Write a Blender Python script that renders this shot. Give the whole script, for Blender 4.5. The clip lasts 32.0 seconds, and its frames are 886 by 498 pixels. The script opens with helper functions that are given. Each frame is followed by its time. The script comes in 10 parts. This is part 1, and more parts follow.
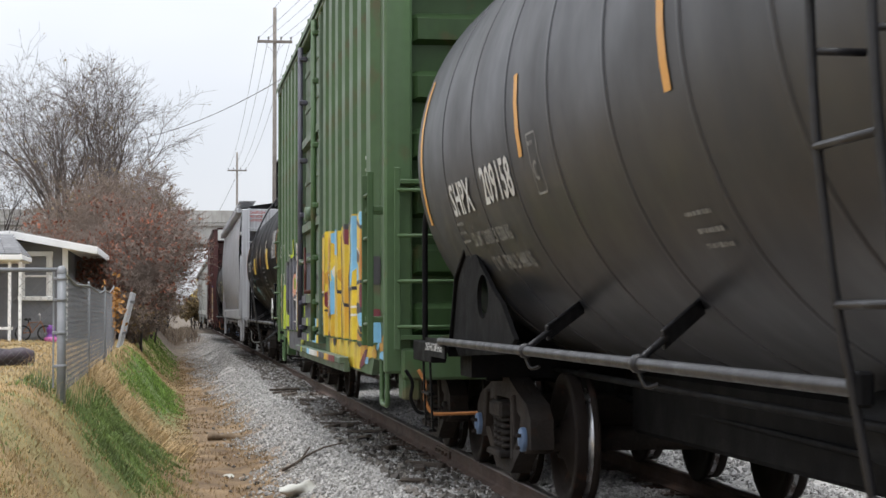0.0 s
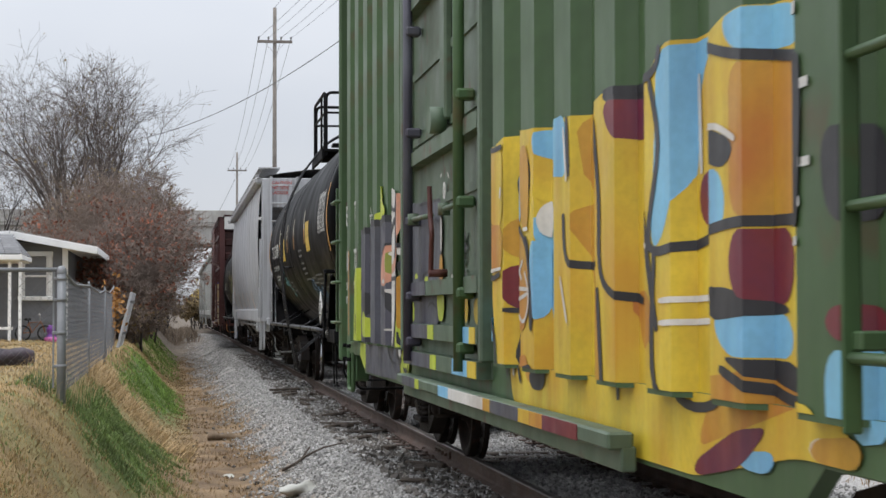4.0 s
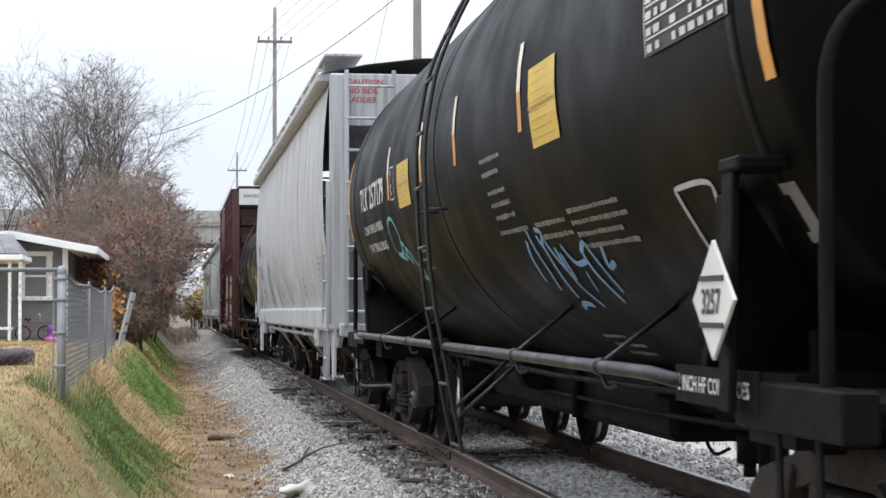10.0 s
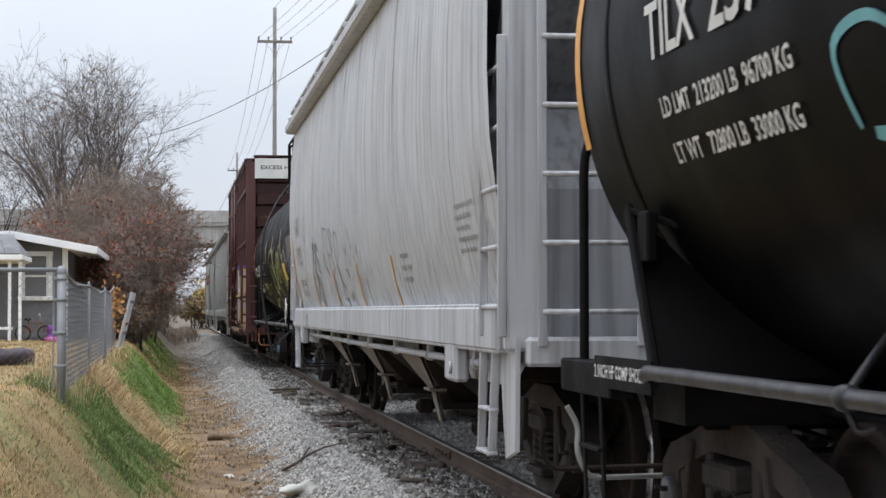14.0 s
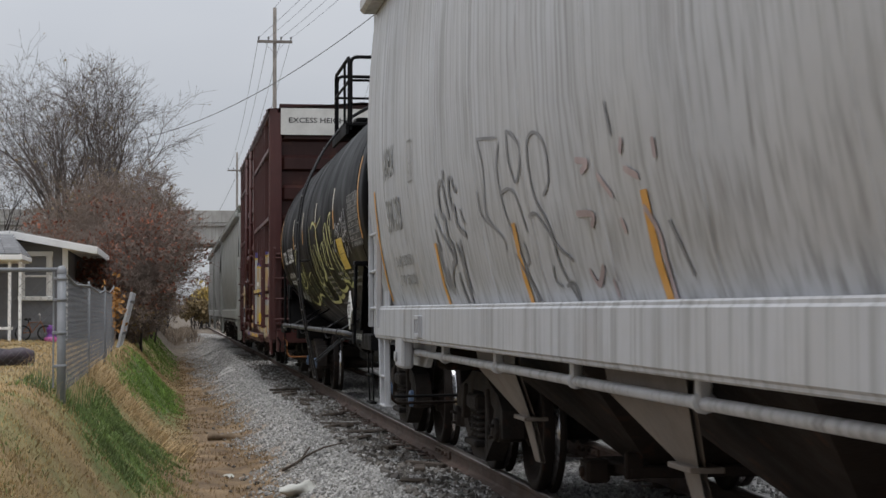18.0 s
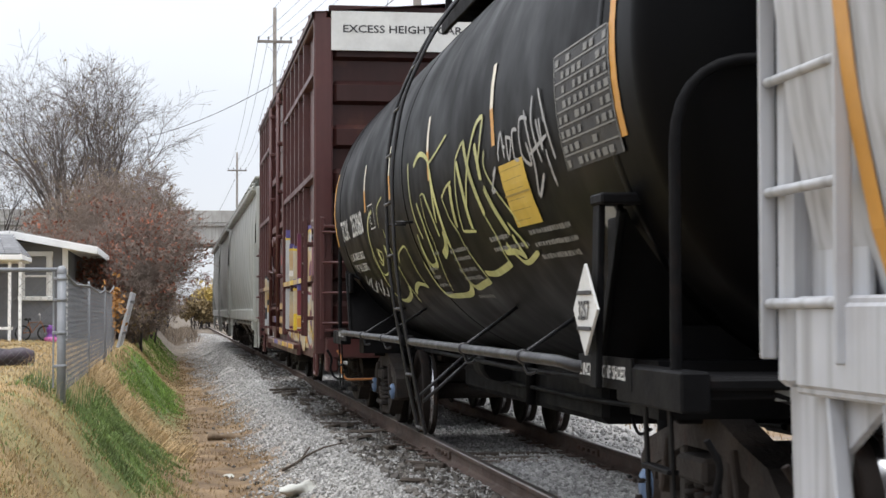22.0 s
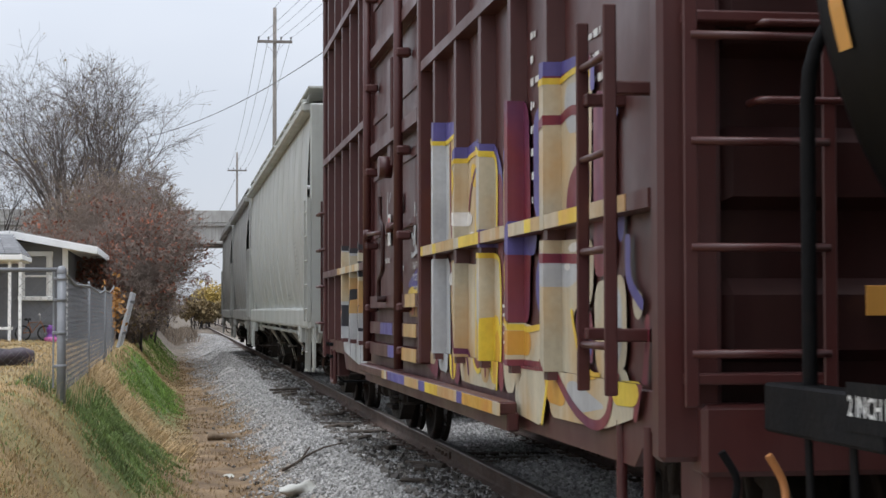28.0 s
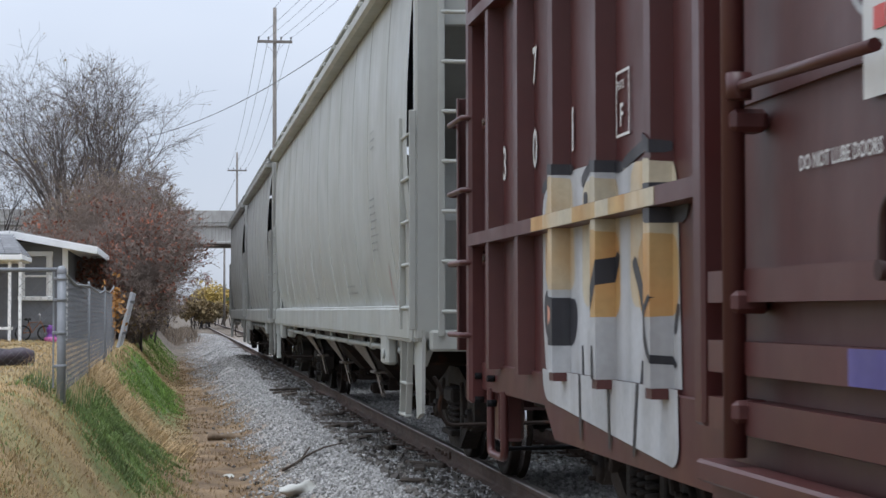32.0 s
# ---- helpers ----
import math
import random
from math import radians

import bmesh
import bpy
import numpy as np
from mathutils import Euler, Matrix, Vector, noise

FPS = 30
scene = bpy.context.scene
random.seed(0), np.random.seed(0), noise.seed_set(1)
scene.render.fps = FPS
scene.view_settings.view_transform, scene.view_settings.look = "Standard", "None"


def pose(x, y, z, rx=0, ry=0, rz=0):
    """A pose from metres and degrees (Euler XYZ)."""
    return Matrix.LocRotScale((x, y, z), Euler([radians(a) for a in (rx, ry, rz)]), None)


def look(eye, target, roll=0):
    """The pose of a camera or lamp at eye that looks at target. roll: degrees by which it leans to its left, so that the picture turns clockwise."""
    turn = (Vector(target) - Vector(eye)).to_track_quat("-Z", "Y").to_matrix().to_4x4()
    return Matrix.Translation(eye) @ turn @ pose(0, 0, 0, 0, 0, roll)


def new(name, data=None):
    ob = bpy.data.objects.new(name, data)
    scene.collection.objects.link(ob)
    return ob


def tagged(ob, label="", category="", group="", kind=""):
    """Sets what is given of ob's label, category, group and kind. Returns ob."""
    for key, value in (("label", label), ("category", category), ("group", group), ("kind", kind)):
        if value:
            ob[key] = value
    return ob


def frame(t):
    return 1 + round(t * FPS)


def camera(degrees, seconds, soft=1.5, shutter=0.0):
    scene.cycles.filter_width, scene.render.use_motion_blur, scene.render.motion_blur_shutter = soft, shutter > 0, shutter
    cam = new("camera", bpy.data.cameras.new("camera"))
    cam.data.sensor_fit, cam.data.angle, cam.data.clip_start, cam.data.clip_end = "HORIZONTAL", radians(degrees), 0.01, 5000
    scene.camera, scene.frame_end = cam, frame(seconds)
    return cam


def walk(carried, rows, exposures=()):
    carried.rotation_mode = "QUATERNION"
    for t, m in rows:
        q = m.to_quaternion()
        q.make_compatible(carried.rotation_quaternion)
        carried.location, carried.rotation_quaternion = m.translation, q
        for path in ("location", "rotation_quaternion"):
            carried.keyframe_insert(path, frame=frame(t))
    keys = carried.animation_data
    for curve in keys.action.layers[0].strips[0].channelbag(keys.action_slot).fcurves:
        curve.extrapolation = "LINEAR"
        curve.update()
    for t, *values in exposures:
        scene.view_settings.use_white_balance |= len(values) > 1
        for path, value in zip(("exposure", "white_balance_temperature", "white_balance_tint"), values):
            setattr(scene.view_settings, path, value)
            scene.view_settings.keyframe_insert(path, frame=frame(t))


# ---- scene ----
# The camera stands still beside a single railway track; y runs along the track, z = 0 is the rail top.
TX = 3.466                      # centre line of the track
EYE = Vector((0.0, 0.0, 1.347))
YAW, PITCH = radians(8.604), radians(1.990)
WAY = Vector((math.sin(YAW) * math.cos(PITCH), math.cos(YAW) * math.cos(PITCH), math.sin(PITCH)))
VIEW = look(EYE, EYE + WAY, roll=-0.11)

cam = camera(28.162, 32.0, soft=1.5, shutter=0.3)
walk(cam, [(0.0, VIEW), (32.0, VIEW)],
     exposures=[(0.0, 0.08, 6500, 10), (2.0, 0.05, 6500, 10), (3.0, -0.15, 6500, 10), (6.0, -0.25, 6150, 10), (8.0, -0.05, 6150, 10), (9.0, 0.25, 6250, 10), (12.0, 0.2, 6250, 10), (14.0, -0.05, 6250, 10), (17.0, -0.58, 6450, 10), (19.5, -0.65, 6450, 10), (21.0, -0.12, 6500, 10), (22.5, 0.2, 6400, 10), (25.0, 0.2, 6250, 10), (27.5, -0.1, 6250, 10), (29.0, -0.25, 6050, 10), (32.0, -0.22, 5900, 10)])

# ---- light: an overcast winter sky with a weak, very soft sun ----
world = bpy.data.worlds.new("overcast_sky")
scene.world = world
world.use_nodes = True
wn, wl = world.node_tree.nodes, world.node_tree.links
wn.clear()
w_out = wn.new("ShaderNodeOutputWorld")
w_bg = wn.new("ShaderNodeBackground")
w_sky = wn.new("ShaderNodeTexSky")
w_sky.sky_type, w_sky.sun_disc = "NISHITA", False
w_sky.sun_elevation, w_sky.sun_rotation = radians(78), radians(229)
w_gain = wn.new("ShaderNodeMix")
w_gain.data_type, w_gain.blend_type = "RGBA", "MULTIPLY"
w_gain.inputs[0].default_value = 1.0
w_gain.inputs[7].default_value = (0.10, 0.10, 0.10, 1)
w_co = wn.new("ShaderNodeTexCoord")
w_map = wn.new("ShaderNodeMapping")
w_map.inputs["Scale"].default_value = (1.6, 1.6, 4.0)
w_noise = wn.new("ShaderNodeTexNoise")
w_noise.inputs["Scale"].default_value, w_noise.inputs["Detail"].default_value = 1.6, 4.0
w_ramp = wn.new("ShaderNodeValToRGB")
w_ramp.color_ramp.elements[0].position, w_ramp.color_ramp.elements[1].position = 0.3, 0.72
w_ramp.color_ramp.elements[0].color = (0.70, 0.735, 0.80, 1)
w_ramp.color_ramp.elements[1].color = (0.86, 0.875, 0.91, 1)
w_mix = wn.new("ShaderNodeMix")
w_mix.data_type = "RGBA"
w_mix.inputs[0].default_value = 0.92
wl.new(w_co.outputs["Generated"], w_map.inputs["Vector"])
wl.new(w_map.outputs["Vector"], w_noise.inputs["Vector"])
wl.new(w_noise.outputs["Fac"], w_ramp.inputs["Fac"])
wl.new(w_sky.outputs["Color"], w_gain.inputs[6])
wl.new(w_gain.outputs[2], w_mix.inputs[6])
wl.new(w_ramp.outputs["Color"], w_mix.inputs[7])
wl.new(w_mix.outputs[2], w_bg.inputs["Color"])
w_bg.inputs["Strength"].default_value = 1.0
# an overcast sky is brighter overhead than at the horizon
w_sep = wn.new("ShaderNodeSeparateXYZ")
w_up = wn.new("ShaderNodeMapRange")
w_up.inputs["From Min"].default_value, w_up.inputs["From Max"].default_value = 0.0, 1.0
w_up.inputs["To Min"].default_value, w_up.inputs["To Max"].default_value = 0.90, 3.0
wl.new(w_co.outputs["Generated"], w_sep.inputs[0])
wl.new(w_sep.outputs["Z"], w_up.inputs["Value"])
wl.new(w_up.outputs["Result"], w_bg.inputs["Strength"])
wl.new(w_bg.outputs["Background"], w_out.inputs["Surface"])

sun_data = bpy.data.lights.new("sun", "SUN")
sun_data.energy, sun_data.angle, sun_data.color = 1.6, radians(35), (1.0, 0.97, 0.92)
sun = new("sun", sun_data)
sun.matrix_basis = look((0, 0, 0), (0.16, 0.14, -0.977))

# travel of the train: seconds, metres towards the camera
TRAVEL = [(0.0, 0.0), (1.0, 2.88), (2.0, 5.72), (3.0, 8.55), (4.5, 12.75), (6.0, 16.95), (7.0, 19.74), (8.0, 22.51),
          (9.0, 25.22), (10.0, 27.89), (11.0, 30.69), (12.0, 33.48), (13.0, 36.22), (14.0, 38.95), (15.5, 43.05),
          (17.0, 47.17), (18.0, 49.92), (19.0, 52.65), (20.0, 55.37), (21.0, 58.06), (22.0, 60.74), (23.0, 63.41),
          (24.0, 66.15), (25.0, 68.84), (26.5, 72.79), (28.0, 76.74), (29.0, 79.35), (30.0, 81.97), (31.0, 84.57), (32.0, 87.15)]
# ---- mesh tools ----
RNG = random.Random(7)


class M:
    """A mesh in the making: vertices, faces, smooth flags, material slots."""

    def __init__(self):
        self.v, self.f, self.s, self.k = [], [], [], []

    def add(self, verts, faces, smooth=False, slot=0):
        n = len(self.v)
        self.v.extend(tuple(p) for p in verts)
        for f in faces:
            self.f.append(tuple(i + n for i in f))
            self.s.append(smooth)
            self.k.append(slot)
        return self

    def box(self, c, size, b=0.008, turn=None, slot=0):
        """A box with chamfered edges."""
        h = [max(a / 2, 1e-4) for a in size]
        b = min(b, min(h) * 0.9)
        c = Vector(c)
        out = []
        for (sx, sy, sz), k in BOX_KEYS:
            p = Vector((sx * (h[0] - (0 if k == 0 else b)), sy * (h[1] - (0 if k == 1 else b)), sz * (h[2] - (0 if k == 2 else b))))
            out.append(c + (turn @ p if turn else p))
        return self.add(out, BOX_FACES, slot=slot)

    def beam(self, p, q, w, h, b=0.006, slot=0):
        """A bar of section w x h from p to q."""
        p, q = Vector(p), Vector(q)
        d = q - p
        turn = d.to_track_quat("Y", "Z").to_matrix()
        return self.box((p + q) / 2, (w, d.length, h), b, turn, slot)

    def cyl(self, p, q, r, n=12, r2=None, caps=True, slot=0, smooth=True):
        p, q = Vector(p), Vector(q)
        r2 = r if r2 is None else r2
        turn = (q - p).to_track_quat("Z", "Y").to_matrix()
        ring = [turn @ Vector((math.cos(a), math.sin(a), 0)) for a in (2 * math.pi * i / n for i in range(n))]
        vs = [p + r * d for d in ring] + [q + r2 * d for d in ring]
        self.add(vs, [(i, (i + 1) % n, n + (i + 1) % n, n + i) for i in range(n)], smooth, slot)
        if caps:
            m = len(self.v)
            self.f += [tuple(m - 2 * n + n - 1 - i for i in range(n)), tuple(m - n + i for i in range(n))]
            self.s += [False, False]
            self.k += [slot, slot]
        return self

    def tube(self, pts, r, n=8, slot=0, taper=1.0):
        """A round bar along a line of points."""
        pts = [Vector(p) for p in pts]
        vs, up = [], None
        for i, p in enumerate(pts):
            d = (pts[min(i + 1, len(pts) - 1)] - pts[max(i - 1, 0)]).normalized()
            if up is None:
                up = d.orthogonal().normalized()
            up = (up - d * up.dot(d)).normalized()
            side = d.cross(up)
            rr = r * (1 + (taper - 1) * i / max(1, len(pts) - 1))
            vs += [p + rr * (math.cos(a) * up + math.sin(a) * side) for a in (2 * math.pi * j / n for j in range(n))]
        fs = [(i * n + j, i * n + (j + 1) % n, (i + 1) * n + (j + 1) % n, (i + 1) * n + j) for i in range(len(pts) - 1) for j in range(n)]
        self.add(vs, fs, True, slot)
        e = (len(pts) - 1) * n
        return self.add(vs[:n] + vs[e:], [tuple(range(n - 1, -1, -1)), tuple(range(n, 2 * n))], False, slot)

    def prism(self, poly, x0, x1, slot=0):
        """A polygon in the y, z plane with thickness from x0 to x1 (x0 < x1)."""
        area = sum(a[0] * b[1] - b[0] * a[1] for a, b in zip(poly, poly[1:] + poly[:1]))
        poly = list(poly) if area > 0 else list(poly)[::-1]
        n = len(poly)
        vs = [(x0, y, z) for y, z in poly] + [(x1, y, z) for y, z in poly]
        fs = [tuple(range(n - 1, -1, -1)), tuple(range(n, 2 * n))]
        fs += [(i, (i + 1) % n, n + (i + 1) % n, n + i) for i in range(n)]
        return self.add(vs, fs, False, slot)

    def loft(self, rows, smooth=True, slot=0):
        """Faces between rows of points of equal length."""
        n = len(rows[0])
        vs = [p for row in rows for p in row]
        return self.add(vs, [(i * n + j, i * n + j + 1, (i + 1) * n + j + 1, (i + 1) * n + j)
                             for i in range(len(rows) - 1) for j in range(n - 1)], smooth, slot)

    def lathe(self, prof, n=48, axis="y", at=(0, 0, 0), slots=None):
        """prof: (radius, place along the axis); slots: a slot for each band."""
        rows = []
        for r, h in prof:
            row = []
            for i in range(n):
                a = 2 * math.pi * i / n
                c, s = r * math.cos(a), r * math.sin(a)
                row.append((at[0] + s, at[1] + h, at[2] + c) if axis == "y" else ((at[0] + h, at[1] + c, at[2] + s) if axis == "x" else (at[0] + c, at[1] + s, at[2] + h)))
            rows.append(row)
        self.add([p for row in rows for p in row], [])
        m = len(self.v) - n * len(prof)
        for b in range(len(prof) - 1):
            for i in range(n):
                self.f.append((m + b * n + i, m + b * n + (i + 1) % n, m + (b + 1) * n + (i + 1) % n, m + (b + 1) * n + i))
                self.s.append(True)
                self.k.append(slots[b] if slots else 0)
        return self

    def weld(self):
        """Join points that lie at one place."""
        at, to, keep = {}, [], []
        for p in self.v:
            k = (round(p[0], 3), round(p[1], 3), round(p[2], 3))
            if k not in at:
                at[k] = len(keep)
                keep.append(p)
            to.append(at[k])
        rows = []
        for f, sm, sl in zip(self.f, self.s, self.k):
            g = [to[i] for i in f]
            g = tuple(a for a, b in zip(g, g[-1:] + g[:-1]) if a != b)
            if len(set(g)) == len(g) > 2:
                rows.append((g, sm, sl))
        self.v, self.f, self.s, self.k = keep, [r[0] for r in rows], [r[1] for r in rows], [r[2] for r in rows]
        return self

    def mesh(self, name, mats):
        me = bpy.data.meshes.new(name)
        me.from_pydata(self.v, [], self.f)
        for m in (mats if isinstance(mats, (list, tuple)) else [mats]):
            me.materials.append(m)
        me.polygons.foreach_set("use_smooth", self.s)
        if any(self.k):
            me.polygons.foreach_set("material_index", self.k)
        me.update()
        return me


def _box_template():
    keys = [((sx, sy, sz), k) for sx in (-1, 1) for sy in (-1, 1) for sz in (-1, 1) for k in range(3)]
    at = {kk: i for i, kk in enumerate(keys)}
    pos = [Vector([s * (1 if a == k else 0.8) for a, s in enumerate(sg)]) for sg, k in keys]
    faces = []
    for a in range(3):
        o, u = [x for x in range(3) if x != a]
        for s in (-1, 1):
            loop = []
            for so, su in ((-1, -1), (1, -1), (1, 1), (-1, 1)):
                sg = [0, 0, 0]
                sg[a], sg[o], sg[u] = s, so, su
                loop.append(at[(tuple(sg), a)])
            faces.append(loop)
    for c in range(3):
        a, b = [x for x in range(3) if x != c]
        for sa in (-1, 1):
            for sb in (-1, 1):
                e = []
                for sc in (-1, 1):
                    sg = [0, 0, 0]
                    sg[a], sg[b], sg[c] = sa, sb, sc
                    e.append(tuple(sg))
                faces.append([at[(e[0], a)], at[(e[1], a)], at[(e[1], b)], at[(e[0], b)]])
    for sx in (-1, 1):
        for sy in (-1, 1):
            for sz in (-1, 1):
                faces.append([at[((sx, sy, sz), k)] for k in range(3)])
    good = []
    for f in faces:
        nrm = (pos[f[1]] - pos[f[0]]).cross(pos[f[2]] - pos[f[0]])
        mid = sum((pos[i] for i in f), Vector()) / len(f)
        good.append(tuple(f) if nrm.dot(mid) > 0 else tuple(f[::-1]))
    return keys, good


BOX_KEYS, BOX_FACES = _box_template()


def fillet(pts, r=0.1, n=4):
    """The line of points with its corners rounded."""
    pts = [Vector(p) for p in pts]
    out = [pts[0]]
    for a, b, c in zip(pts, pts[1:], pts[2:]):
        u, w = (a - b), (c - b)
        k = min(r, u.length * 0.45, w.length * 0.45)
        p, q = b + u.normalized() * k, b + w.normalized() * k
        out += [(1 - t) ** 2 * p + 2 * t * (1 - t) * b + t * t * q for t in (i / n for i in range(n + 1))]
    return out + [pts[-1]]


def part(name, m, material, parent, label=""):
    """One mesh object under a thing or a part."""
    ob = new(name, m if isinstance(m, bpy.types.Mesh) else m.mesh(name, material))
    ob.parent = parent
    return tagged(ob, label) if label else ob


def empty(name, label, category, group="", m=None):
    ob = new(name)
    ob.empty_display_size = 0.2
    if m is not None:
        ob.matrix_basis = m
    return tagged(ob, label, category, group)


def thing(name, m, material, label, category, group="", kind="", at=None):
    ob = new(name, m if isinstance(m, bpy.types.Mesh) else m.mesh(name, material))
    if at is not None:
        ob.matrix_basis = at
    return tagged(ob, label, category, group, kind)


def smoothstep(a, b, x):
    t = np.clip((x - a) / (b - a), 0, 1)
    return t * t * (3 - 2 * t)


# ---- materials ----
def material(name, base, rough=0.6, metal=0.0, var=0.15, scale=1.5, dirt=None, dirt_amt=0.0, streak=None, streak_amt=0.0,
             rust_amt=0.0, rust=(0.10, 0.04, 0.02), bump=0.15, bump_scale=40.0, island=0.0, piece=0.0, spec=0.5, streaks=7.0):
    """A procedural surface: base colour with variation at two scales, dirt in patches, streaks that run down, spots of rust, and fine relief."""
    mt = bpy.data.materials.new(name)
    mt.use_nodes = True
    nt, ln = mt.node_tree.nodes, mt.node_tree.links
    bs = nt["Principled BSDF"]
    bs.inputs["Roughness"].default_value, bs.inputs["Metallic"].default_value = rough, metal
    bs.inputs["Specular IOR Level"].default_value = spec
    co = nt.new("ShaderNodeTexCoord")

    def noise_of(sc, detail, stretch=None):
        n = nt.new("ShaderNodeTexNoise")
        n.inputs["Scale"].default_value, n.inputs["Detail"].default_value = sc, detail
        if stretch:
            mp = nt.new("ShaderNodeMapping")
            mp.inputs["Scale"].default_value = stretch
            ln.new(co.outputs["Object"], mp.inputs["Vector"])
            ln.new(mp.outputs["Vector"], n.inputs["Vector"])
        else:
            ln.new(co.outputs["Object"], n.inputs["Vector"])
        return n.outputs["Fac"]

    def ramp(src, a, b, ca=(0, 0, 0, 1), cb=(1, 1, 1, 1)):
        r = nt.new("ShaderNodeValToRGB")
        r.color_ramp.elements[0].position, r.color_ramp.elements[1].position = a, b
        r.color_ramp.elements[0].color, r.color_ramp.elements[1].color = ca, cb
        ln.new(src, r.inputs["Fac"])
        return r.outputs["Color"]

    def blend(a, b, fac, mode="MIX"):
        x = nt.new("ShaderNodeMix")
        x.data_type, x.blend_type = "RGBA", mode
        if isinstance(fac, float):
            x.inputs[0].default_value = fac
        else:
            ln.new(fac, x.inputs[0])
        for i, s in ((6, a), (7, b)):
            if isinstance(s, tuple):
                x.inputs[i].default_value = (*s[:3], 1)
            else:
                ln.new(s, x.inputs[i])
        return x.outputs[2]

    def times(src, k):
        x = nt.new("ShaderNodeMath")
        x.operation = "MULTIPLY"
        x.use_clamp = True
        ln.new(src, x.inputs[0])
        x.inputs[1].default_value = k
        return x.outputs[0]

    lo, hi = tuple(c * (1 - var) for c in base), tuple(min(1, c * (1 + var)) for c in base)
    col = ramp(noise_of(scale, 5.0), 0.3, 0.7, (*lo, 1), (*hi, 1))
    col = blend(col, ramp(noise_of(scale * 14, 3.0), 0.35, 0.65, (1 - var * 0.7,) * 3 + (1,), (1, 1, 1, 1)), 0.8, "MULTIPLY")
    if island or piece:
        g = nt.new("ShaderNodeNewGeometry" if island else "ShaderNodeObjectInfo")
        rnd = g.outputs["Random Per Island"] if island else g.outputs["Random"]
        k = island or piece
        col = blend(col, ramp(rnd, 0.0, 1.0, (1 - k,) * 3 + (1,), (1 + k * 0.6,) * 3 + (1,)), 1.0, "MULTIPLY")
    if dirt_amt:
        col = blend(col, dirt or (0.08, 0.065, 0.05), times(ramp(noise_of(scale * 0.9, 6.0), 0.42, 0.72), dirt_amt))
    if streak_amt:
        col = blend(col, streak or (0.08, 0.07, 0.06), times(ramp(noise_of(streaks, 4.0, (1.0, 1.0, 0.07 * 7.0 / streaks)), 0.45, 0.72), streak_amt))
    if rust_amt:
        col = blend(col, rust, times(ramp(noise_of(scale * 3.1, 8.0), 0.60, 0.70), rust_amt))
    ln.new(col, bs.inputs["Base Color"])
    rr = ramp(noise_of(scale * 2.3, 4.0), 0.3, 0.7, (max(0.05, rough - 0.1),) * 3 + (1,), (min(1, rough + 0.1),) * 3 + (1,))
    ln.new(rr, bs.inputs["Roughness"])
    if bump:
        bp = nt.new("ShaderNodeBump")
        bp.inputs["Strength"].default_value, bp.inputs["Distance"].default_value = bump, 0.02
        ln.new(noise_of(bump_scale, 4.0), bp.inputs["Height"])
        ln.new(bp.outputs["Normal"], bs.inputs["Normal"])
    return mt


M_TANK_BLACK = material("black_tank_paint", (0.0022, 0.0023, 0.0028), 0.44, var=0.3, scale=0.7, dirt=(0.0022, 0.0020, 0.0020), dirt_amt=0.3, streak=(0.0030, 0.0028, 0.0028), streak_amt=0.25, spec=0.05, bump=0.05, bump_scale=3.0)
M_TANK_GREY = material("weathered_grey_tank_paint", (0.034, 0.0355, 0.042), 0.45, var=0.22, scale=0.6, dirt=(0.020, 0.017, 0.016), dirt_amt=0.5, streak=(0.043, 0.041, 0.041), streak_amt=0.4, spec=0.35, bump=0.05, bump_scale=3.0)
M_BLACK_STEEL = material("black_frame_steel", (0.008, 0.008, 0.0088), 0.6, var=0.3, scale=2.0, spec=0.06, dirt=(0.010, 0.009, 0.008), dirt_amt=0.35, rust_amt=0.2, rust=(0.03, 0.016, 0.011))
M_RAIL_PAINT = material("worn_grey_black_rail_paint", (0.020, 0.020, 0.023), 0.45, var=0.3, scale=3.0, spec=0.4, dirt=(0.015, 0.014, 0.013), dirt_amt=0.4, rust_amt=0.15, rust=(0.05, 0.03, 0.02))
# Darker, rougher black than the frame steel, for saddles and belly parts.
M_SADDLE = material("sooty_black_plate", (0.0055, 0.0053, 0.0056), 0.7, var=0.3, scale=2.0, spec=0.08, dirt=(0.006, 0.005, 0.0045), dirt_amt=0.3)
M_TRUCK = material("grimy_cast_steel", (0.030, 0.026, 0.024), 0.8, var=0.35, scale=3.0, spec=0.15, dirt=(0.045, 0.033, 0.026), dirt_amt=0.6, rust_amt=0.35, rust=(0.06, 0.027, 0.017), bump=0.4)
M_WHEEL = material("brown_wheel_steel", (0.018, 0.013, 0.011), 0.75, var=0.3, scale=3.0, spec=0.15, dirt=(0.013, 0.011, 0.010), dirt_amt=0.6, rust_amt=0.3)
M_TREAD = material("polished_tread_steel", (0.45, 0.45, 0.46), 0.22, 1.0, var=0.12, scale=4.0, bump=0.05)
M_RAIL_TOP = material("worn_rail_steel", (0.22, 0.19, 0.17), 0.38, 0.85, var=0.2, scale=2.0, bump=0.05)
M_RAIL = material("rusty_rail_steel", (0.075, 0.045, 0.034), 0.85, var=0.3, scale=2.5, dirt=(0.12, 0.10, 0.085), dirt_amt=0.4, rust_amt=0.6, rust=(0.11, 0.05, 0.03), bump=0.3)
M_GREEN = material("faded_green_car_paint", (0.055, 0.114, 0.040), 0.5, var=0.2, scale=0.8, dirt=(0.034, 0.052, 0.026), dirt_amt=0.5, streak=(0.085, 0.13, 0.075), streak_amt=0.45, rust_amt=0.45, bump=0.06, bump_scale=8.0)
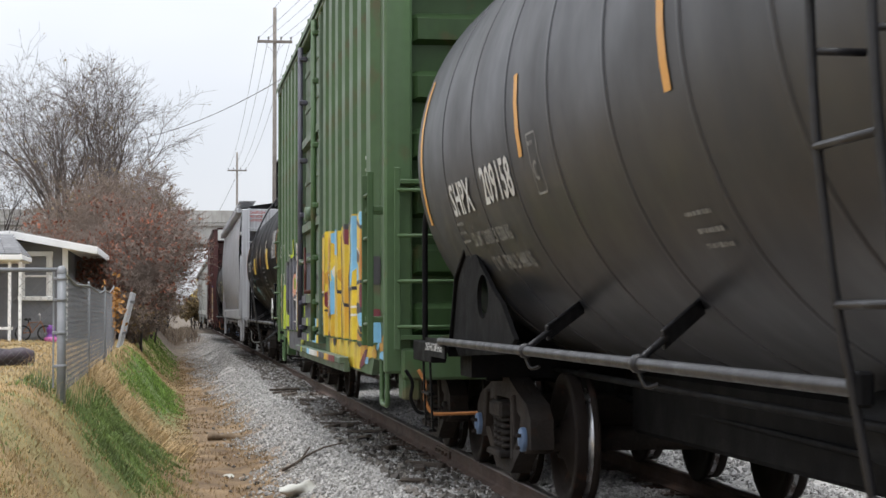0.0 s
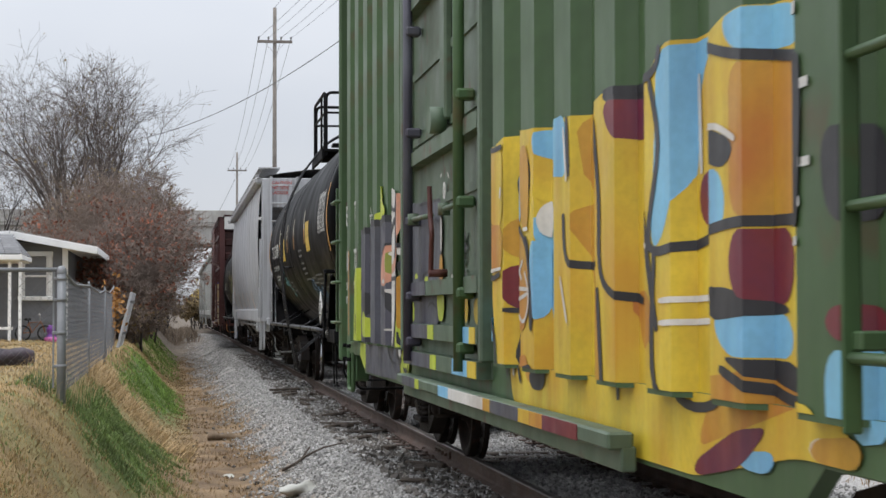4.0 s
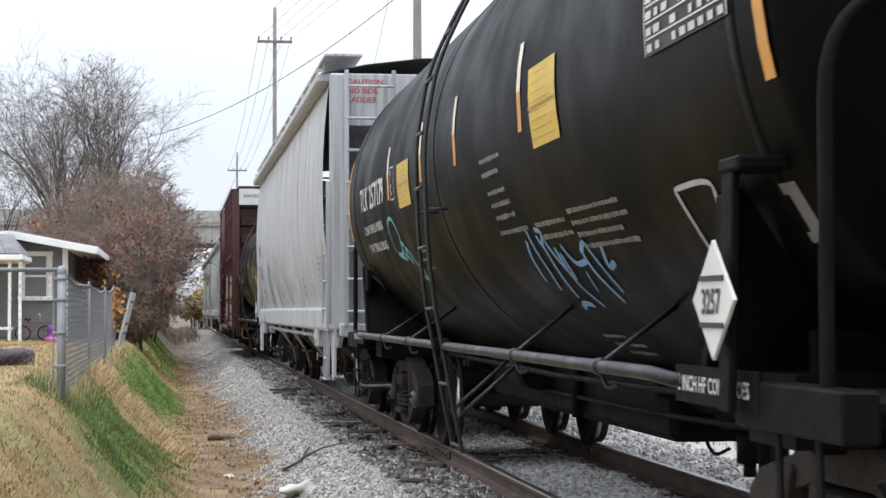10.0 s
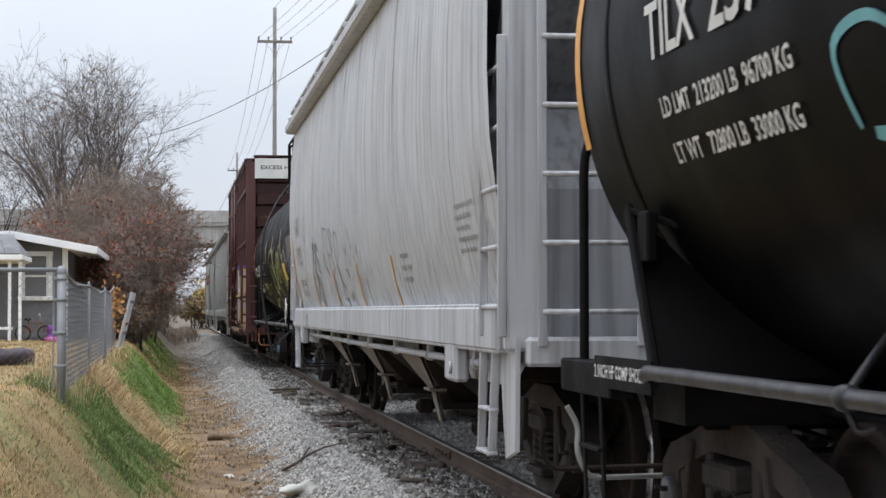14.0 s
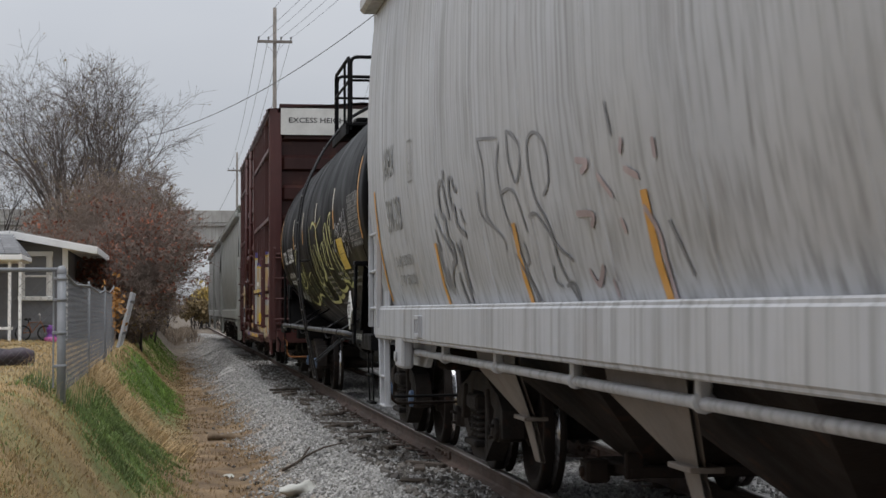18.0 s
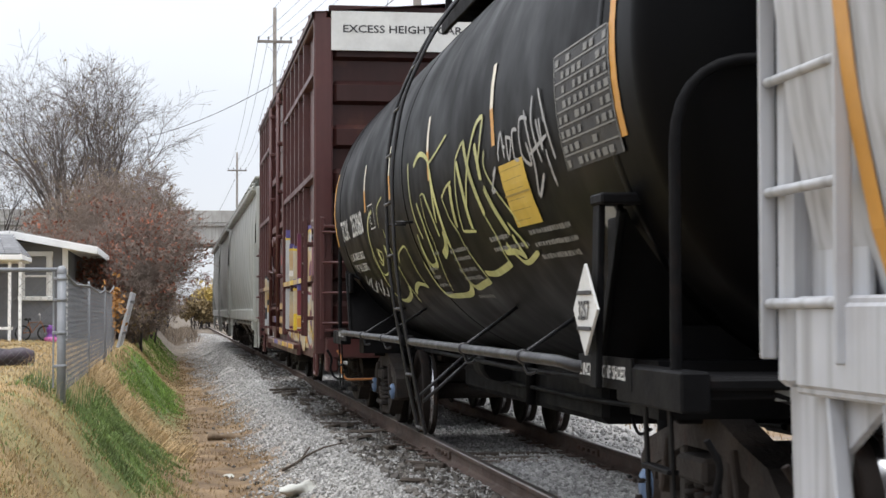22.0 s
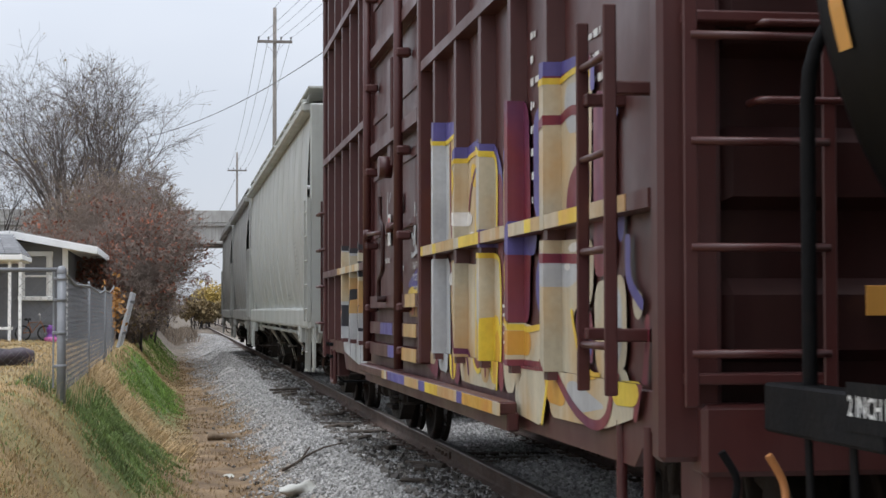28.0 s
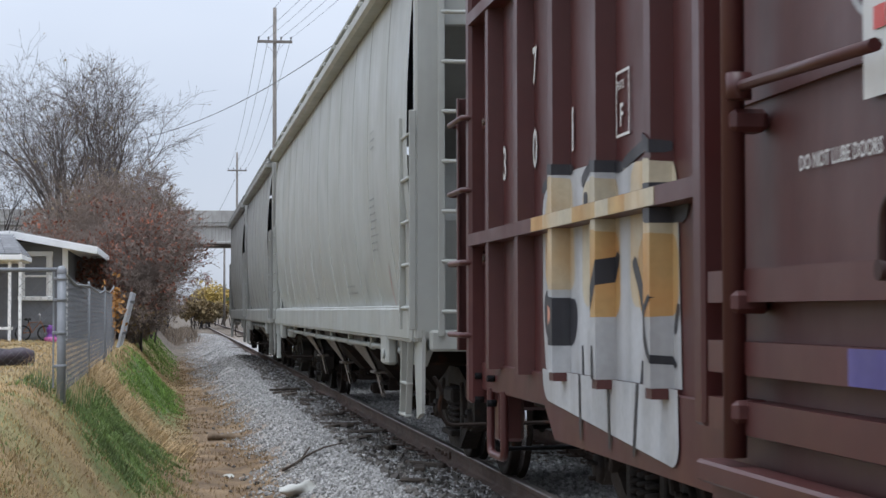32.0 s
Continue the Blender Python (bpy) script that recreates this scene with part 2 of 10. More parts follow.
M_GREEN_PALE = material("sun_bleached_green_paint", (0.085, 0.132, 0.082), 0.55, var=0.22, scale=1.5, dirt=(0.07, 0.085, 0.055), dirt_amt=0.5, streak=(0.14, 0.19, 0.14), streak_amt=0.3, rust_amt=0.75, bump=0.06, bump_scale=8.0)
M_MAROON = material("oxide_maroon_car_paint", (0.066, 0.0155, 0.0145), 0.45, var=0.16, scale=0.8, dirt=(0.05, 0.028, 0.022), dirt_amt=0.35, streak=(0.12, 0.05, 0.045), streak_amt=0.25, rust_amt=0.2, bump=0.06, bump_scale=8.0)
# Darker copies of both car paints for end walls; shade between cars painted in.
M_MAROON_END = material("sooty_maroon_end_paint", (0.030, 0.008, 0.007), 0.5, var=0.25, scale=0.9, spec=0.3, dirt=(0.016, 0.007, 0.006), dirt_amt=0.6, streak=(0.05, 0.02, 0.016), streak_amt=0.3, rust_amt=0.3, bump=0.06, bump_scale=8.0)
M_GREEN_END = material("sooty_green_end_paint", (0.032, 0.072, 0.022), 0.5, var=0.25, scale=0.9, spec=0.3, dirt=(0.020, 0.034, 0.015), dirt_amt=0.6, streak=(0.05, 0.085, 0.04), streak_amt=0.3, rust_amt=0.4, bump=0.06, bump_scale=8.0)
M_HOPPER_WHITE = material("light_grey_hopper_paint", (0.44, 0.45, 0.475), 0.5, var=0.09, scale=0.7, dirt=(0.36, 0.35, 0.34), dirt_amt=0.5, streak=(0.20, 0.197, 0.195), streak_amt=0.85, streaks=16.0, rust_amt=0.10, bump=0.05, bump_scale=5.0)
M_HOPPER_TAN = material("pale_olive_grey_hopper_paint", (0.36, 0.37, 0.345), 0.45, var=0.08, scale=0.7, dirt=(0.27, 0.26, 0.22), dirt_amt=0.5, streak=(0.24, 0.235, 0.20), streak_amt=0.4, rust_amt=0.08, bump=0.05, bump_scale=5.0)
M_HOPPER_DUST = material("dusty_grey_hopper_paint", (0.27, 0.27, 0.25), 0.5, var=0.10, scale=0.7, dirt=(0.18, 0.175, 0.16), dirt_amt=0.6, streak=(0.16, 0.155, 0.14), streak_amt=0.5, rust_amt=0.15, bump=0.05, bump_scale=5.0)
M_UNDER = material("brown_dusted_underframe", (0.020, 0.0145, 0.012), 0.85, var=0.3, scale=2.0, spec=0.15, dirt=(0.036, 0.026, 0.021), dirt_amt=0.5, rust_amt=0.3)
M_GUSSET = material("dusty_brown_grey_gusset", (0.17, 0.145, 0.125), 0.7, var=0.2, scale=1.5, dirt=(0.09, 0.07, 0.055), dirt_amt=0.6, rust_amt=0.3)
M_ORANGE = material("reflective_orange_tape", (0.62, 0.30, 0.05), 0.5, var=0.1, dirt=(0.25, 0.14, 0.05), dirt_amt=0.3, bump=0.0)
M_WHITE = material("white_stencil_paint", (0.62, 0.62, 0.60), 0.6, var=0.1, dirt=(0.30, 0.29, 0.27), dirt_amt=0.4, bump=0.0)
M_GREYINK = material("faded_stencil_paint", (0.22, 0.22, 0.21), 0.6, var=0.2, bump=0.0)
M_INK = material("black_stencil_paint", (0.03, 0.03, 0.032), 0.6, var=0.2, bump=0.0)
M_REDINK = material("red_stencil_paint", (0.45, 0.08, 0.07), 0.6, var=0.2, bump=0.0)
M_YELLOW = material("yellow_notice_plate", (0.62, 0.42, 0.05), 0.5, var=0.12, dirt=(0.35, 0.26, 0.06), dirt_amt=0.4, bump=0.0)
M_FAINT = material("faded_brown_print", (0.33, 0.23, 0.05), 0.6, var=0.2, bump=0.0)
M_HANDLE = material("orange_painted_rod", (0.42, 0.17, 0.05), 0.6, var=0.2, rust_amt=0.3)
M_CAP_BLUE = material("blue_bearing_cap_paint", (0.10, 0.17, 0.30), 0.55, var=0.2, dirt_amt=0.5)
M_RED_LEVER = material("rust_red_lever_paint", (0.085, 0.020, 0.014), 0.6, var=0.25, rust_amt=0.4)
M_SPRAY = {}
# each can of paint drifts towards a second colour
SECOND = dict(yellow=(0.54, 0.27, 0.02), gold=(0.44, 0.13, 0.02), cream=(0.46, 0.25, 0.06), slate=(0.045, 0.04, 0.065), pearl=(0.45, 0.40, 0.35),
              silver=(0.28, 0.27, 0.26), wine=(0.06, 0.012, 0.07), violet=(0.045, 0.03, 0.13), sky=(0.14, 0.34, 0.55), lime=(0.36, 0.44, 0.03), peach=(0.50, 0.17, 0.10), sand=(0.44, 0.19, 0.05))
for key, c in dict(yellow=(0.64, 0.46, 0.03), gold=(0.50, 0.27, 0.02), sky=(0.20, 0.48, 0.72), wine=(0.16, 0.012, 0.018), soot=(0.022, 0.022, 0.028),
                   slate=(0.075, 0.078, 0.10), lime=(0.50, 0.58, 0.05), peach=(0.62, 0.30, 0.20), pearl=(0.66, 0.64, 0.60), cream=(0.44, 0.39, 0.28),
                   violet=(0.085, 0.07, 0.25), sand=(0.42, 0.28, 0.11), teal=(0.13, 0.38, 0.42), chalk=(0.50, 0.50, 0.19), denim=(0.14, 0.30, 0.50),
                   olive=(0.25, 0.28, 0.04), silver=(0.40, 0.41, 0.42), rose=(0.42, 0.22, 0.20), blush=(0.36, 0.28, 0.28), graphite=(0.19, 0.19, 0.20)).items():
    M_SPRAY[key] = material("spray_paint_" + key, c, 0.5, var=0.2, scale=2.3, dirt=SECOND.get(key, tuple(x * 0.6 for x in c)), dirt_amt=0.85, streak=tuple(min(.8, x * 1.35 + .05) for x in c), streak_amt=0.4, bump=0.0)
# ---- the ground: lawn, bank, ditch, ballast bed, one sheet to the horizon ----


def ground_z(x, y):
    x, y = np.asarray(x, float), np.asarray(y, float)
    lip = -1.15 + .12 * np.sin(y * .21) + .06 * np.sin(y * .83 + 1)
    z = .66 + .05 * np.sin(x * .7 + y * .13) - .004 * np.clip(-x - 4, 0, 40)
    z = z - 1.28 * smoothstep(lip - .25, .18 + .08 * np.sin(y * .37), x)
    rise = smoothstep(.80 + .10 * np.sin(y * .5), 1.95, x)
    z = z + (.62 - .17) * rise
    z = z - .42 * smoothstep(TX + 1.8, TX + 3.2, x) + .25 * smoothstep(TX + 5, TX + 12, x)
    z = z + .40 * smoothstep(78, 100, y) * np.exp(-((x - .75) / .8) ** 2) + .12 * np.exp(-((y - 104) / 7) ** 2 - ((x - .9) / .7) ** 2)
    n = .03 * np.sin(x * 3.1 + y * 1.7) * np.sin(y * 2.3 - x * 1.1) + .02 * np.sin(x * 7.3 + 1.0) * np.sin(y * 5.1)
    return z + n * np.where((x > 1.6) & (x < TX + 1.9), .3, 1.0) + .02 * np.sin(y * .9) * rise


def ground_material():
    mt = bpy.data.materials.new("ground_soil_and_stone")
    mt.use_nodes = True
    nt, ln = mt.node_tree.nodes, mt.node_tree.links
    bs = nt["Principled BSDF"]
    bs.inputs["Roughness"].default_value = 0.95
    co = nt.new("ShaderNodeTexCoord")
    sep = nt.new("ShaderNodeSeparateXYZ")
    ln.new(co.outputs["Object"], sep.inputs[0])

    def noise_of(sc, det):
        n = nt.new("ShaderNodeTexNoise")
        n.inputs["Scale"].default_value, n.inputs["Detail"].default_value = sc, det
        ln.new(co.outputs["Object"], n.inputs["Vector"])
        return n.outputs["Fac"]

    def ramp(src, stops):
        r = nt.new("ShaderNodeValToRGB")
        el = r.color_ramp.elements
        while len(el) < len(stops):
            el.new(0.5)
        for e, (p, c) in zip(el, stops):
            e.position, e.color = p, (*c, 1)
        ln.new(src, r.inputs["Fac"])
        return r.outputs["Color"]

    def mix(a, b, f):
        x = nt.new("ShaderNodeMix")
        x.data_type = "RGBA"
        ln.new(f, x.inputs[0])
        ln.new(a, x.inputs[6])
        ln.new(b, x.inputs[7])
        return x.outputs[2]

    def math_(op, a, b):
        x = nt.new("ShaderNodeMath")
        x.operation = op
        x.use_clamp = op == "MULTIPLY_ADD"
        for i, s in enumerate((a, b)):
            if isinstance(s, (int, float)):
                x.inputs[i].default_value = s
            else:
                ln.new(s, x.inputs[i])
        return x.outputs[0]
    straw = ramp(noise_of(1.3, 6.0), [(0.3, (0.21, 0.145, 0.065)), (0.5, (0.30, 0.215, 0.10)), (0.7, (0.38, 0.28, 0.14))])
    tuft = ramp(noise_of(5.0, 5.0), [(0.35, (0.13, 0.15, 0.05)), (0.6, (0.24, 0.23, 0.09)), (0.75, (0.33, 0.27, 0.12))])
    soil = ramp(noise_of(2.2, 6.0), [(0.35, (0.13, 0.085, 0.05)), (0.55, (0.22, 0.15, 0.085)), (0.7, (0.30, 0.21, 0.12))])
    stone = ramp(noise_of(22.0, 3.0), [(0.3, (0.18, 0.17, 0.16)), (0.5, (0.35, 0.335, 0.315)), (0.68, (0.49, 0.475, 0.45))])
    wob = math_("MULTIPLY", math_("SUBTRACT", noise_of(1.1, 4.0), 0.5), 1.1)
    xx = math_("ADD", sep.outputs["X"], wob)

    def step(v, a, b):
        m = nt.new("ShaderNodeMapRange")
        m.inputs["From Min"].default_value, m.inputs["From Max"].default_value = a, b
        ln.new(v, m.inputs["Value"])
        return m.outputs["Result"]
    straw = mix(straw, tuft, step(noise_of(0.55, 5.0), .5, .72))
    turf = ramp(noise_of(3.0, 5.0), [(0.3, (0.08, 0.12, 0.03)), (0.55, (0.12, 0.18, 0.045)), (0.7, (0.25, 0.23, 0.10))])
    col = mix(straw, soil, step(xx, -.35, .25))
    yw = math_("ADD", sep.outputs["Y"], math_("MULTIPLY", wob, 3.0))
    slope_ = math_("MULTIPLY", step(xx, -1.15, -.85), step(xx, .15, -.1))
    col = mix(col, turf, math_("MULTIPLY", slope_, math_("MULTIPLY", step(yw, 28, 31), step(yw, 43, 37))))
    slope_ = math_("MULTIPLY", step(xx, -1.25, -1.0), step(xx, -.15, -.40))
    col = mix(col, turf, math_("MULTIPLY", slope_, math_("MULTIPLY", step(yw, 14, 15.5), step(yw, 22.5, 20.5))))
    bed = math_("MULTIPLY", math_("MULTIPLY", step(math_("ADD", xx, math_("MULTIPLY", step(sep.outputs["Y"], 33, 52), .45)), 1.15, 1.5), step(xx, 9.5, 7.4)), step(yw, 110, 75))
    col = mix(col, stone, bed)
    litter = ramp(noise_of(1.6, 6.0), [(0.3, (0.07, 0.055, 0.04)), (0.5, (0.12, 0.095, 0.07)), (0.7, (0.19, 0.155, 0.115))])
    col = mix(col, litter, math_("MULTIPLY", step(yw, 58, 74), math_("SUBTRACT", 1.0, bed)))
    ln.new(col, bs.inputs["Base Color"])
    bp = nt.new("ShaderNodeBump")
    bp.inputs["Strength"].default_value, bp.inputs["Distance"].default_value = 0.8, 0.04
    ln.new(noise_of(26.0, 5.0), bp.inputs["Height"])
    ln.new(bp.outputs["Normal"], bs.inputs["Normal"])
    return mt


gx = np.concatenate([-np.geomspace(1600, 8, 18), np.linspace(-7.5, -2.0, 14), np.linspace(-1.8, 2.4, 43), np.linspace(2.6, 8, 20), np.geomspace(9, 1600, 18)])
gy = np.concatenate([np.linspace(-30, 4, 8), np.linspace(5, 45, 110), np.linspace(46, 130, 60), np.geomspace(135, 3500, 24)])
GX, GY = np.meshgrid(gx, gy)
GZ = ground_z(GX, GY)
nx, ny = len(gx), len(gy)
me_ = bpy.data.meshes.new("ground")
me_.from_pydata(np.stack([GX.ravel(), GY.ravel(), GZ.ravel()], 1).tolist(), [], [(j * nx + i, j * nx + i + 1, (j + 1) * nx + i + 1, (j + 1) * nx + i) for j in range(ny - 1) for i in range(nx - 1)])
me_.materials.append(ground_material())
me_.polygons.foreach_set("use_smooth", [True] * len(me_.polygons))
ground = tagged(new("ground", me_), "dry lawn, grassy bank, ditch and stone ballast bed", "ground", kind="structure")

# ---- track ----
RAIL_PROF = [(-.076, -.172), (-.076, -.160), (-.020, -.140), (-.009, -.125), (-.009, -.055), (-.033, -.040), (-.036, -.012), (-.028, -.002), (0, 0), (.028, -.002), (.036, -.012), (.033, -.040), (.009, -.055), (.009, -.125), (.020, -.140), (.076, -.160), (.076, -.172)]
track = empty("railway_track", "single railway track with rusty rails on stone ballast", "railway track")
JOINTS = [-12.0, 17.8, 38.0, 62.0, 90.0, 140.0, 230.0]
for s in (-1, 1):
    xr = TX + s * .7535
    for a, b in zip(JOINTS, JOINTS[1:]):
        m = M()
        n = len(RAIL_PROF)
        m.add([(xr + x, y, z) for y in (a + .004, b - .004) for x, z in RAIL_PROF], [(i, i + 1, n + i + 1, n + i) for i in range(n - 1)] + [tuple(range(n))[::-1], tuple(range(n, 2 * n)), (n - 1, 0, n, 2 * n - 1)])
        for i in (6, 7, 8, 9):
            m.k[i] = 1
        part("rail", m, [M_RAIL, M_RAIL_TOP], track)
    for y in JOINTS[1:4]:
        jb = M()
        for sx in (-1, 1):
            jb.prism([(y - .45, -.125), (y + .45, -.125), (y + .45, -.055), (y - .45, -.055)], xr + sx * .022 - .012, xr + sx * .022 + .012)
            for k in range(4):
                jb.cyl((xr + sx * .03, y - .33 + k * .22, -.09), (xr + sx * .062, y - .33 + k * .22, -.09), .019, 6)
        part("joint_bar", jb, M_RAIL, track)
M_TIE = material("weathered_oak_tie", (0.10, 0.075, 0.055), 0.9, var=0.35, scale=4.0, dirt=(0.18, 0.16, 0.14), dirt_amt=0.4, bump=0.6, bump_scale=18.0, piece=0.3)
tie_mesh = M().box((0, 0, -.305), (2.6, .23, .18), .015).mesh("tie", M_TIE)
plate_mesh = M().box((0, 0, -.176), (.34, .19, .016), .003)
for dx in (-.09, .09):
    plate_mesh.box((dx, .05 * (1 if dx > 0 else -1), -.160), (.035, .03, .04), .005)
plate_mesh = plate_mesh.mesh("tie_plate", M_RAIL)
for i in range(240):
    y = 4 + i * .52
    t = part("tie", tie_mesh, None, track)
    t.matrix_basis = pose(TX + RNG.uniform(-.05, .05), y + RNG.uniform(-.03, .03), RNG.uniform(-.015, .01), 0, 0, RNG.uniform(-1.2, 1.2))
    if y < 45:
        for s in (-1, 1):
            part("tie_plate", plate_mesh, None, t).matrix_basis = pose(s * .7535, 0, 0)

# ---- ballast: loose crushed stones ----
M_STONE = material("crushed_limestone", (0.40, 0.39, 0.375), 0.9, var=0.25, scale=12.0, island=0.5, bump=0.5, bump_scale=50.0)
M_STONE_DARK = material("dark_dirty_stone", (0.15, 0.135, 0.12), 0.95, var=0.3, scale=12.0, island=0.5, bump=0.5, bump_scale=50.0)


def stones(name, count, xr, yr, size, mat_, label, seed, keep=None, lift=.3):
    rs = np.random.RandomState(seed)
    base = np.array([[1, 0, 0], [-1, 0, 0], [0, 1, 0], [0, -1, 0], [0, 0, 1], [0, 0, -1]], float)
    tri = np.array([[0, 2, 4], [2, 1, 4], [1, 3, 4], [3, 0, 4], [2, 0, 5], [1, 2, 5], [3, 1, 5], [0, 3, 5]])
    x = rs.uniform(xr[0], xr[1], count)
    u = rs.uniform(0, 1, count)
    y = yr[0] * (yr[1] / yr[0]) ** u
    if keep is not None:
        k = keep(x, y, rs)
        x, y = x[k], y[k]
    n = len(x)
    r = size * rs.uniform(.55, 1.35, n)
    vs = base[None] * (r[:, None, None] * rs.uniform(.6, 1.25, (n, 6, 1)))
    ang = rs.uniform(0, 2 * np.pi, (n, 3))
    for ax in range(3):
        c, s = np.cos(ang[:, ax])[:, None], np.sin(ang[:, ax])[:, None]
        i, j = [(1, 2), (0, 2), (0, 1)][ax]
        a, b = vs[:, :, i].copy(), vs[:, :, j].copy()
        vs[:, :, i], vs[:, :, j] = a * c - b * s, a * s + b * c
    vs[:, :, 0] += x[:, None]
    vs[:, :, 1] += y[:, None]
    vs[:, :, 2] += (ground_z(x, y) + r * lift)[:, None]
    fs = (tri[None] + 6 * np.arange(n)[:, None, None]).reshape(-1, 3)
    me = bpy.data.meshes.new(name)
    me.from_pydata(vs.reshape(-1, 3).tolist(), [], fs.tolist())
    me.materials.append(mat_)
    return tagged(new(name, me), label, "gravel", kind="stuff")


def on_bed(x, y, rs):
    edge = 1.30 - .45 * smoothstep(33, 52, y) + .13 * np.sin(y * .9) + .12 * np.sin(y * 2.3)
    return x > edge - .5 * rs.rand(len(x)) ** 2


stones("ballast_stones", 64000, (.35, 2.66), (10.5, 115), .023, M_STONE, "pale grey crushed stone ballast", 3, on_bed)
stones("ballast_stones", 22000, (2.75, 4.15), (10, 60), .024, M_STONE, "pale grey crushed stone ballast", 4)
stones("ballast_stones", 12000, (4.3, 7.0), (10, 60), .03, M_STONE, "pale grey crushed stone ballast", 5)
stones("dirty_stones", 2500, (1.9, 2.62), (10.5, 60), .04, M_STONE_DARK, "dark oily stones beside the rail", 6)
stones("dirty_stones", 90, (.2, 1.2), (14, 60), .03, M_STONE_DARK, "small stones in the ditch", 8)

# ---- grass ----
M_STRAW = material("dry_straw_grass", (0.42, 0.295, 0.135), 0.85, var=0.2, scale=0.8, island=0.45, bump=0.0)
M_BANK = material("matted_olive_straw", (0.34, 0.245, 0.11), 0.85, var=0.3, scale=1.0, island=0.5, bump=0.0)
M_STRAW_TALL = material("tall_bleached_grass", (0.56, 0.41, 0.22), 0.85, var=0.2, scale=0.8, island=0.4, bump=0.0)
M_GRASS = material("green_winter_grass", (0.19, 0.31, 0.06), 0.75, var=0.3, scale=1.2, island=0.5, bump=0.0)
M_WEED = material("dark_green_ground_weed", (0.145, 0.21, 0.055), 0.7, var=0.3, scale=1.2, island=0.5, bump=0.0)
M_DEADLEAF = material("dead_brown_leaf", (0.20, 0.10, 0.05), 0.85, var=0.3, island=0.5, bump=0.0)


def blades(name, count, xr, yr, height, width, mat_, label, seed, keep=None, lean=.5, down=0.0, flat=0.0):
    """Grass blades: each a bent, tapering strip of two faces."""
    rs = np.random.RandomState(seed)
    x = rs.uniform(xr[0], xr[1], count)
    y = yr[0] * (yr[1] / yr[0]) ** rs.uniform(0, 1, count)
    if keep is not None:
        k = keep(x, y, rs)
        x, y = x[k], y[k]
    n = len(x)
    h = height * rs.uniform(.5, 1.4, n)
    w = width * rs.uniform(.7, 1.3, n) * np.clip(y / 12, 1, 3)
    a = rs.uniform(0, 2 * np.pi, n)
    tx, ty = np.cos(a), np.sin(a)
    b = rs.uniform(0, 2 * np.pi, n)
    lx, ly = np.cos(b) * lean * h * rs.uniform(.2, 1, n) + down * h, np.sin(b) * lean * h * rs.uniform(.2, 1, n)
    z0 = ground_z(x, y) - .01
    hz = h * (1 - flat)
    vs = np.zeros((n, 5, 3))
    for i, (k, kk, ww) in enumerate(((0, 0, -1), (0, 0, 1), (.45, .62, .7), (.45, .62, -.7), (1, 1, 0))):
        vs[:, i, 0] = x + tx * w * ww * .5 + lx * k ** 1.5
        vs[:, i, 1] = y + ty * w * ww * .5 + ly * k ** 1.5
        vs[:, i, 2] = z0 + hz * kk - down * h * k * .9
    idx = 5 * np.arange(n)[:, None]
    quads = (np.array([[0, 1, 2, 3]]) + idx).tolist()
    tris = (np.array([[3, 2, 4]]) + idx).tolist()
    me = bpy.data.meshes.new(name)
    me.from_pydata(vs.reshape(-1, 3).tolist(), [], quads + tris)
    me.materials.append(mat_)
    return tagged(new(name, me), label, "grass", kind="stuff")


def patchy(x, y, f=1.0, p=0.0):
    return np.sin(x * 2.1 * f + p) * np.sin(y * .63 * f + 2 * p) + .6 * np.sin(x * 5.3 * f + y * 1.1 * f + p) + .4 * np.sin(y * 2.9 * f - x * 3.1 * f)


def green_zone(x, y):
    """Where the bank is green: a dark patch near, a bright slope further on."""
    x = x + .10 * np.sin(y * 2.7 + 3 * x) + .07 * np.sin(y * 6.1 - 4 * x)
    y = y + .5 * np.sin(x * 9.0) + .3 * np.sin(x * 23.0 + y)
    near = np.exp(-(((x + .74 - .065 * (y - 18)) / .54) ** 2) ** 1.5) * smoothstep(15.3, 16.8, y) * (1 - smoothstep(20.8, 22.8, y))
    far = np.exp(-(((x + .40) / .48) ** 4)) * smoothstep(28.5, 31.0, y - 6.5 * np.clip(x + .6, -.4, .8)) * (1 - smoothstep(38, 43, y))
    far = far + .8 * np.exp(-(((x + .62) / .55) ** 4)) * smoothstep(46, 52, y) * (1 - smoothstep(66, 78, y))
    return near, far


def keep_lawn(x, y, rs):
    n, f = green_zone(x, y)
    return (rs.rand(len(x)) > .9 * n) & (rs.rand(len(x)) > 1.05 * f)


blades("dry_lawn", 70000, (-5.5, -.7), (6.2, 46), .035, .006, M_STRAW, "short dry straw-coloured lawn", 11, keep_lawn, .9)
blades("dry_bank_grass", 22000, (-1.1, .25), (8, 60), .05, .006, M_BANK, "matted dry grass on the bank", 12, keep_lawn, .8, .35)
blades("tall_dry_grass", 3800, (-1.35, .25), (20.5, 30.5), .42, .0055, M_STRAW_TALL, "tall bleached grass hanging down the bank", 13,
       lambda x, y, rs: rs.rand(len(x)) < np.exp(-((y - 24.6 - .6 * (x + .5)) / 1.6) ** 2), .45, .62, .25)
blades("tall_dry_grass", 900, (-1.5, -.9), (16.0, 34), .22, .004, M_STRAW_TALL, "tall bleached grass along the fence foot", 19, None, .6, .1)
M_DITCH = material("thin_brown_ditch_grass", (0.32, 0.215, 0.11), 0.9, var=0.3, scale=1.0, island=0.5, bump=0.0)
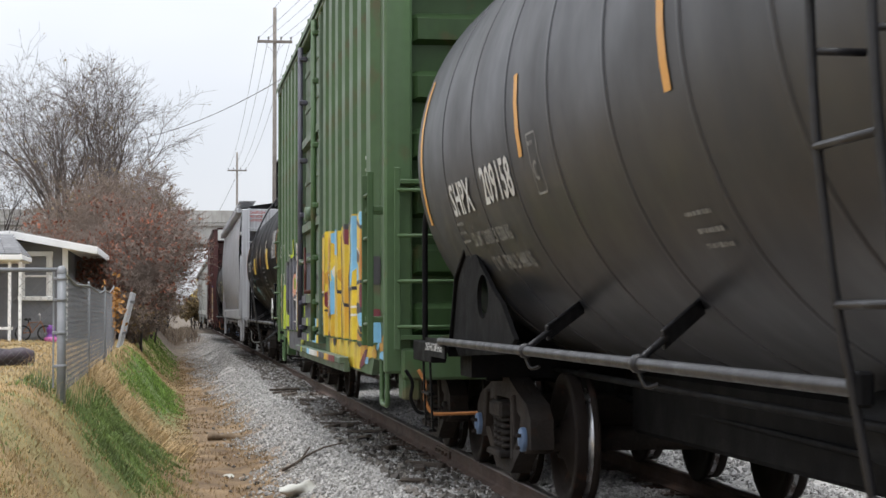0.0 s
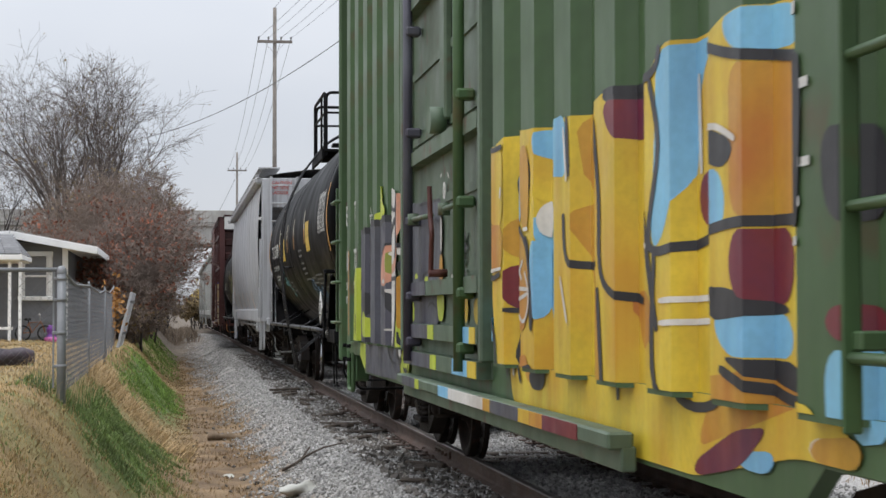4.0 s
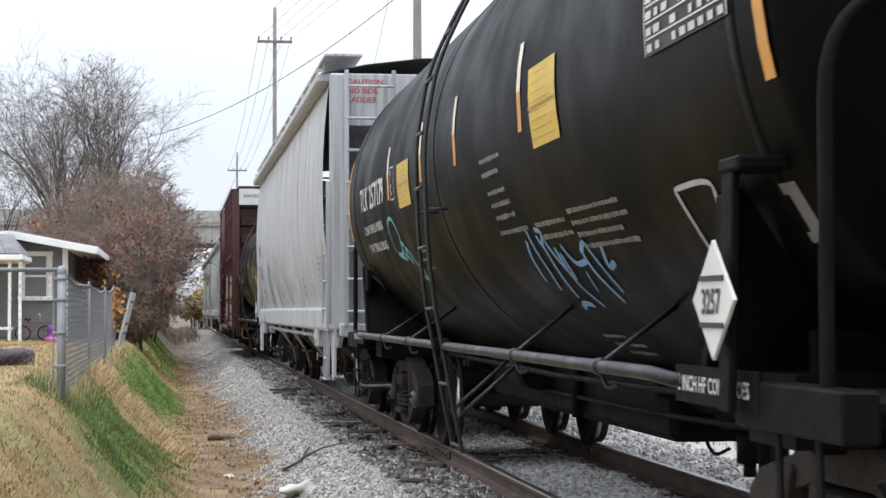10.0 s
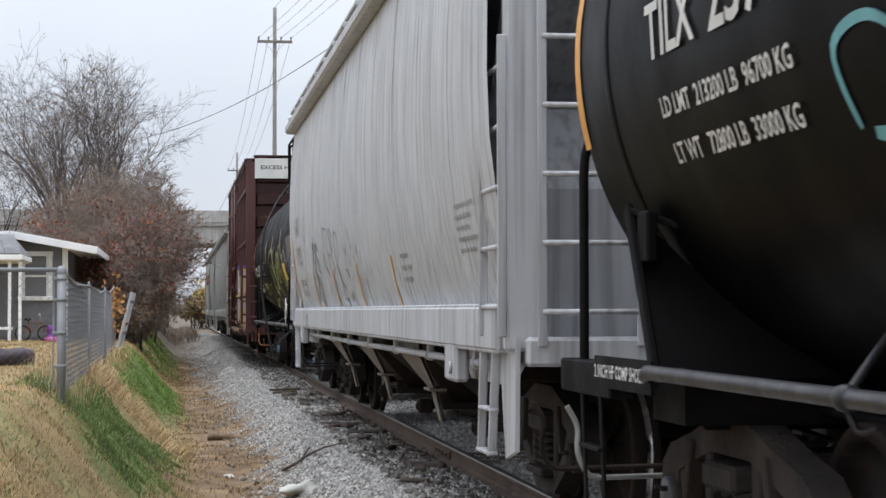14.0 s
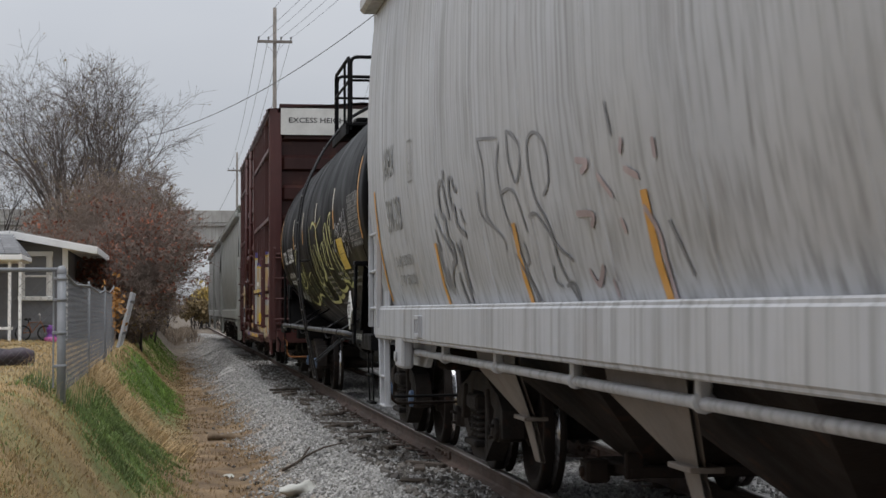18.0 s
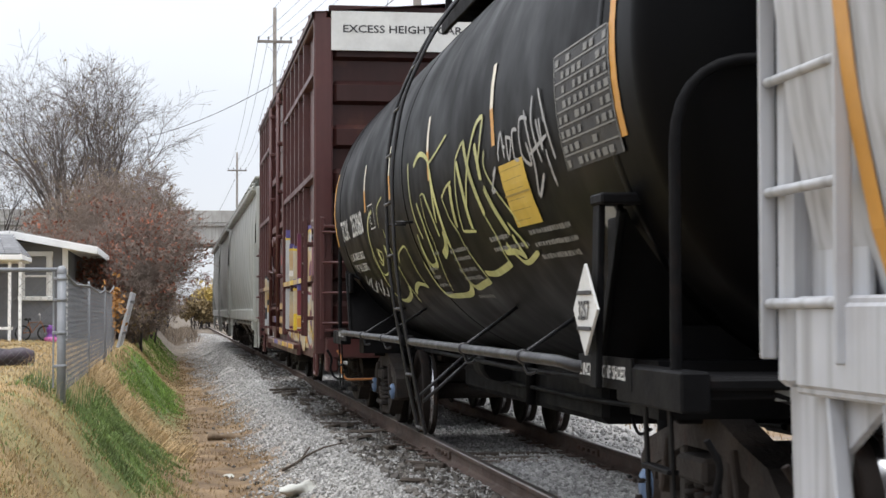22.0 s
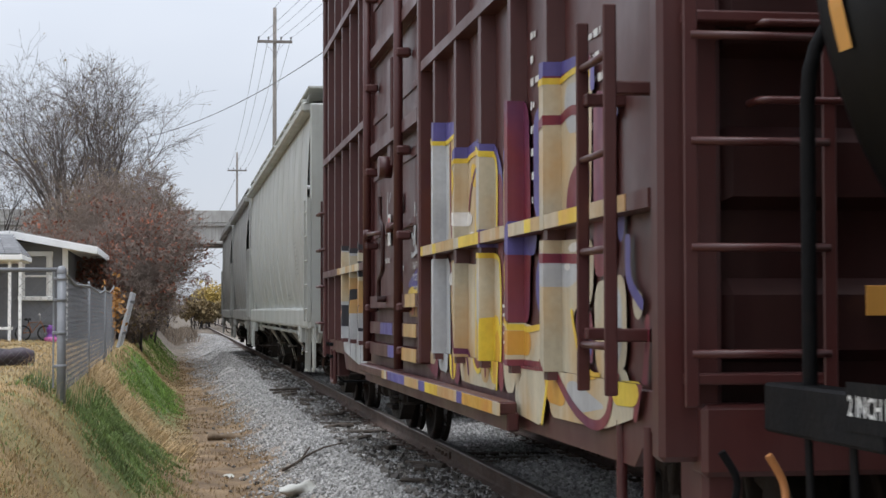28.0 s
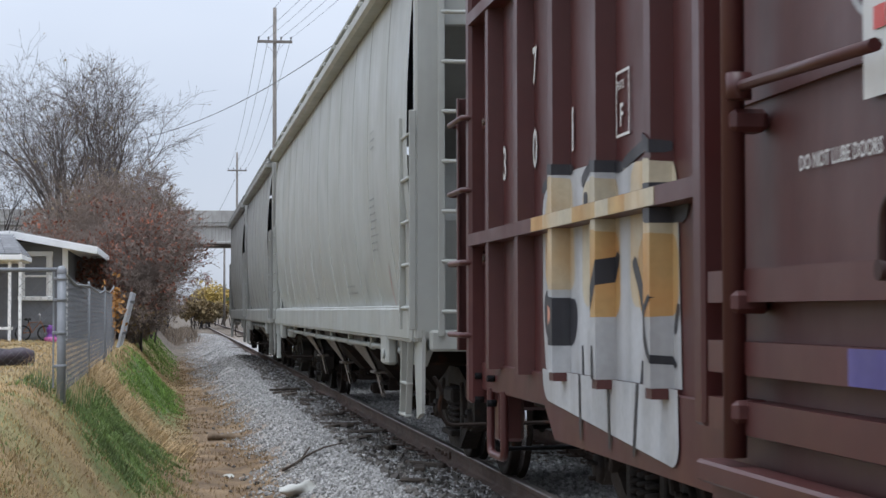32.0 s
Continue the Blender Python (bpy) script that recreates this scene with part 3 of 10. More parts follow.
blades("ditch_grass", 14000, (.0, 1.15), (12, 75), .05, .006, M_DITCH, "thin dry grass on the ditch floor", 14, lambda x, y, rs: (rs.rand(len(x)) < .75) & (patchy(x, y, 1.3) > -.6), .9)
blades("green_grass", 38000, (-1.25, .2), (26, 78), .075, .006, M_GRASS, "bright green grass on the bank", 15, lambda x, y, rs: rs.rand(len(x)) < 1.2 * green_zone(x, y)[1] * np.clip(.8 + .5 * patchy(x, y, 1.1, 3), .2, 1), .6, .15)
blades("green_weeds", 80000, (-1.45, .2), (13.5, 23), .045, .0065, M_WEED, "dark green weeds on the bank", 16, lambda x, y, rs: rs.rand(len(x)) < 1.1 * green_zone(x, y)[0] * np.clip(.85 + .6 * patchy(x, y, 2.2, 1), .25, 1), .9)
blades("green_weeds", 14000, (-2.6, -.5), (9, 22), .035, .006, M_WEED, "thin green weeds in the dry lawn", 26, lambda x, y, rs: rs.rand(len(x)) < np.clip(.25 + .5 * patchy(x, y, .9, 2), 0, .8) * np.exp(-((x + 1.15) / .7) ** 2), .9)
blades("dry_verge_grass", 5000, (7.2, 12), (14, 80), .09, .009, M_DITCH, "dry grass beyond the track", 17, None, .8)
M_DEADWEED = material("dead_brown_weed", (0.19, 0.145, 0.105), 0.9, var=0.3, scale=1.0, island=0.5, bump=0.0)
blades("dead_weeds", 9000, (-2.6, 1.25), (57, 150), .32, .010, M_DEADWEED, "dead brown weeds and brush on the far verge", 27, lambda x, y, rs: (x < -.9) | (y > 92), .8)
blades("fallen_leaves", 900, (-4.5, -.4), (6.3, 22), .03, .035, M_DEADLEAF, "fallen brown leaves on the lawn", 18, None, 1.2, 0, .8)


# ---- trees and brush ----
M_BARK = material("grey_brown_bark", (0.050, 0.042, 0.038), 0.9, var=0.3, scale=5.0, bump=0.5, bump_scale=20.0)
M_TWIG = material("bare_grey_twig", (0.115, 0.095, 0.085), 0.9, var=0.2, scale=2.0, bump=0.0)
M_TWIG_RED = material("reddish_brown_twig", (0.215, 0.168, 0.140), 0.9, var=0.2, scale=2.0, bump=0.0)
M_LEAF_RED = material("russet_leaf", (0.27, 0.095, 0.052), 0.8, var=0.3, island=0.5, bump=0.0)
M_LEAF_TAN = material("withered_tan_leaf", (0.26, 0.19, 0.09), 0.8, var=0.3, island=0.5, bump=0.0)
M_LEAF_YELLOW = material("yellow_autumn_leaf", (0.60, 0.44, 0.12), 0.8, var=0.3, island=0.5, bump=0.0)
M_LEAF_GREEN = material("dull_green_leaf", (0.10, 0.13, 0.05), 0.8, var=0.3, island=0.5, bump=0.0)
M_VINE = material("orange_vine_leaf", (0.42, 0.20, 0.05), 0.8, var=0.3, island=0.4, bump=0.0)


def rods(name, segs, sides, mat_):
    """Tapering rods from rows of x, y, z, x, y, z, r, r."""
    s = np.array(segs)
    p, q, r0, r1 = s[:, 0:3], s[:, 3:6], s[:, 6:7], s[:, 7:8]
    d = q - p
    d /= np.linalg.norm(d, axis=1, keepdims=True) + 1e-9
    a = np.where(np.abs(d[:, 2:3]) < .9, np.array([[0, 0, 1.0]]), np.array([[1.0, 0, 0]]))
    u = np.cross(d, a)
    u /= np.linalg.norm(u, axis=1, keepdims=True)
    w = np.cross(d, u)
    rings = []
    for c, r in ((p, r0), (q, r1)):
        for k in range(sides):
            t = 2 * np.pi * k / sides
            rings.append(c + r * (np.cos(t) * u + np.sin(t) * w))
    vs = np.stack(rings, 1)
    n = len(s)
    fs = np.array([[k, (k + 1) % sides, sides + (k + 1) % sides, sides + k] for k in range(sides)])
    fs = (fs[None] + 2 * sides * np.arange(n)[:, None, None]).reshape(-1, 4)
    me = bpy.data.meshes.new(name)
    me.from_pydata(vs.reshape(-1, 3).tolist(), [], fs.tolist())
    me.materials.append(mat_)
    me.polygons.foreach_set("use_smooth", [True] * len(me.polygons))
    return me


def leaf_mesh(name, pts, size, mat_, seed):
    rs = np.random.RandomState(seed)
    c = np.array(pts)
    n = len(c)
    s = size * rs.uniform(.6, 1.4, (n, 1))
    u = rs.normal(size=(n, 3))
    u /= np.linalg.norm(u, axis=1, keepdims=True)
    w = np.cross(u, rs.normal(size=(n, 3)))
    w /= np.linalg.norm(w, axis=1, keepdims=True)
    vs = np.stack([c - u * s, c - w * s * .5, c + u * s, c + w * s * .5], 1)
    me = bpy.data.meshes.new(name)
    me.from_pydata(vs.reshape(-1, 3).tolist(), [], (np.arange(n)[:, None] * 4 + np.arange(4)[None]).tolist())
    me.materials.append(mat_)
    return me


def plant(name, label, category, at, height, spread, seed, stems=1, levels=5, kids=4, thick=.16, twig=M_TWIG, leaf=None, leaf_share=.2, leaf_size=.05, droop=0.0, group="", rise=.10, fine_r=.006, fork=.95, lush=False, limbs=2):
    """A bare tree or shrub grown by forking: trunk and limbs, a crown of fine twigs, and the leaves that still hang."""
    rg = random.Random(seed)
    thick_segs, thin, tips = [], [], []

    def grow(p, d, length, r, lv):
        n = 3 if lv < 3 else 2
        q = p
        for i in range(n):
            wob = Vector((rg.gauss(0, 1), rg.gauss(0, 1), rg.gauss(0, .7))) * (.10 + .05 * lv)
            d = (d + wob + Vector((0, 0, rise if lv < 3 else rise * .5 - .10 - droop))).normalized()
            e = q + d * (length / n)
            ra, rb = r * (1 - .45 * i / n), r * (1 - .45 * (i + 1) / n)
            (thick_segs if lv < limbs else thin).append((*q, *e, ra, rb))
            q = e
            if lv < levels and (i > 0 or lv > 0):
                for _ in range(kids if i == n - 1 else max(1, kids - 2)):
                    ax = d.orthogonal().normalized()
                    ax.rotate(Matrix.Rotation(rg.uniform(0, 6.283), 3, d))
                    ang = rg.uniform(.37 * fork, fork) * (1.0 if lv else .8)
                    nd = (d * math.cos(ang) + ax * math.sin(ang) * spread).normalized()
                    grow(q, nd, length * rg.uniform(.52, .74), rb * rg.uniform(.5, .68), lv + 1)
        if lv == levels:
            for _ in range(2):
                sd_ = (d + Vector((rg.gauss(0, .6), rg.gauss(0, .6), rg.gauss(0, .5)))).normalized()
                b_ = q - d * (length * rg.uniform(.1, .6))
                thin.append((*b_, *(b_ + sd_ * length * rg.uniform(.5, .9)), r * .4, r * .2))
        if lv >= levels - 1:
            tips.append(tuple(q))
    for k in range(stems):
        a = rg.uniform(0, 6.283)
        off = Vector((math.cos(a), math.sin(a), 0)) * (0 if stems == 1 else rg.uniform(.1, .5) * spread)
        grow(Vector((0, 0, -.2)) + off, Vector((math.cos(a) * .25 * spread * (stems > 1), math.sin(a) * .25 * spread * (stems > 1), 1)).normalized(), height * .36 * rg.uniform(.8, 1.1), thick * rg.uniform(.7, 1), 0)
    top = max(t[2] for t in tips)
    k = height / top
    tree = empty(name, label, category, group, pose(*at))
    def fit(s):
        return [(a * k, b * k, c * k, d * k, e * k, f * k, g, h) for a, b, c, d, e, f, g, h in s]
    part("trunk", rods("trunk", fit(thick_segs), 8 if limbs < 3 else 6, M_BARK), None, tree)
    fine = [(*s[:6], max(s[6], fine_r), max(s[7], fine_r * .6)) for s in fit(thin)]
    part("crown", rods("crown", fine, 3, twig), None, tree)
    if leaf is not None:
        pick = [tuple(c * k + rg.uniform(-.08, .08) for c in t) for t in tips for _ in range(2) if rg.random() < leaf_share * (1.0 if lush else max(0, .9 + 1.1 * math.sin(t[0] * k * 2.3 + seed) * math.sin(t[2] * k * 2.1 + seed)))]
        part("leaves", leaf_mesh("leaves", pick, leaf_size, leaf, seed), None, tree)
    return tree


def px_x(px, y):
    """The x at distance y that lies in the direction of the picture column px."""
    return y * math.tan(YAW + math.atan((px - 784) / 3125.6))


G1 = "bare trees behind the house"
for i, (px, y, h, sd, st, th) in enumerate([(92, 78, 12.2, 1, 1, .24), (150, 84, 13.6, 2, 2, .26), (200, 80, 12.2, 3, 1, .28), (-45, 80, 8.8, 4, 2, .14), (228, 76, 8.6, 5, 2, .13), (122, 74, 11.2, 9, 1, .25), (178, 90, 13.4, 12, 1, .25), (60, 72, 8.0, 14, 1, .14)]):
    plant("bare_tree", "leafless grey-brown tree with fine twigs behind the house", "tree", (px_x(px, y), y, .4), h, .46, sd, stems=st, levels=4, kids=3, thick=th, leaf=M_LEAF_TAN, leaf_share=.10, leaf_size=.07, group=G1, rise=.06, fine_r=.0062, fork=1.02, limbs=3)
G2 = "russet shrubs along the fence"
for i, (px, y, h, sd) in enumerate([(165, 60, 4.6, 21), (196, 56, 4.9, 22), (222, 54, 4.8, 23), (240, 58, 5.0, 24), (216, 50, 3.9, 25), (232, 47, 3.0, 26), (140, 64, 4.4, 27), (262, 62, 4.5, 28)]):
    plant("russet_shrub", "dense shrub with russet leaves beside the fence", "shrub", (px_x(px, y), y, .35), h, .56, sd, stems=6, levels=4, kids=3, thick=.045, twig=M_TWIG_RED, leaf=M_LEAF_RED, leaf_share=.34, leaf_size=.056, group=G2, fine_r=.007)
for i, (px, y, h, sd) in enumerate([(200, 64, 6.4, 61), (238, 66, 6.6, 62), (250, 72, 6.4, 63), (165, 68, 6.2, 64)]):
    plant("tall_bare_shrub", "tall tan-twigged bare shrub behind the russet shrubs", "shrub", (px_x(px, y), y, .35), h, .52, sd, stems=5, levels=4, kids=3, thick=.05, twig=M_TWIG_RED, leaf=M_LEAF_TAN, leaf_share=.12, leaf_size=.06, group="tall bare shrubs", rise=.16, fine_r=.008)
G3 = "brush along the ditch"
for i, (x, y, h, sd) in enumerate([(-1.15, 56, 2.5, 31), (-.9, 64, 3.0, 32), (-.75, 76, 3.4, 33), (-.8, 90, 3.6, 34), (-1.0, 108, 3.8, 35), (-1.5, 51, 2.4, 36), (-1.35, 46, 1.7, 37), (-.5, 122, 3.0, 38), (-1.2, 70, 3.8, 39), (-1.0, 48, 1.2, 40), (-.5, 98, 2.8, 47)]):
    plant("bare_shrub", "tangled bare brush beside the ditch", "shrub", (x - .35, y, .1), h, .7, sd, stems=6, levels=4, kids=3, thick=.04, twig=M_TWIG_RED, leaf=M_LEAF_TAN, leaf_share=.10, leaf_size=.05, droop=.05, group=G3, fine_r=.008)
for i, (px, y, h, sd, lf) in enumerate([(370, 205, 5.6, 41, M_LEAF_YELLOW), (412, 215, 5.0, 42, M_LEAF_GREEN), (388, 210, 4.6, 43, M_LEAF_YELLOW), (388, 178, 2.6, 44, M_LEAF_TAN), (352, 172, 2.8, 45, M_LEAF_TAN), (425, 190, 3.6, 46, M_LEAF_GREEN), (362, 150, 2.5, 48, M_LEAF_TAN), (345, 140, 2.6, 49, M_LEAF_TAN), (378, 158, 2.2, 50, M_LEAF_TAN)]):
    plant("far_tree", "small tree with thin autumn leaves beyond the bridge", "tree", (px_x(px, y), y, -.2), h, 1.0, sd, stems=3, levels=4, kids=3, thick=.08, twig=M_TWIG, leaf=lf, leaf_share=.95, leaf_size=.16, lush=True, group="trees beyond the bridge")
# far woods close the horizon
fw = []
rg_ = random.Random(77)
for i in range(5200):
    side = rg_.random()
    y = rg_.uniform(300, 420)
    x = rg_.uniform(-260, 300)
    if -7 < x - 3.0 < 11:
        continue
    h = rg_.uniform(3, 9) * (1 + .3 * math.sin(x * .05))
    lean = rg_.uniform(-.25, .25)
    fw.append((x, y, -.5, x + lean * h, y, h, .10, .02))
    for k in range(3):
        zz = rg_.uniform(.4, .9) * h
        fw.append((x + lean * zz, y, zz, x + lean * zz + rg_.uniform(-1.6, 1.6), y + rg_.uniform(-1, 1), zz + rg_.uniform(.4, 1.8), .05, .015))
tagged(new("far_woods", rods("far_woods", fw, 3, M_TWIG)), "bare grey woods on the horizon", "woods", kind="stuff")

# ---- the house behind the fence ----
M_SIDING = material("grey_lap_siding", (0.175, 0.18, 0.19), 0.7, var=0.1, scale=1.5, piece=0.08, bump=0.1)
M_TRIM = material("white_house_trim", (0.86, 0.86, 0.85), 0.6, var=0.06, scale=2.0, dirt=(0.4, 0.39, 0.36), dirt_amt=0.3)
M_SHINGLE = material("grey_asphalt_shingle", (0.17, 0.17, 0.175), 0.9, var=0.2, scale=6.0, piece=0.25, bump=0.4)
M_GLASS = material("window_glass", (0.03, 0.032, 0.036), 0.25, var=0.1, bump=0.0)
M_BLIND = material("tan_window_blind", (0.28, 0.25, 0.19), 0.8, var=0.1)
HY = 42.0
house = empty("house", "small grey lap-sided house with white trim and low roof", "house")
HX0, HX1 = -9.0, -2.56


def roof_at(x):
    return 3.20 - .185 * max(0, x + 3.78) - .10 * max(0, -3.78 - x)


wl_ = part("wall", M().prism([(HY + .05, .55), (HY + 9, .55), (HY + 9, 2.85), (HY + .05, 2.85)], HX1 - .12, HX1).box(((HX0 + HX1) / 2, HY + .10, 1.75), (HX1 - HX0, .10, 2.4), .01).box((HX0, HY + 4.5, 1.75), (.12, 9, 2.4), .01), M_SIDING, house)
WX0, WX1, WZ0, WZ1 = -3.53, -2.92, 1.66, 2.66
zb = .74
for i in range(15):
    z = zb + i * .165
    spans = [(HX0, HX1)] if (z > WZ1 or z + .165 < WZ0) else [(HX0, WX0), (WX1, HX1)]
    for a, b in spans:
        t = min(roof_at(b) - .12, z + .18)
        if t - z < .05:
            continue
        part("siding_board", M().prism([(0, 0), (.03, 0), (.012, t - z), (0, t - z)], 0, b - a), M_SIDING, wl_).matrix_basis = Matrix(((1, 0, 0, a), (0, -1, 0, HY + .05), (0, 0, 1, z), (0, 0, 0, 1)))
part("corner_trim", M().box((HX1 + .01, HY + .02, 1.75), (.13, .14, 2.2), .01), M_TRIM, house)
win = part("window", M().box(((WX0 + WX1) / 2, HY + .02, WZ1 + .02), (.80, .12, .11), .01).box(((WX0 + WX1) / 2, HY + .01, WZ0 - .02), (.80, .14, .10), .01).box((WX0 - .03, HY + .02, (WZ0 + WZ1) / 2), (.10, .12, 1.0), .01).box((WX1 + .03, HY + .02, (WZ0 + WZ1) / 2), (.10, .12, 1.0), .01), M_TRIM, house)
part("sash", M().box(((WX0 + WX1) / 2, HY + .05, (WZ0 + WZ1) / 2), (.62, .05, .05), .006).box((WX0 + .04, HY + .06, (WZ0 + WZ1) / 2), (.05, .05, 1.0), .006).box((WX1 - .04, HY + .06, (WZ0 + WZ1) / 2), (.05, .05, 1.0), .006), M_TRIM, win)
part("pane", M().box(((WX0 + WX1) / 2, HY + .09, (WZ0 + WZ1) / 2 + .25), (.60, .01, .48), .001), M_GLASS, win)
part("pane", M().box(((WX0 + WX1) / 2, HY + .08, (WZ0 + WZ1) / 2 - .25), (.60, .01, .48), .001), M_GLASS, win)
part("blind", M().box(((WX0 + WX1) / 2 - .02, HY + .066, (WZ0 + WZ1) / 2 - .2), (.36, .008, .32), .002), M_BLIND, win)
for (xa, xb) in ((-3.78, -1.80), (-9.3, -3.78)):
    za, zb2 = roof_at(xa), roof_at(xb)
    part("roof", M().add([(xa, HY - .45, za), (xb, HY - .45, zb2), (xb, HY + 9.4, zb2), (xa, HY + 9.4, za), (xa, HY - .45, za - .06), (xb, HY - .45, zb2 - .06), (xb, HY + 9.4, zb2 - .06), (xa, HY + 9.4, za - .06)],
                     [(0, 1, 2, 3), (7, 6, 5, 4), (0, 4, 5, 1), (2, 6, 7, 3), (1, 5, 6, 2), (0, 3, 7, 4)]), M_SHINGLE, house)
    part("rake_board", M().beam((xa, HY - .47, za - .09), (xb, HY - .47, zb2 - .09), .04, .17), M_TRIM, house)
part("soffit", M().beam((-3.78, HY - .2, roof_at(-3.78) - .10), (-1.82, HY - .2, roof_at(-1.82) - .10), .5, .02).box((-2.15, HY + 4.5, 2.78), (.7, 9, .02), .002), M_TRIM, house)
part("eave_board", M().box((-1.80, HY + 4.5, roof_at(-1.8) - .08), (.03, 9.9, .16), .004), M_TRIM, house)
# porch
porch = empty("porch", "small porch with shingled roof and white posts", "porch")
PY = 38.6
rows_ = 7
for i in range(rows_):
    k0, k1 = i / rows_, (i + 1) / rows_
    za, zb2 = 2.58 + .50 * k0, 2.58 + .50 * k1 + .015
    xr_ = -3.27 - .42 * k0
    n_ = 12
    for j in range(n_):
        a, b = -7.5 + (xr_ + 7.5) * j / n_, -7.5 + (xr_ + 7.5) * (j + 1) / n_ - .012
        part("shingle", M().add([(a, PY + 2.6 * k0, za), (b, PY + 2.6 * k0, za), (b, PY + 2.6 * k1, zb2), (a, PY + 2.6 * k1, zb2), (a, PY + 2.6 * k0, za - .02), (b, PY + 2.6 * k0, za - .02)], [(0, 1, 2, 3), (4, 5, 1, 0)]), M_SHINGLE, porch)
part("hip_face", M().add([(-3.25, PY, 2.57), (-3.25, PY + 2.6, 2.57), (-3.69, PY + 2.6, 3.08)], [(0, 1, 2)]).add([(-3.27, PY, 2.585), (-3.69, PY + 2.6, 3.09), (-3.75, PY + 2.6, 3.09), (-3.33, PY, 2.585)], [(0, 1, 2, 3)]), M_SHINGLE, porch)
part("fascia", M().box((-5.45, PY + .02, 2.50), (4.4, .05, .11), .006).box((-3.27, PY + 1.3, 2.50), (.05, 2.6, .11), .006), M_TRIM, porch)
part("porch_ceiling", M().box((-5.45, PY + 1.3, 2.44), (4.3, 2.5, .03), .004), M_TRIM, porch)
for x in (-3.30, -3.52, -5.6):
    part("porch_post", M().box((x, PY + .2, 1.55), (.065, .065, 1.7), .006), M_TRIM, porch)
part("porch_rail", M().box((-5.4, PY + .2, .98), (3.9, .06, .06), .006), M_TRIM, porch)

# child's bicycle and toy by the wall
M_RUBBER = material("black_rubber", (0.012, 0.012, 0.012), 0.8, var=0.2)
M_BIKE = material("orange_bicycle_paint", (0.28, 0.10, 0.03), 0.35, var=0.1)
M_CHROME = material("dull_chrome", (0.45, 0.45, 0.46), 0.3, 1.0, var=0.1)
M_PURPLE = material("purple_plastic", (0.20, 0.06, 0.32), 0.4, var=0.1)
M_PINK = material("pink_plastic", (0.62, 0.16, 0.42), 0.4, var=0.1)
BX, BY, BZ = -3.17, 41.0, float(ground_z(-3.17, 41.0))
bike = empty("bicycle", "child's orange bicycle leaning by the house wall", "bicycle", "", pose(BX, BY, BZ, 6, 0, 0))
for x in (-.25, .25):
    w_ = part("bicycle_wheel", M().lathe([(.150, -.02), (.172, -.022), (.182, 0), (.172, .022), (.150, .02)], 28, "y", (x, 0, .182)), M_RUBBER, bike)
    part("spokes", M().lathe([(.02, -.03), (.02, .03)], 10, "y", (x, 0, .182)).beam((x - .15, 0, .182), (x + .15, 0, .182), .004, .004).beam((x, 0, .03), (x, 0, .33), .004, .004), M_CHROME, w_)
part("bicycle_frame", M().tube([(-.25, .04, .182), (-.05, 0, .20), (.14, 0, .44), (-.12, 0, .42), (-.05, 0, .20)], .016, 8).tube([(.14, 0, .46), (.20, 0, .34), (.25, .03, .182)], .015, 8).tube([(-.25, .03, .182), (-.12, 0, .40)], .012, 8), M_BIKE, bike)
part("saddle", M().box((-.14, 0, .50), (.16, .10, .05), .02).cyl((-.12, 0, .40), (-.13, 0, .49), .012, 8), M_RUBBER, bike)
part("handlebar", M().tube(fillet([(.10, -.18, .62), (.12, -.06, .60), (.14, 0, .47), (.12, .06, .60), (.10, .18, .62)], .05), .011, 8), M_CHROME, bike)
toy = empty("ride_on_toy", "purple and pink plastic toy by the wall", "toy", "", pose(-2.80, 41.0, float(ground_z(-2.80, 41.0))))
part("toy_body", M().lathe([(.001, .40), (.05, .395), (.09, .34), (.10, .26), (.07, .20), (.12, .14), (.13, .05), (.11, 0)], 20, "z"), M_PURPLE, toy)
part("toy_base", M().lathe([(.001, .16), (.10, .15), (.15, .09), (.15, .02), (.12, 0)], 20, "z"), M_PINK, toy)

# rolled tarpaulin on the lawn
M_TARP = material("dark_printed_cloth", (0.035, 0.03, 0.04), 0.7, var=0.5, scale=6.0, dirt=(0.22, 0.13, 0.16), dirt_amt=0.35, bump=0.3, bump_scale=12.0)
rows_ = []
for i in range(13):
    u = i / 12
    r = .105 * (1 - .25 * (2 * u - 1) ** 6) * (1 + .10 * math.sin(u * 17))
    rows_.append([(-2.45 + .86 * u, 20.6 + .03 * math.sin(u * 9) + r * 1.15 * math.cos(a) * (1 + .12 * math.sin(3 * a + u * 8)), float(ground_z(-2.0, 20.6)) + .09 + r * math.sin(a)) for a in (6.2832 * k / 18 for k in range(19))])
tr_ = M().loft(rows_)
tr_.add(rows_[-1], [tuple(range(18))])
thing("rolled_tarp", tr_, M_TARP, "dark printed cloth rolled up on the lawn", "tarp")

# ---- chain-link fence ----
M_GALV = material("galvanised_steel", (0.25, 0.26, 0.275), 0.6, 0.25, var=0.12, scale=5.0, dirt=(0.2, 0.2, 0.2), dirt_amt=0.3)
M_WIRE = material("galvanised_wire", (0.14, 0.142, 0.148), 0.6, 0.3, var=0.1)
fence = empty("chain_link_fence", "galvanised chain-link fence with round posts", "fence")
FX, FY = -1.02, 16.3
FZ = .60


def fence_post(x, y, z0, z1, r):
    p = part("fence_post", M().cyl((x, y, z0), (x, y, z1), r, 18).lathe([(r * 1.12, z1 - .01), (r * 1.12, z1 + .02), (r * .7, z1 + .05), (.001, z1 + .06)], 18, "z", (x, y, 0)), M_GALV, fence)
    return p


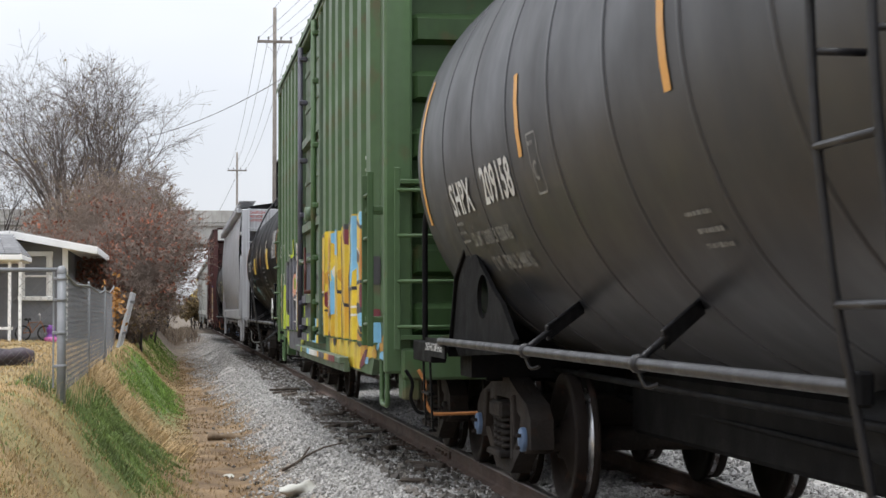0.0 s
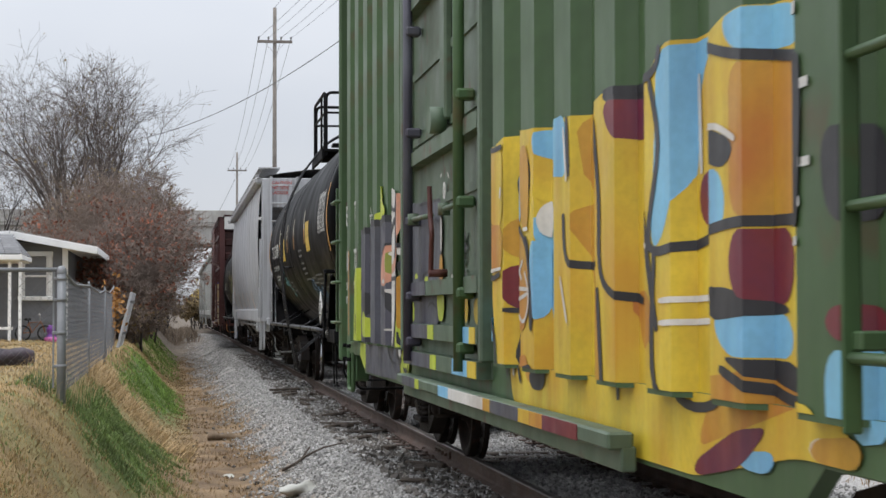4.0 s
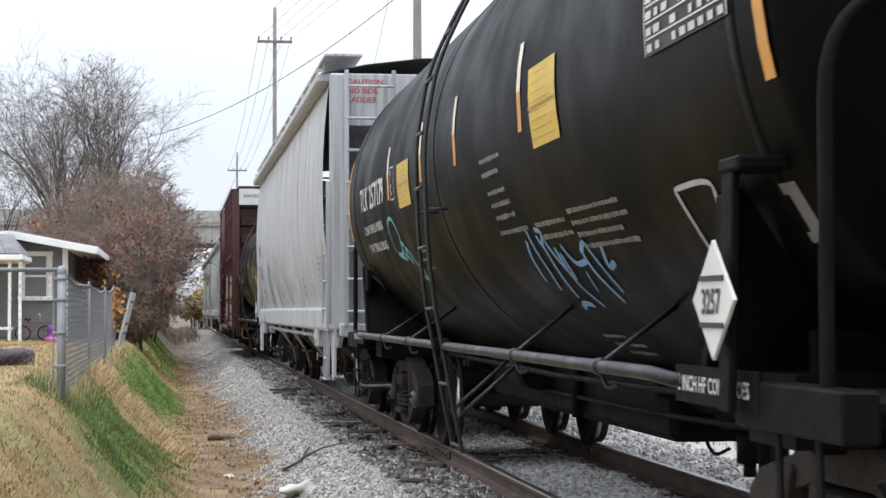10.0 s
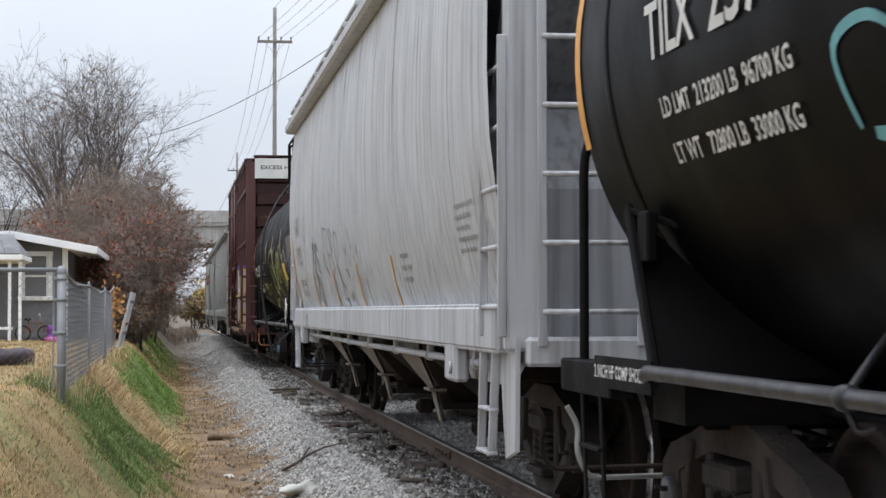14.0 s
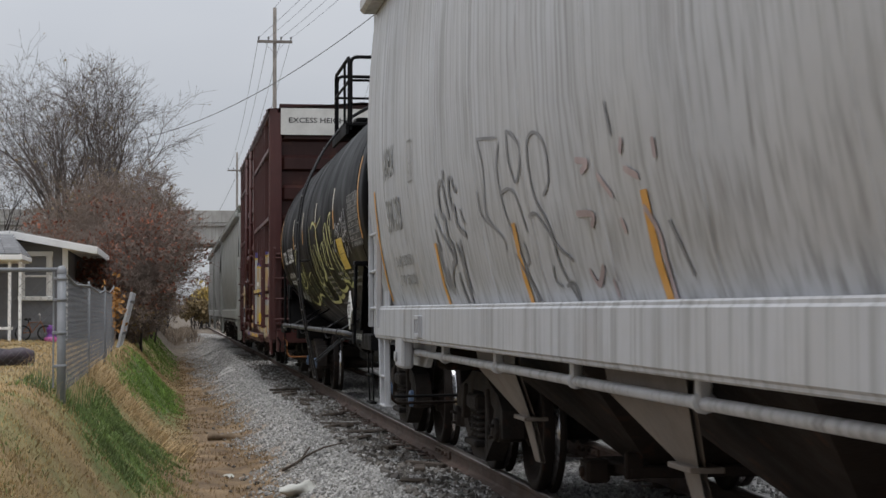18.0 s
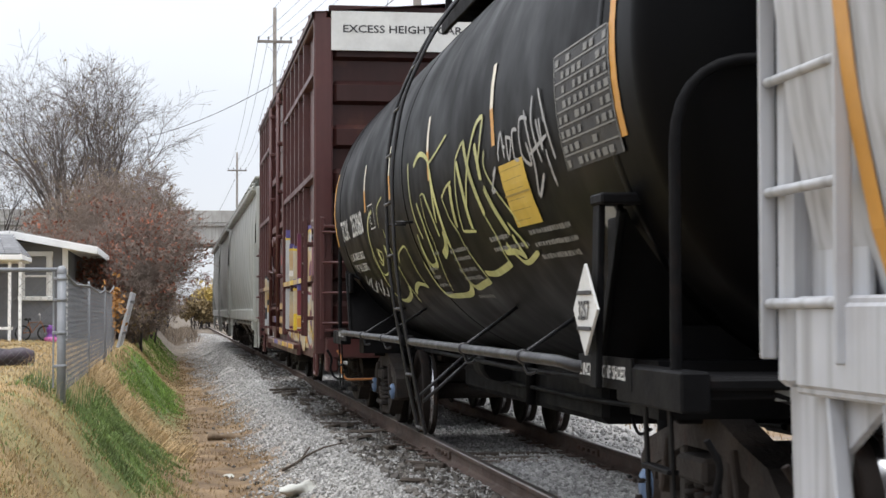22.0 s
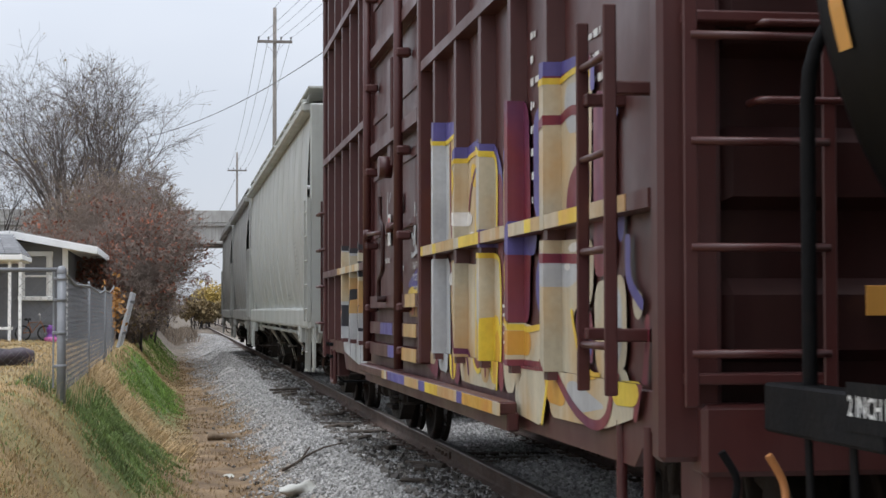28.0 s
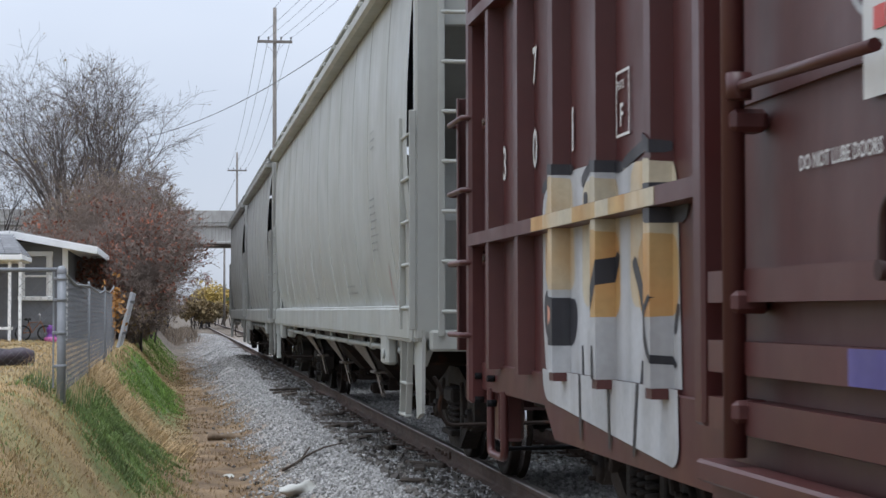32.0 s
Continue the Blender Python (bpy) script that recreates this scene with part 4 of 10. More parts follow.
tp_ = fence_post(FX, FY, FZ - .3, 1.70, .040)
for z in (.85, 1.15, 1.45, 1.64):
    part("tension_band", M().lathe([(.041, z - .016), (.047, z - .014), (.047, z + .014), (.041, z + .016)], 18, "z", (FX, FY, 0)).box((FX - .055, FY - .02, z), (.05, .02, .028), .004), M_GALV, tp_)
part("top_rail", M().cyl((FX, FY, 1.72), (-4.5, FY + .4, 1.72), .021, 12), M_GALV, fence)
part("tension_bar", M().box((FX - .07, FY - .01, 1.18), (.016, .006, 1.05), .002).box((FX - .01, FY + .07, 1.18), (.006, .016, 1.05), .002), M_GALV, fence)
for y, zt in ((22.4, 1.66), (28.6, 1.68), (34.0, 1.78)):
    fence_post(FX - (y - FY) * .008, y, .4, zt, .016)
fence_post(-4.4, FY + .4, .4, 1.74, .03)
part("top_wire", M().tube([(FX, FY, 1.72), (FX - .02, 19, 1.62), (-1.06, 22.4, 1.66), (-1.07, 25.5, 1.60), (-1.11, 28.6, 1.68), (-1.13, 31, 1.66), (-1.16, 34, 1.80)], .012, 6), M_GALV, fence)


def chain_link(p, q, z0, z1, top_sag=0.0, pitch=.075, r=.0016):
    """Woven wire between p and q: two families of slanting wires."""
    p, q = Vector((*p, 0)), Vector((*q, 0))
    L, H = (q - p).length, z1 - z0
    d = (q - p).normalized()
    segs = []
    u = -H
    while u < L:
        for s in (1, -1):
            a0, a1 = (u, u + H) if s > 0 else (u + H, u)
            t0, t1 = 0.0, 1.0
            lo, hi = min(a0, a1), max(a0, a1)
            # clip the wire to the panel
            ts = sorted([(0 - a0) / (a1 - a0), (L - a0) / (a1 - a0)])
            t0, t1 = max(0, ts[0]), min(1, ts[1])
            if t1 - t0 < .02:
                continue
            for k in range(3):
                ka, kb = t0 + (t1 - t0) * k / 3, t0 + (t1 - t0) * (k + 1) / 3
                ua, ub = a0 + (a1 - a0) * ka, a0 + (a1 - a0) * kb
                off = .012 * s
                za = z0 + H * ka - top_sag * math.sin(ua * .9) * ka
                zb_ = z0 + H * kb - top_sag * math.sin(ub * .9) * kb
                A, B = p + d * ua, p + d * ub
                segs.append((A.x + off * .2, A.y, za, B.x + off * .2, B.y, zb_, r, r))
        u += pitch
    return rods("chain_link_mesh", segs, 3, M_WIRE)


part("chain_link_mesh", chain_link((FX - .05, FY), (-4.4, FY + .38), .62, 1.70, r=.0013), None, fence)
part("chain_link_mesh", chain_link((FX, FY + .05), (-1.16, 34.0), .60, 1.66, .0, .11, .0017), None, fence)
# leaning slats at the far end of the fence
slat = M().box((0, 0, .5), (.05, .02, 1.05), .004).mesh("slat", material("grey_weathered_slat", (0.42, 0.43, 0.45), 0.8, piece=0.2))
gate = empty("leaning_panel", "old pale slatted panel leaning against the fence", "fence panel", "", pose(-1.05, 33.0, .70, 0, 14, 0))
for i in range(7):
    o = part("slat", slat, None, gate)
    o.matrix_basis = pose(0, i * .42, 0)
part("panel_rail", M().box((.03, 1.25, .25), (.02, 2.7, .05), .003).box((.03, 1.25, .85), (.02, 2.7, .05), .003), M_WIRE, gate)
rgv = random.Random(5)
vine = [(-1.14 + rgv.gauss(0, .10), 33.3 + rgv.gauss(0, .4), 1.45 + rgv.gauss(0, .22)) for _ in range(240)]
vt = empty("vine", "withered orange vine on the fence", "vine")
part("vine_leaves", leaf_mesh("vine_leaves", vine, .05, M_VINE, 3), None, vt)
part("vine_stem", M().tube([(-1.14, 33.3, .6), (-1.10, 33.4, 1.0), (-1.16, 33.2, 1.5), (-1.12, 33.5, 1.75)], .012, 6), M_TWIG_RED, vt)

# ---- road bridge over the track ----
M_CONC = material("weathered_concrete", (0.42, 0.41, 0.385), 0.85, var=0.12, scale=0.7, dirt=(0.24, 0.23, 0.21), dirt_amt=0.5, streak=(0.18, 0.17, 0.16), streak_amt=0.5, bump=0.2, bump_scale=10.0)
# Darker concrete with patches of dirt, for the deck and inner girders.
M_CONC_DARK = material("stained_concrete", (0.24, 0.235, 0.22), 0.85, var=0.2, scale=0.7, dirt_amt=0.4, bump=0.2)
BYY = 145.0
bridge = empty("road_bridge", "weathered concrete road bridge over the railway", "bridge")
for s, y in ((-1, BYY), (1, BYY + 11)):
    for i in range(16):
        x = -72 + i * 9.6
        part("parapet_panel", M().box((x + 4.8, y, 9.02), (9.56, .30, 1.0), .02), M_CONC, bridge)
    part("deck_edge", M().box((4.8, y - s * .05 + (.1 if s < 0 else -.1), 8.38), (153, .5, .24), .02), M_CONC, bridge)
    part("edge_girder", M().box((4.8, y + (.35 if s < 0 else -.35), 7.58), (153, .40, 1.36), .03).box((4.8, y + (.35 if s < 0 else -.35), 6.92), (153, .62, .20), .03), M_CONC, bridge)
part("deck", M().box((4.8, BYY + 5.5, 8.40), (153, 10.6, .30), .02), M_CONC_DARK, bridge)
for y in (3.2, 5.5, 7.8):
    part("inner_girder", M().box((4.8, BYY + y, 7.5), (153, .5, 1.4), .03), M_CONC_DARK, bridge)
for x in (-6.5, 14.0, -28, 36, -50, 58):
    part("pier", M().box((x, BYY + 5.5, 6.55), (1.4, 11.4, .9), .05).box((x, BYY + 1.2, 2.8), (1.1, 1.1, 6.8), .05).box((x, BYY + 5.5, 2.8), (1.1, 1.1, 6.8), .05).box((x, BYY + 9.8, 2.8), (1.1, 1.1, 6.8), .05), M_CONC, bridge)

# ---- poles and wires ----
M_POLE = material("weathered_pole_wood", (0.20, 0.18, 0.16), 0.9, var=0.2, scale=2.0, bump=0.4, bump_scale=14.0)
M_CABLE = material("dark_cable", (0.05, 0.05, 0.055), 0.6, var=0.1)
P1 = Vector((px_x(485.5, 85), 85, 0))
P2 = Vector((px_x(419, 163), 163, 0))
P3 = Vector((px_x(739, 52), 52, 0))
P4 = Vector((px_x(397, 172), 172, 0))


def utility_pole(base, top, arm_z, arm, r):
    p = empty("utility_pole", "weathered wooden utility pole with crossarm", "utility pole", "utility poles", pose(base.x, base.y, 0))
    part("pole", M().cyl((0, 0, -.8), (0, 0, top), r, 14, r * .68), M_POLE, p)
    if arm:
        a = part("crossarm", M().box((0, -.12, arm_z), (arm, .10, .13), .01), M_POLE, p)
        part("brace", M().beam((-arm * .30, -.10, arm_z - .02), (0, -.12, arm_z - .62), .04, .012).beam((arm * .30, -.10, arm_z - .02), (0, -.12, arm_z - .62), .04, .012), M_GALV, a)
        for x in (-.46, -.18, .18, .46):
            part("insulator", M().lathe([(.02, 0), (.02, .07), (.05, .08), (.045, .14), (.05, .16), (.001, .2)], 12, "z", (x * arm, -.12, arm_z + .06)), M_GALV, a)
    return p


T1 = 1.347 + (551 - 14) * 85 / 3125.6
A1 = 1.347 + (551 - 75) * 85 / 3125.6
T2 = 1.347 + (551 - 272) * 163 / 3125.6
A2 = 1.347 + (551 - 304) * 163 / 3125.6
utility_pole(P1, T1, A1, 1.68, .125)
utility_pole(P2, T2, A2, 1.74, .13)
utility_pole(P3, 15.5, 0, 0, .16)
utility_pole(P4, 8.2, 0, 0, .13)


def wire(name, p, q, sag, r=.012):
    p, q = Vector(p), Vector(q)
    pts = [p.lerp(q, k / 16) - Vector((0, 0, sag * 4 * (k / 16) * (1 - k / 16))) for k in range(17)]
    return thing("overhead_wire", M().tube(pts, r, 5), M_CABLE, "thin dark overhead wire between poles", "wire", "overhead wires")


for dx in (-.78, -.3, .3, .78):
    wire("w", (P1.x + dx, 85, A1 + .2), (P2.x + dx, 163, A2 + .2), 1.0, .010)
    wire("w", (P1.x + dx, 85, A1 + .2), (P1.x + dx + 6.5, 20, A1 + 2.0), .9, .008)
wire("w", (P1.x, 85, T1), (P1.x + 3.6, 20, T1 + 1.0), .8, .008)
z_at = lambda py, y: 1.347 + (551 - py) * y / 3125.6
wire("w", (px_x(262, 74), 74, z_at(246, 74)), (px_x(760, 52), 52, z_at(-60, 52)), .75, .013)
wire("w", (P3.x, 52, 15.2), (px_x(640, 120), 120, z_at(190, 120)), .8, .010)
wire("w", (P2.x - .2, 163, T2 - 2.5), (px_x(333, 150), 150, z_at(470, 150)), .3, .02)
wire("w", (P4.x, 172, 7.2), (px_x(345, 160), 160, z_at(470, 160)), .2, .02)
wire("w", (P4.x, 172, 7.9), (px_x(340, 160), 160, z_at(462, 160)), .2, .02)

# ---- litter ----
M_OLDWOOD = material("rotten_grey_wood", (0.24, 0.175, 0.115), 0.95, var=0.4, scale=5.0, dirt_amt=0.5, bump=0.6, bump_scale=16.0)
M_ROTTEN = material("dark_rotten_wood", (0.075, 0.058, 0.045), 0.95, var=0.4, scale=6.0, dirt_amt=0.4, bump=0.6, bump_scale=18.0)
M_PLASTIC = material("crumpled_white_plastic", (0.52, 0.52, 0.48), 0.45, var=0.1, scale=6.0, dirt=(0.45, 0.42, 0.36), dirt_amt=0.4)


def on_ground(x, y):
    return float(ground_z(x, y))


def log(x, y, length, r, turn, mat_, label, name="driftwood", spike=True):
    pts = []
    rows = []
    for i in range(9):
        u = i / 8
        rr = r * (1 - .35 * u) * (1 + .15 * math.sin(u * 13))
        rows.append([(-length / 2 + length * u * .8, rr * math.cos(a) * (1 + .2 * math.sin(2 * a + i)), rr * .7 + rr * .8 * math.sin(a)) for a in (6.2832 * k / 10 for k in range(11))])
    m = M().loft(rows)
    m.add(rows[0], [tuple(range(9, -1, -1))]).add(rows[-1], [tuple(range(10))])
    if spike:
        m.tube([(length * .28, 0, r * .6), (length * .5, .01, r * .5)], r * .35, 6, taper=.3)
    return thing(name, m, mat_, label, "wood", at=pose(x, y, on_ground(x, y), 0, 0, turn))


log(.86, 27.7, .72, .085, -12, M_OLDWOOD, "broken piece of old wood lying in the ditch")
rl = random.Random(9)
for i in range(16):
    y = rl.uniform(15, 34)
    x = rl.uniform(2.0, 2.5)
    m = M().box((0, 0, .015), (rl.uniform(.06, .14), rl.uniform(.25, .6), rl.uniform(.03, .06)), .012, Matrix.Rotation(rl.uniform(-.15, .15), 3, "X"))
    thing("wood_scrap", m, M_ROTTEN, "dark splinter of a rotten tie beside the rail", "wood", "wood scraps on the ballast", at=pose(x, y, on_ground(x, y) + .03, 0, 0, rl.uniform(-90, 90)))
thing("fallen_branch", M().tube([(1.20, 20.1, on_ground(1.20, 20.1) + .04), (1.33, 20.0, on_ground(1.33, 20.0) + .06), (1.46, 20.15, on_ground(1.46, 20.15) + .05), (1.66, 20.05, on_ground(1.66, 20.05) + .07), (1.88, 20.1, on_ground(1.88, 20.1) + .06)], .02, 6, taper=.4).tube([(1.40, 20.1, on_ground(1.40, 20.1) + .05), (1.52, 20.3, on_ground(1.52, 20.3) + .09)], .012, 5), M_ROTTEN, "thin dead branch on the ballast slope", "branch")
rows_ = []
for i in range(11):
    u = i / 10
    rows_.append([(1.02 + .42 * u, 17.6 + .14 * math.cos(a) * (.35 + .65 * math.sin(math.pi * min(.97, max(.04, u)))) * (1 + .25 * math.sin(9 * u + 2 * a)) + .03 * math.sin(7 * u + a), on_ground(1.2, 17.6) + .07 + (.075 + .03 * math.sin(u * 11) + .02 * math.sin(3 * a + 5 * u)) * math.sin(a) * math.sin(math.pi * min(.93, max(.1, u)))) for a in (6.2832 * k / 14 for k in range(15))])
thing("plastic_litter", M().loft(rows_), M_PLASTIC, "crumpled white plastic bottle on the ballast", "litter")
thing("plastic_litter", M().loft([[(.55 + .03 * i + .02 * math.sin(j * 2 + i), 20.8 + .05 * j, on_ground(.6, 20.9) + .03 + .02 * math.sin(i * 2.2 + j * 1.7)) for j in range(5)] for i in range(5)]), M_PLASTIC, "small scrap of pale plastic in the ditch", "litter")
# ---- the train ----
CARS, WHEELSETS = [], []
WHEEL_R = 0.457


def wheel_mesh():
    prof = [(0.10, -0.10), (0.13, -0.09), (0.14, -0.05), (0.30, 0.015), (0.375, -0.035), (0.385, -0.065), (0.447, -0.065), (0.455, -0.058),
            (0.4565, 0.012), (WHEEL_R, 0.048), (0.470, 0.062), (0.483, 0.075), (0.480, 0.092), (0.465, 0.098), (0.40, 0.098), (0.385, 0.08), (0.30, 0.045), (0.14, 0.08), (0.10, 0.085)]
    slots = [0] * (len(prof) - 1)
    for i in (8,):
        slots[i] = 1
    return M().lathe(prof, 48, "x", slots=slots).mesh("wheel", [M_WHEEL, M_TREAD])


W_MESH = wheel_mesh()
AXLE_MESH = M().cyl((-1.0, 0, 0), (1.0, 0, 0), 0.085, 14).mesh("axle", M_TRUCK)


def side_frame_mesh():
    m = M()
    top = [(-1.08, .40), (-1.06, .60), (-.92, .70), (-.55, .78), (-.26, .86), (.26, .86), (.55, .78), (.92, .70), (1.06, .60), (1.08, .40), (1.0, .40), (.99, .50), (.80, .50), (.78, .58), (.48, .66), (.27, .71), (-.27, .71), (-.48, .66), (-.78, .58), (-.80, .50), (-.99, .50), (-1.0, .40)]
    low = [(-.80, .58), (-.72, .40), (-.40, .24), (-.28, .17), (.28, .17), (.40, .24), (.72, .40), (.80, .58), (.66, .60), (.58, .46), (.38, .34), (.26, .29), (-.26, .29), (-.38, .34), (-.58, .46), (-.66, .60)]
    m.prism(top, -0.08, 0.08).prism(low, -0.07, 0.07)
    for s in (-1, 1):
        m.box((0, s * .33, .50), (.15, .10, .46), .012)
        m.box((-0.06, s * .56, .60), (.10, .05, .30), .01, Matrix.Rotation(s * 0.35, 3, "X"))
    m.box((-.02, 0, .62), (.24, .44, .12), .02)
    m.box((-.02, 0, .30), (.26, .52, .05), .012)
    return m.mesh("side_frame", M_TRUCK)


SF_MESH = side_frame_mesh()


def coil(y, x):
    m = M()
    pts = [(x + .062 * math.cos(a), y + .062 * math.sin(a), .33 + .24 * a / (2 * math.pi * 5)) for a in (2 * math.pi * i / 10 for i in range(51))]
    return m.tube(pts, .017, 6)


def bearing_mesh(cap):
    m = M().cyl((-.085, 0, 0), (.10, 0, 0), .098, 20)
    m.lathe([(0.085, -.085), (.085, -.112), (.075, -.122), (.045, -.124), (.04, -.130), (.001, -.130)], 20, "x", slots=[1] * 5)
    for i in range(3):
        a = i * 2.094 + .5
        m.cyl((-.155, .058 * math.cos(a), .058 * math.sin(a)), (-.118, .058 * math.cos(a), .058 * math.sin(a)), .014, 6)
    return m.mesh("bearing", [M_TRUCK, cap])


BEARINGS = {"blue": bearing_mesh(M_CAP_BLUE), "plain": bearing_mesh(M_TRUCK), "grey": bearing_mesh(material("worn_grey_cap", (0.085, 0.085, 0.095), 0.5, dirt=(0.03, 0.025, 0.02), dirt_amt=0.6))}
COIL_MESH = coil(0, 0).mesh("spring", M_TRUCK)


def truck(car, y, cap="plain"):
    """A four-wheel truck under a car: two turning wheelsets, side frames, springs, bearings, bolster."""
    tr = part("truck", M().box((0, y, .62), (1.9, .40, .22), .03).cyl((0, y, .7), (0, y, .86), .22, 16), M_TRUCK, car)
    for sx in (-1, 1):
        sf = part("side_frame", SF_MESH, None, tr)
        sf.matrix_basis = pose(sx * 1.0, y, 0, 0, 0, 0 if sx < 0 else 180)
        for dy in (-.16, 0, .16):
            part("spring", COIL_MESH, None, tr).matrix_basis = pose(sx * 1.04, y + dy, 0)
        for sy in (-1, 1):
            be = part("bearing", BEARINGS[cap], None, tr)
            be.matrix_basis = pose(sx * 1.0, y + sy * .89, WHEEL_R, 0, 0, 0 if sx < 0 else 180)
    br = M()
    for sy in (-1, 1):
        br.beam((-.85, y + sy * .36, .40), (.85, y + sy * .36, .40), .06, .10)
        for sx in (-1, 1):
            br.box((sx * .75, y + sy * .415, .44), (.10, .06, .30), .015)
    br.tube([(-.35, y - .4, .42), (-.3, y, .30), (-.35, y + .4, .42)], .022, 6)
    part("brake_beam", br, M_TRUCK, tr)
    for sy in (-1, 1):
        ws = part("wheelset", AXLE_MESH, None, car)
        ws.matrix_basis = pose(0, y + sy * .89, WHEEL_R)
        for sx in (-1, 1):
            w = part("wheel", W_MESH, None, ws)
            w.matrix_basis = pose(sx * .755, 0, 0, 0, 0, 0 if sx < 0 else 180)
        WHEELSETS.append((ws, y + sy * .89))
    return tr


COUPLER_MESH = M().box((0, .35, .84), (.15, .7, .17), .03).prism([(.62, .70), (.95, .70), (1.0, .80), (1.0, .90), (.95, .99), (.62, .99)], -.02, .17)
COUPLER_MESH.prism([(.66, .68), (.84, .68), (.84, .99), (.66, .99)], -.17, .0)
COUPLER_MESH = COUPLER_MESH.mesh("coupler", M_TRUCK)


def coupler(car, y_end, s, out=0.0):
    c = part("coupler", COUPLER_MESH, None, car)
    c.matrix_basis = pose(0, y_end - s * .35 + s * out, 0, 0, 0, 0 if s > 0 else 180)
    h = part("air_hose", M().tube(fillet([(s * .25, y_end - s * .1, .80), (s * .27, y_end + s * .12, .62), (s * .22, y_end + s * .35, .42), (s * .12, y_end + s * .55, .40)], .12), .028, 8), M_BLACK_STEEL, car, "black rubber brake hose")
    return c


def uncoupling_lever(car, y_end, s, mat_=None, sx=-1):
    """The cut lever: a bent rod from the coupler to the corner of the car."""
    x = sx
    pts = [(0.06 * x, y_end + s * .12, .72), (0.22 * x, y_end + s * .13, .52), (1.40 * x, y_end + s * .12, .50), (1.46 * x, y_end + s * .13, .62), (1.44 * x, y_end + s * .18, .76), (1.50 * x, y_end + s * .18, .86)]
    return part("uncoupling_lever", M().tube(fillet(pts, .05), .014, 8), mat_ or M_BLACK_STEEL, car)


def ladder(car, name, p_low, p_high, width, axis, rungs, material_, r=.016, stand=None):
    """Two stiles and a row of rungs; width runs along the unit vector axis."""
    ax = Vector(axis) * width / 2
    a, b = Vector(p_low), Vector(p_high)
    ob = part(name, M().beam(a - ax, b - ax, .05, .012).beam(a + ax, b + ax, .05, .012), material_, car)
    rung = M().cyl(-ax, ax, r, 8).mesh("rung", material_)
    for i in range(rungs):
        c = a.lerp(b, (i + .5) / rungs)
        part("rung", rung, None, ob).matrix_basis = Matrix.Translation(c)
    return ob


# ---- lettering and paint that lie on a car's side ----
def text_mesh(body, size, squeeze=1.0, name="lettering"):
    """The outline of a word as flat polygons in (u, v), u along the line, v up, from the built-in font."""
    cu = bpy.data.curves.new(name, "FONT")
    cu.body, cu.size, cu.resolution_u, cu.fill_mode, cu.offset = body, size, 2, "FRONT", size * .018
    ob = bpy.data.objects.new(name, cu)
    me = bpy.data.meshes.new_from_object(ob)
    pts = [(v.co.x * squeeze, v.co.y) for v in me.vertices]
    faces = [tuple(p.vertices) for p in me.polygons]
    bpy.data.objects.remove(ob)
    bpy.data.meshes.remove(me)
    bpy.data.curves.remove(cu)
    return pts, faces


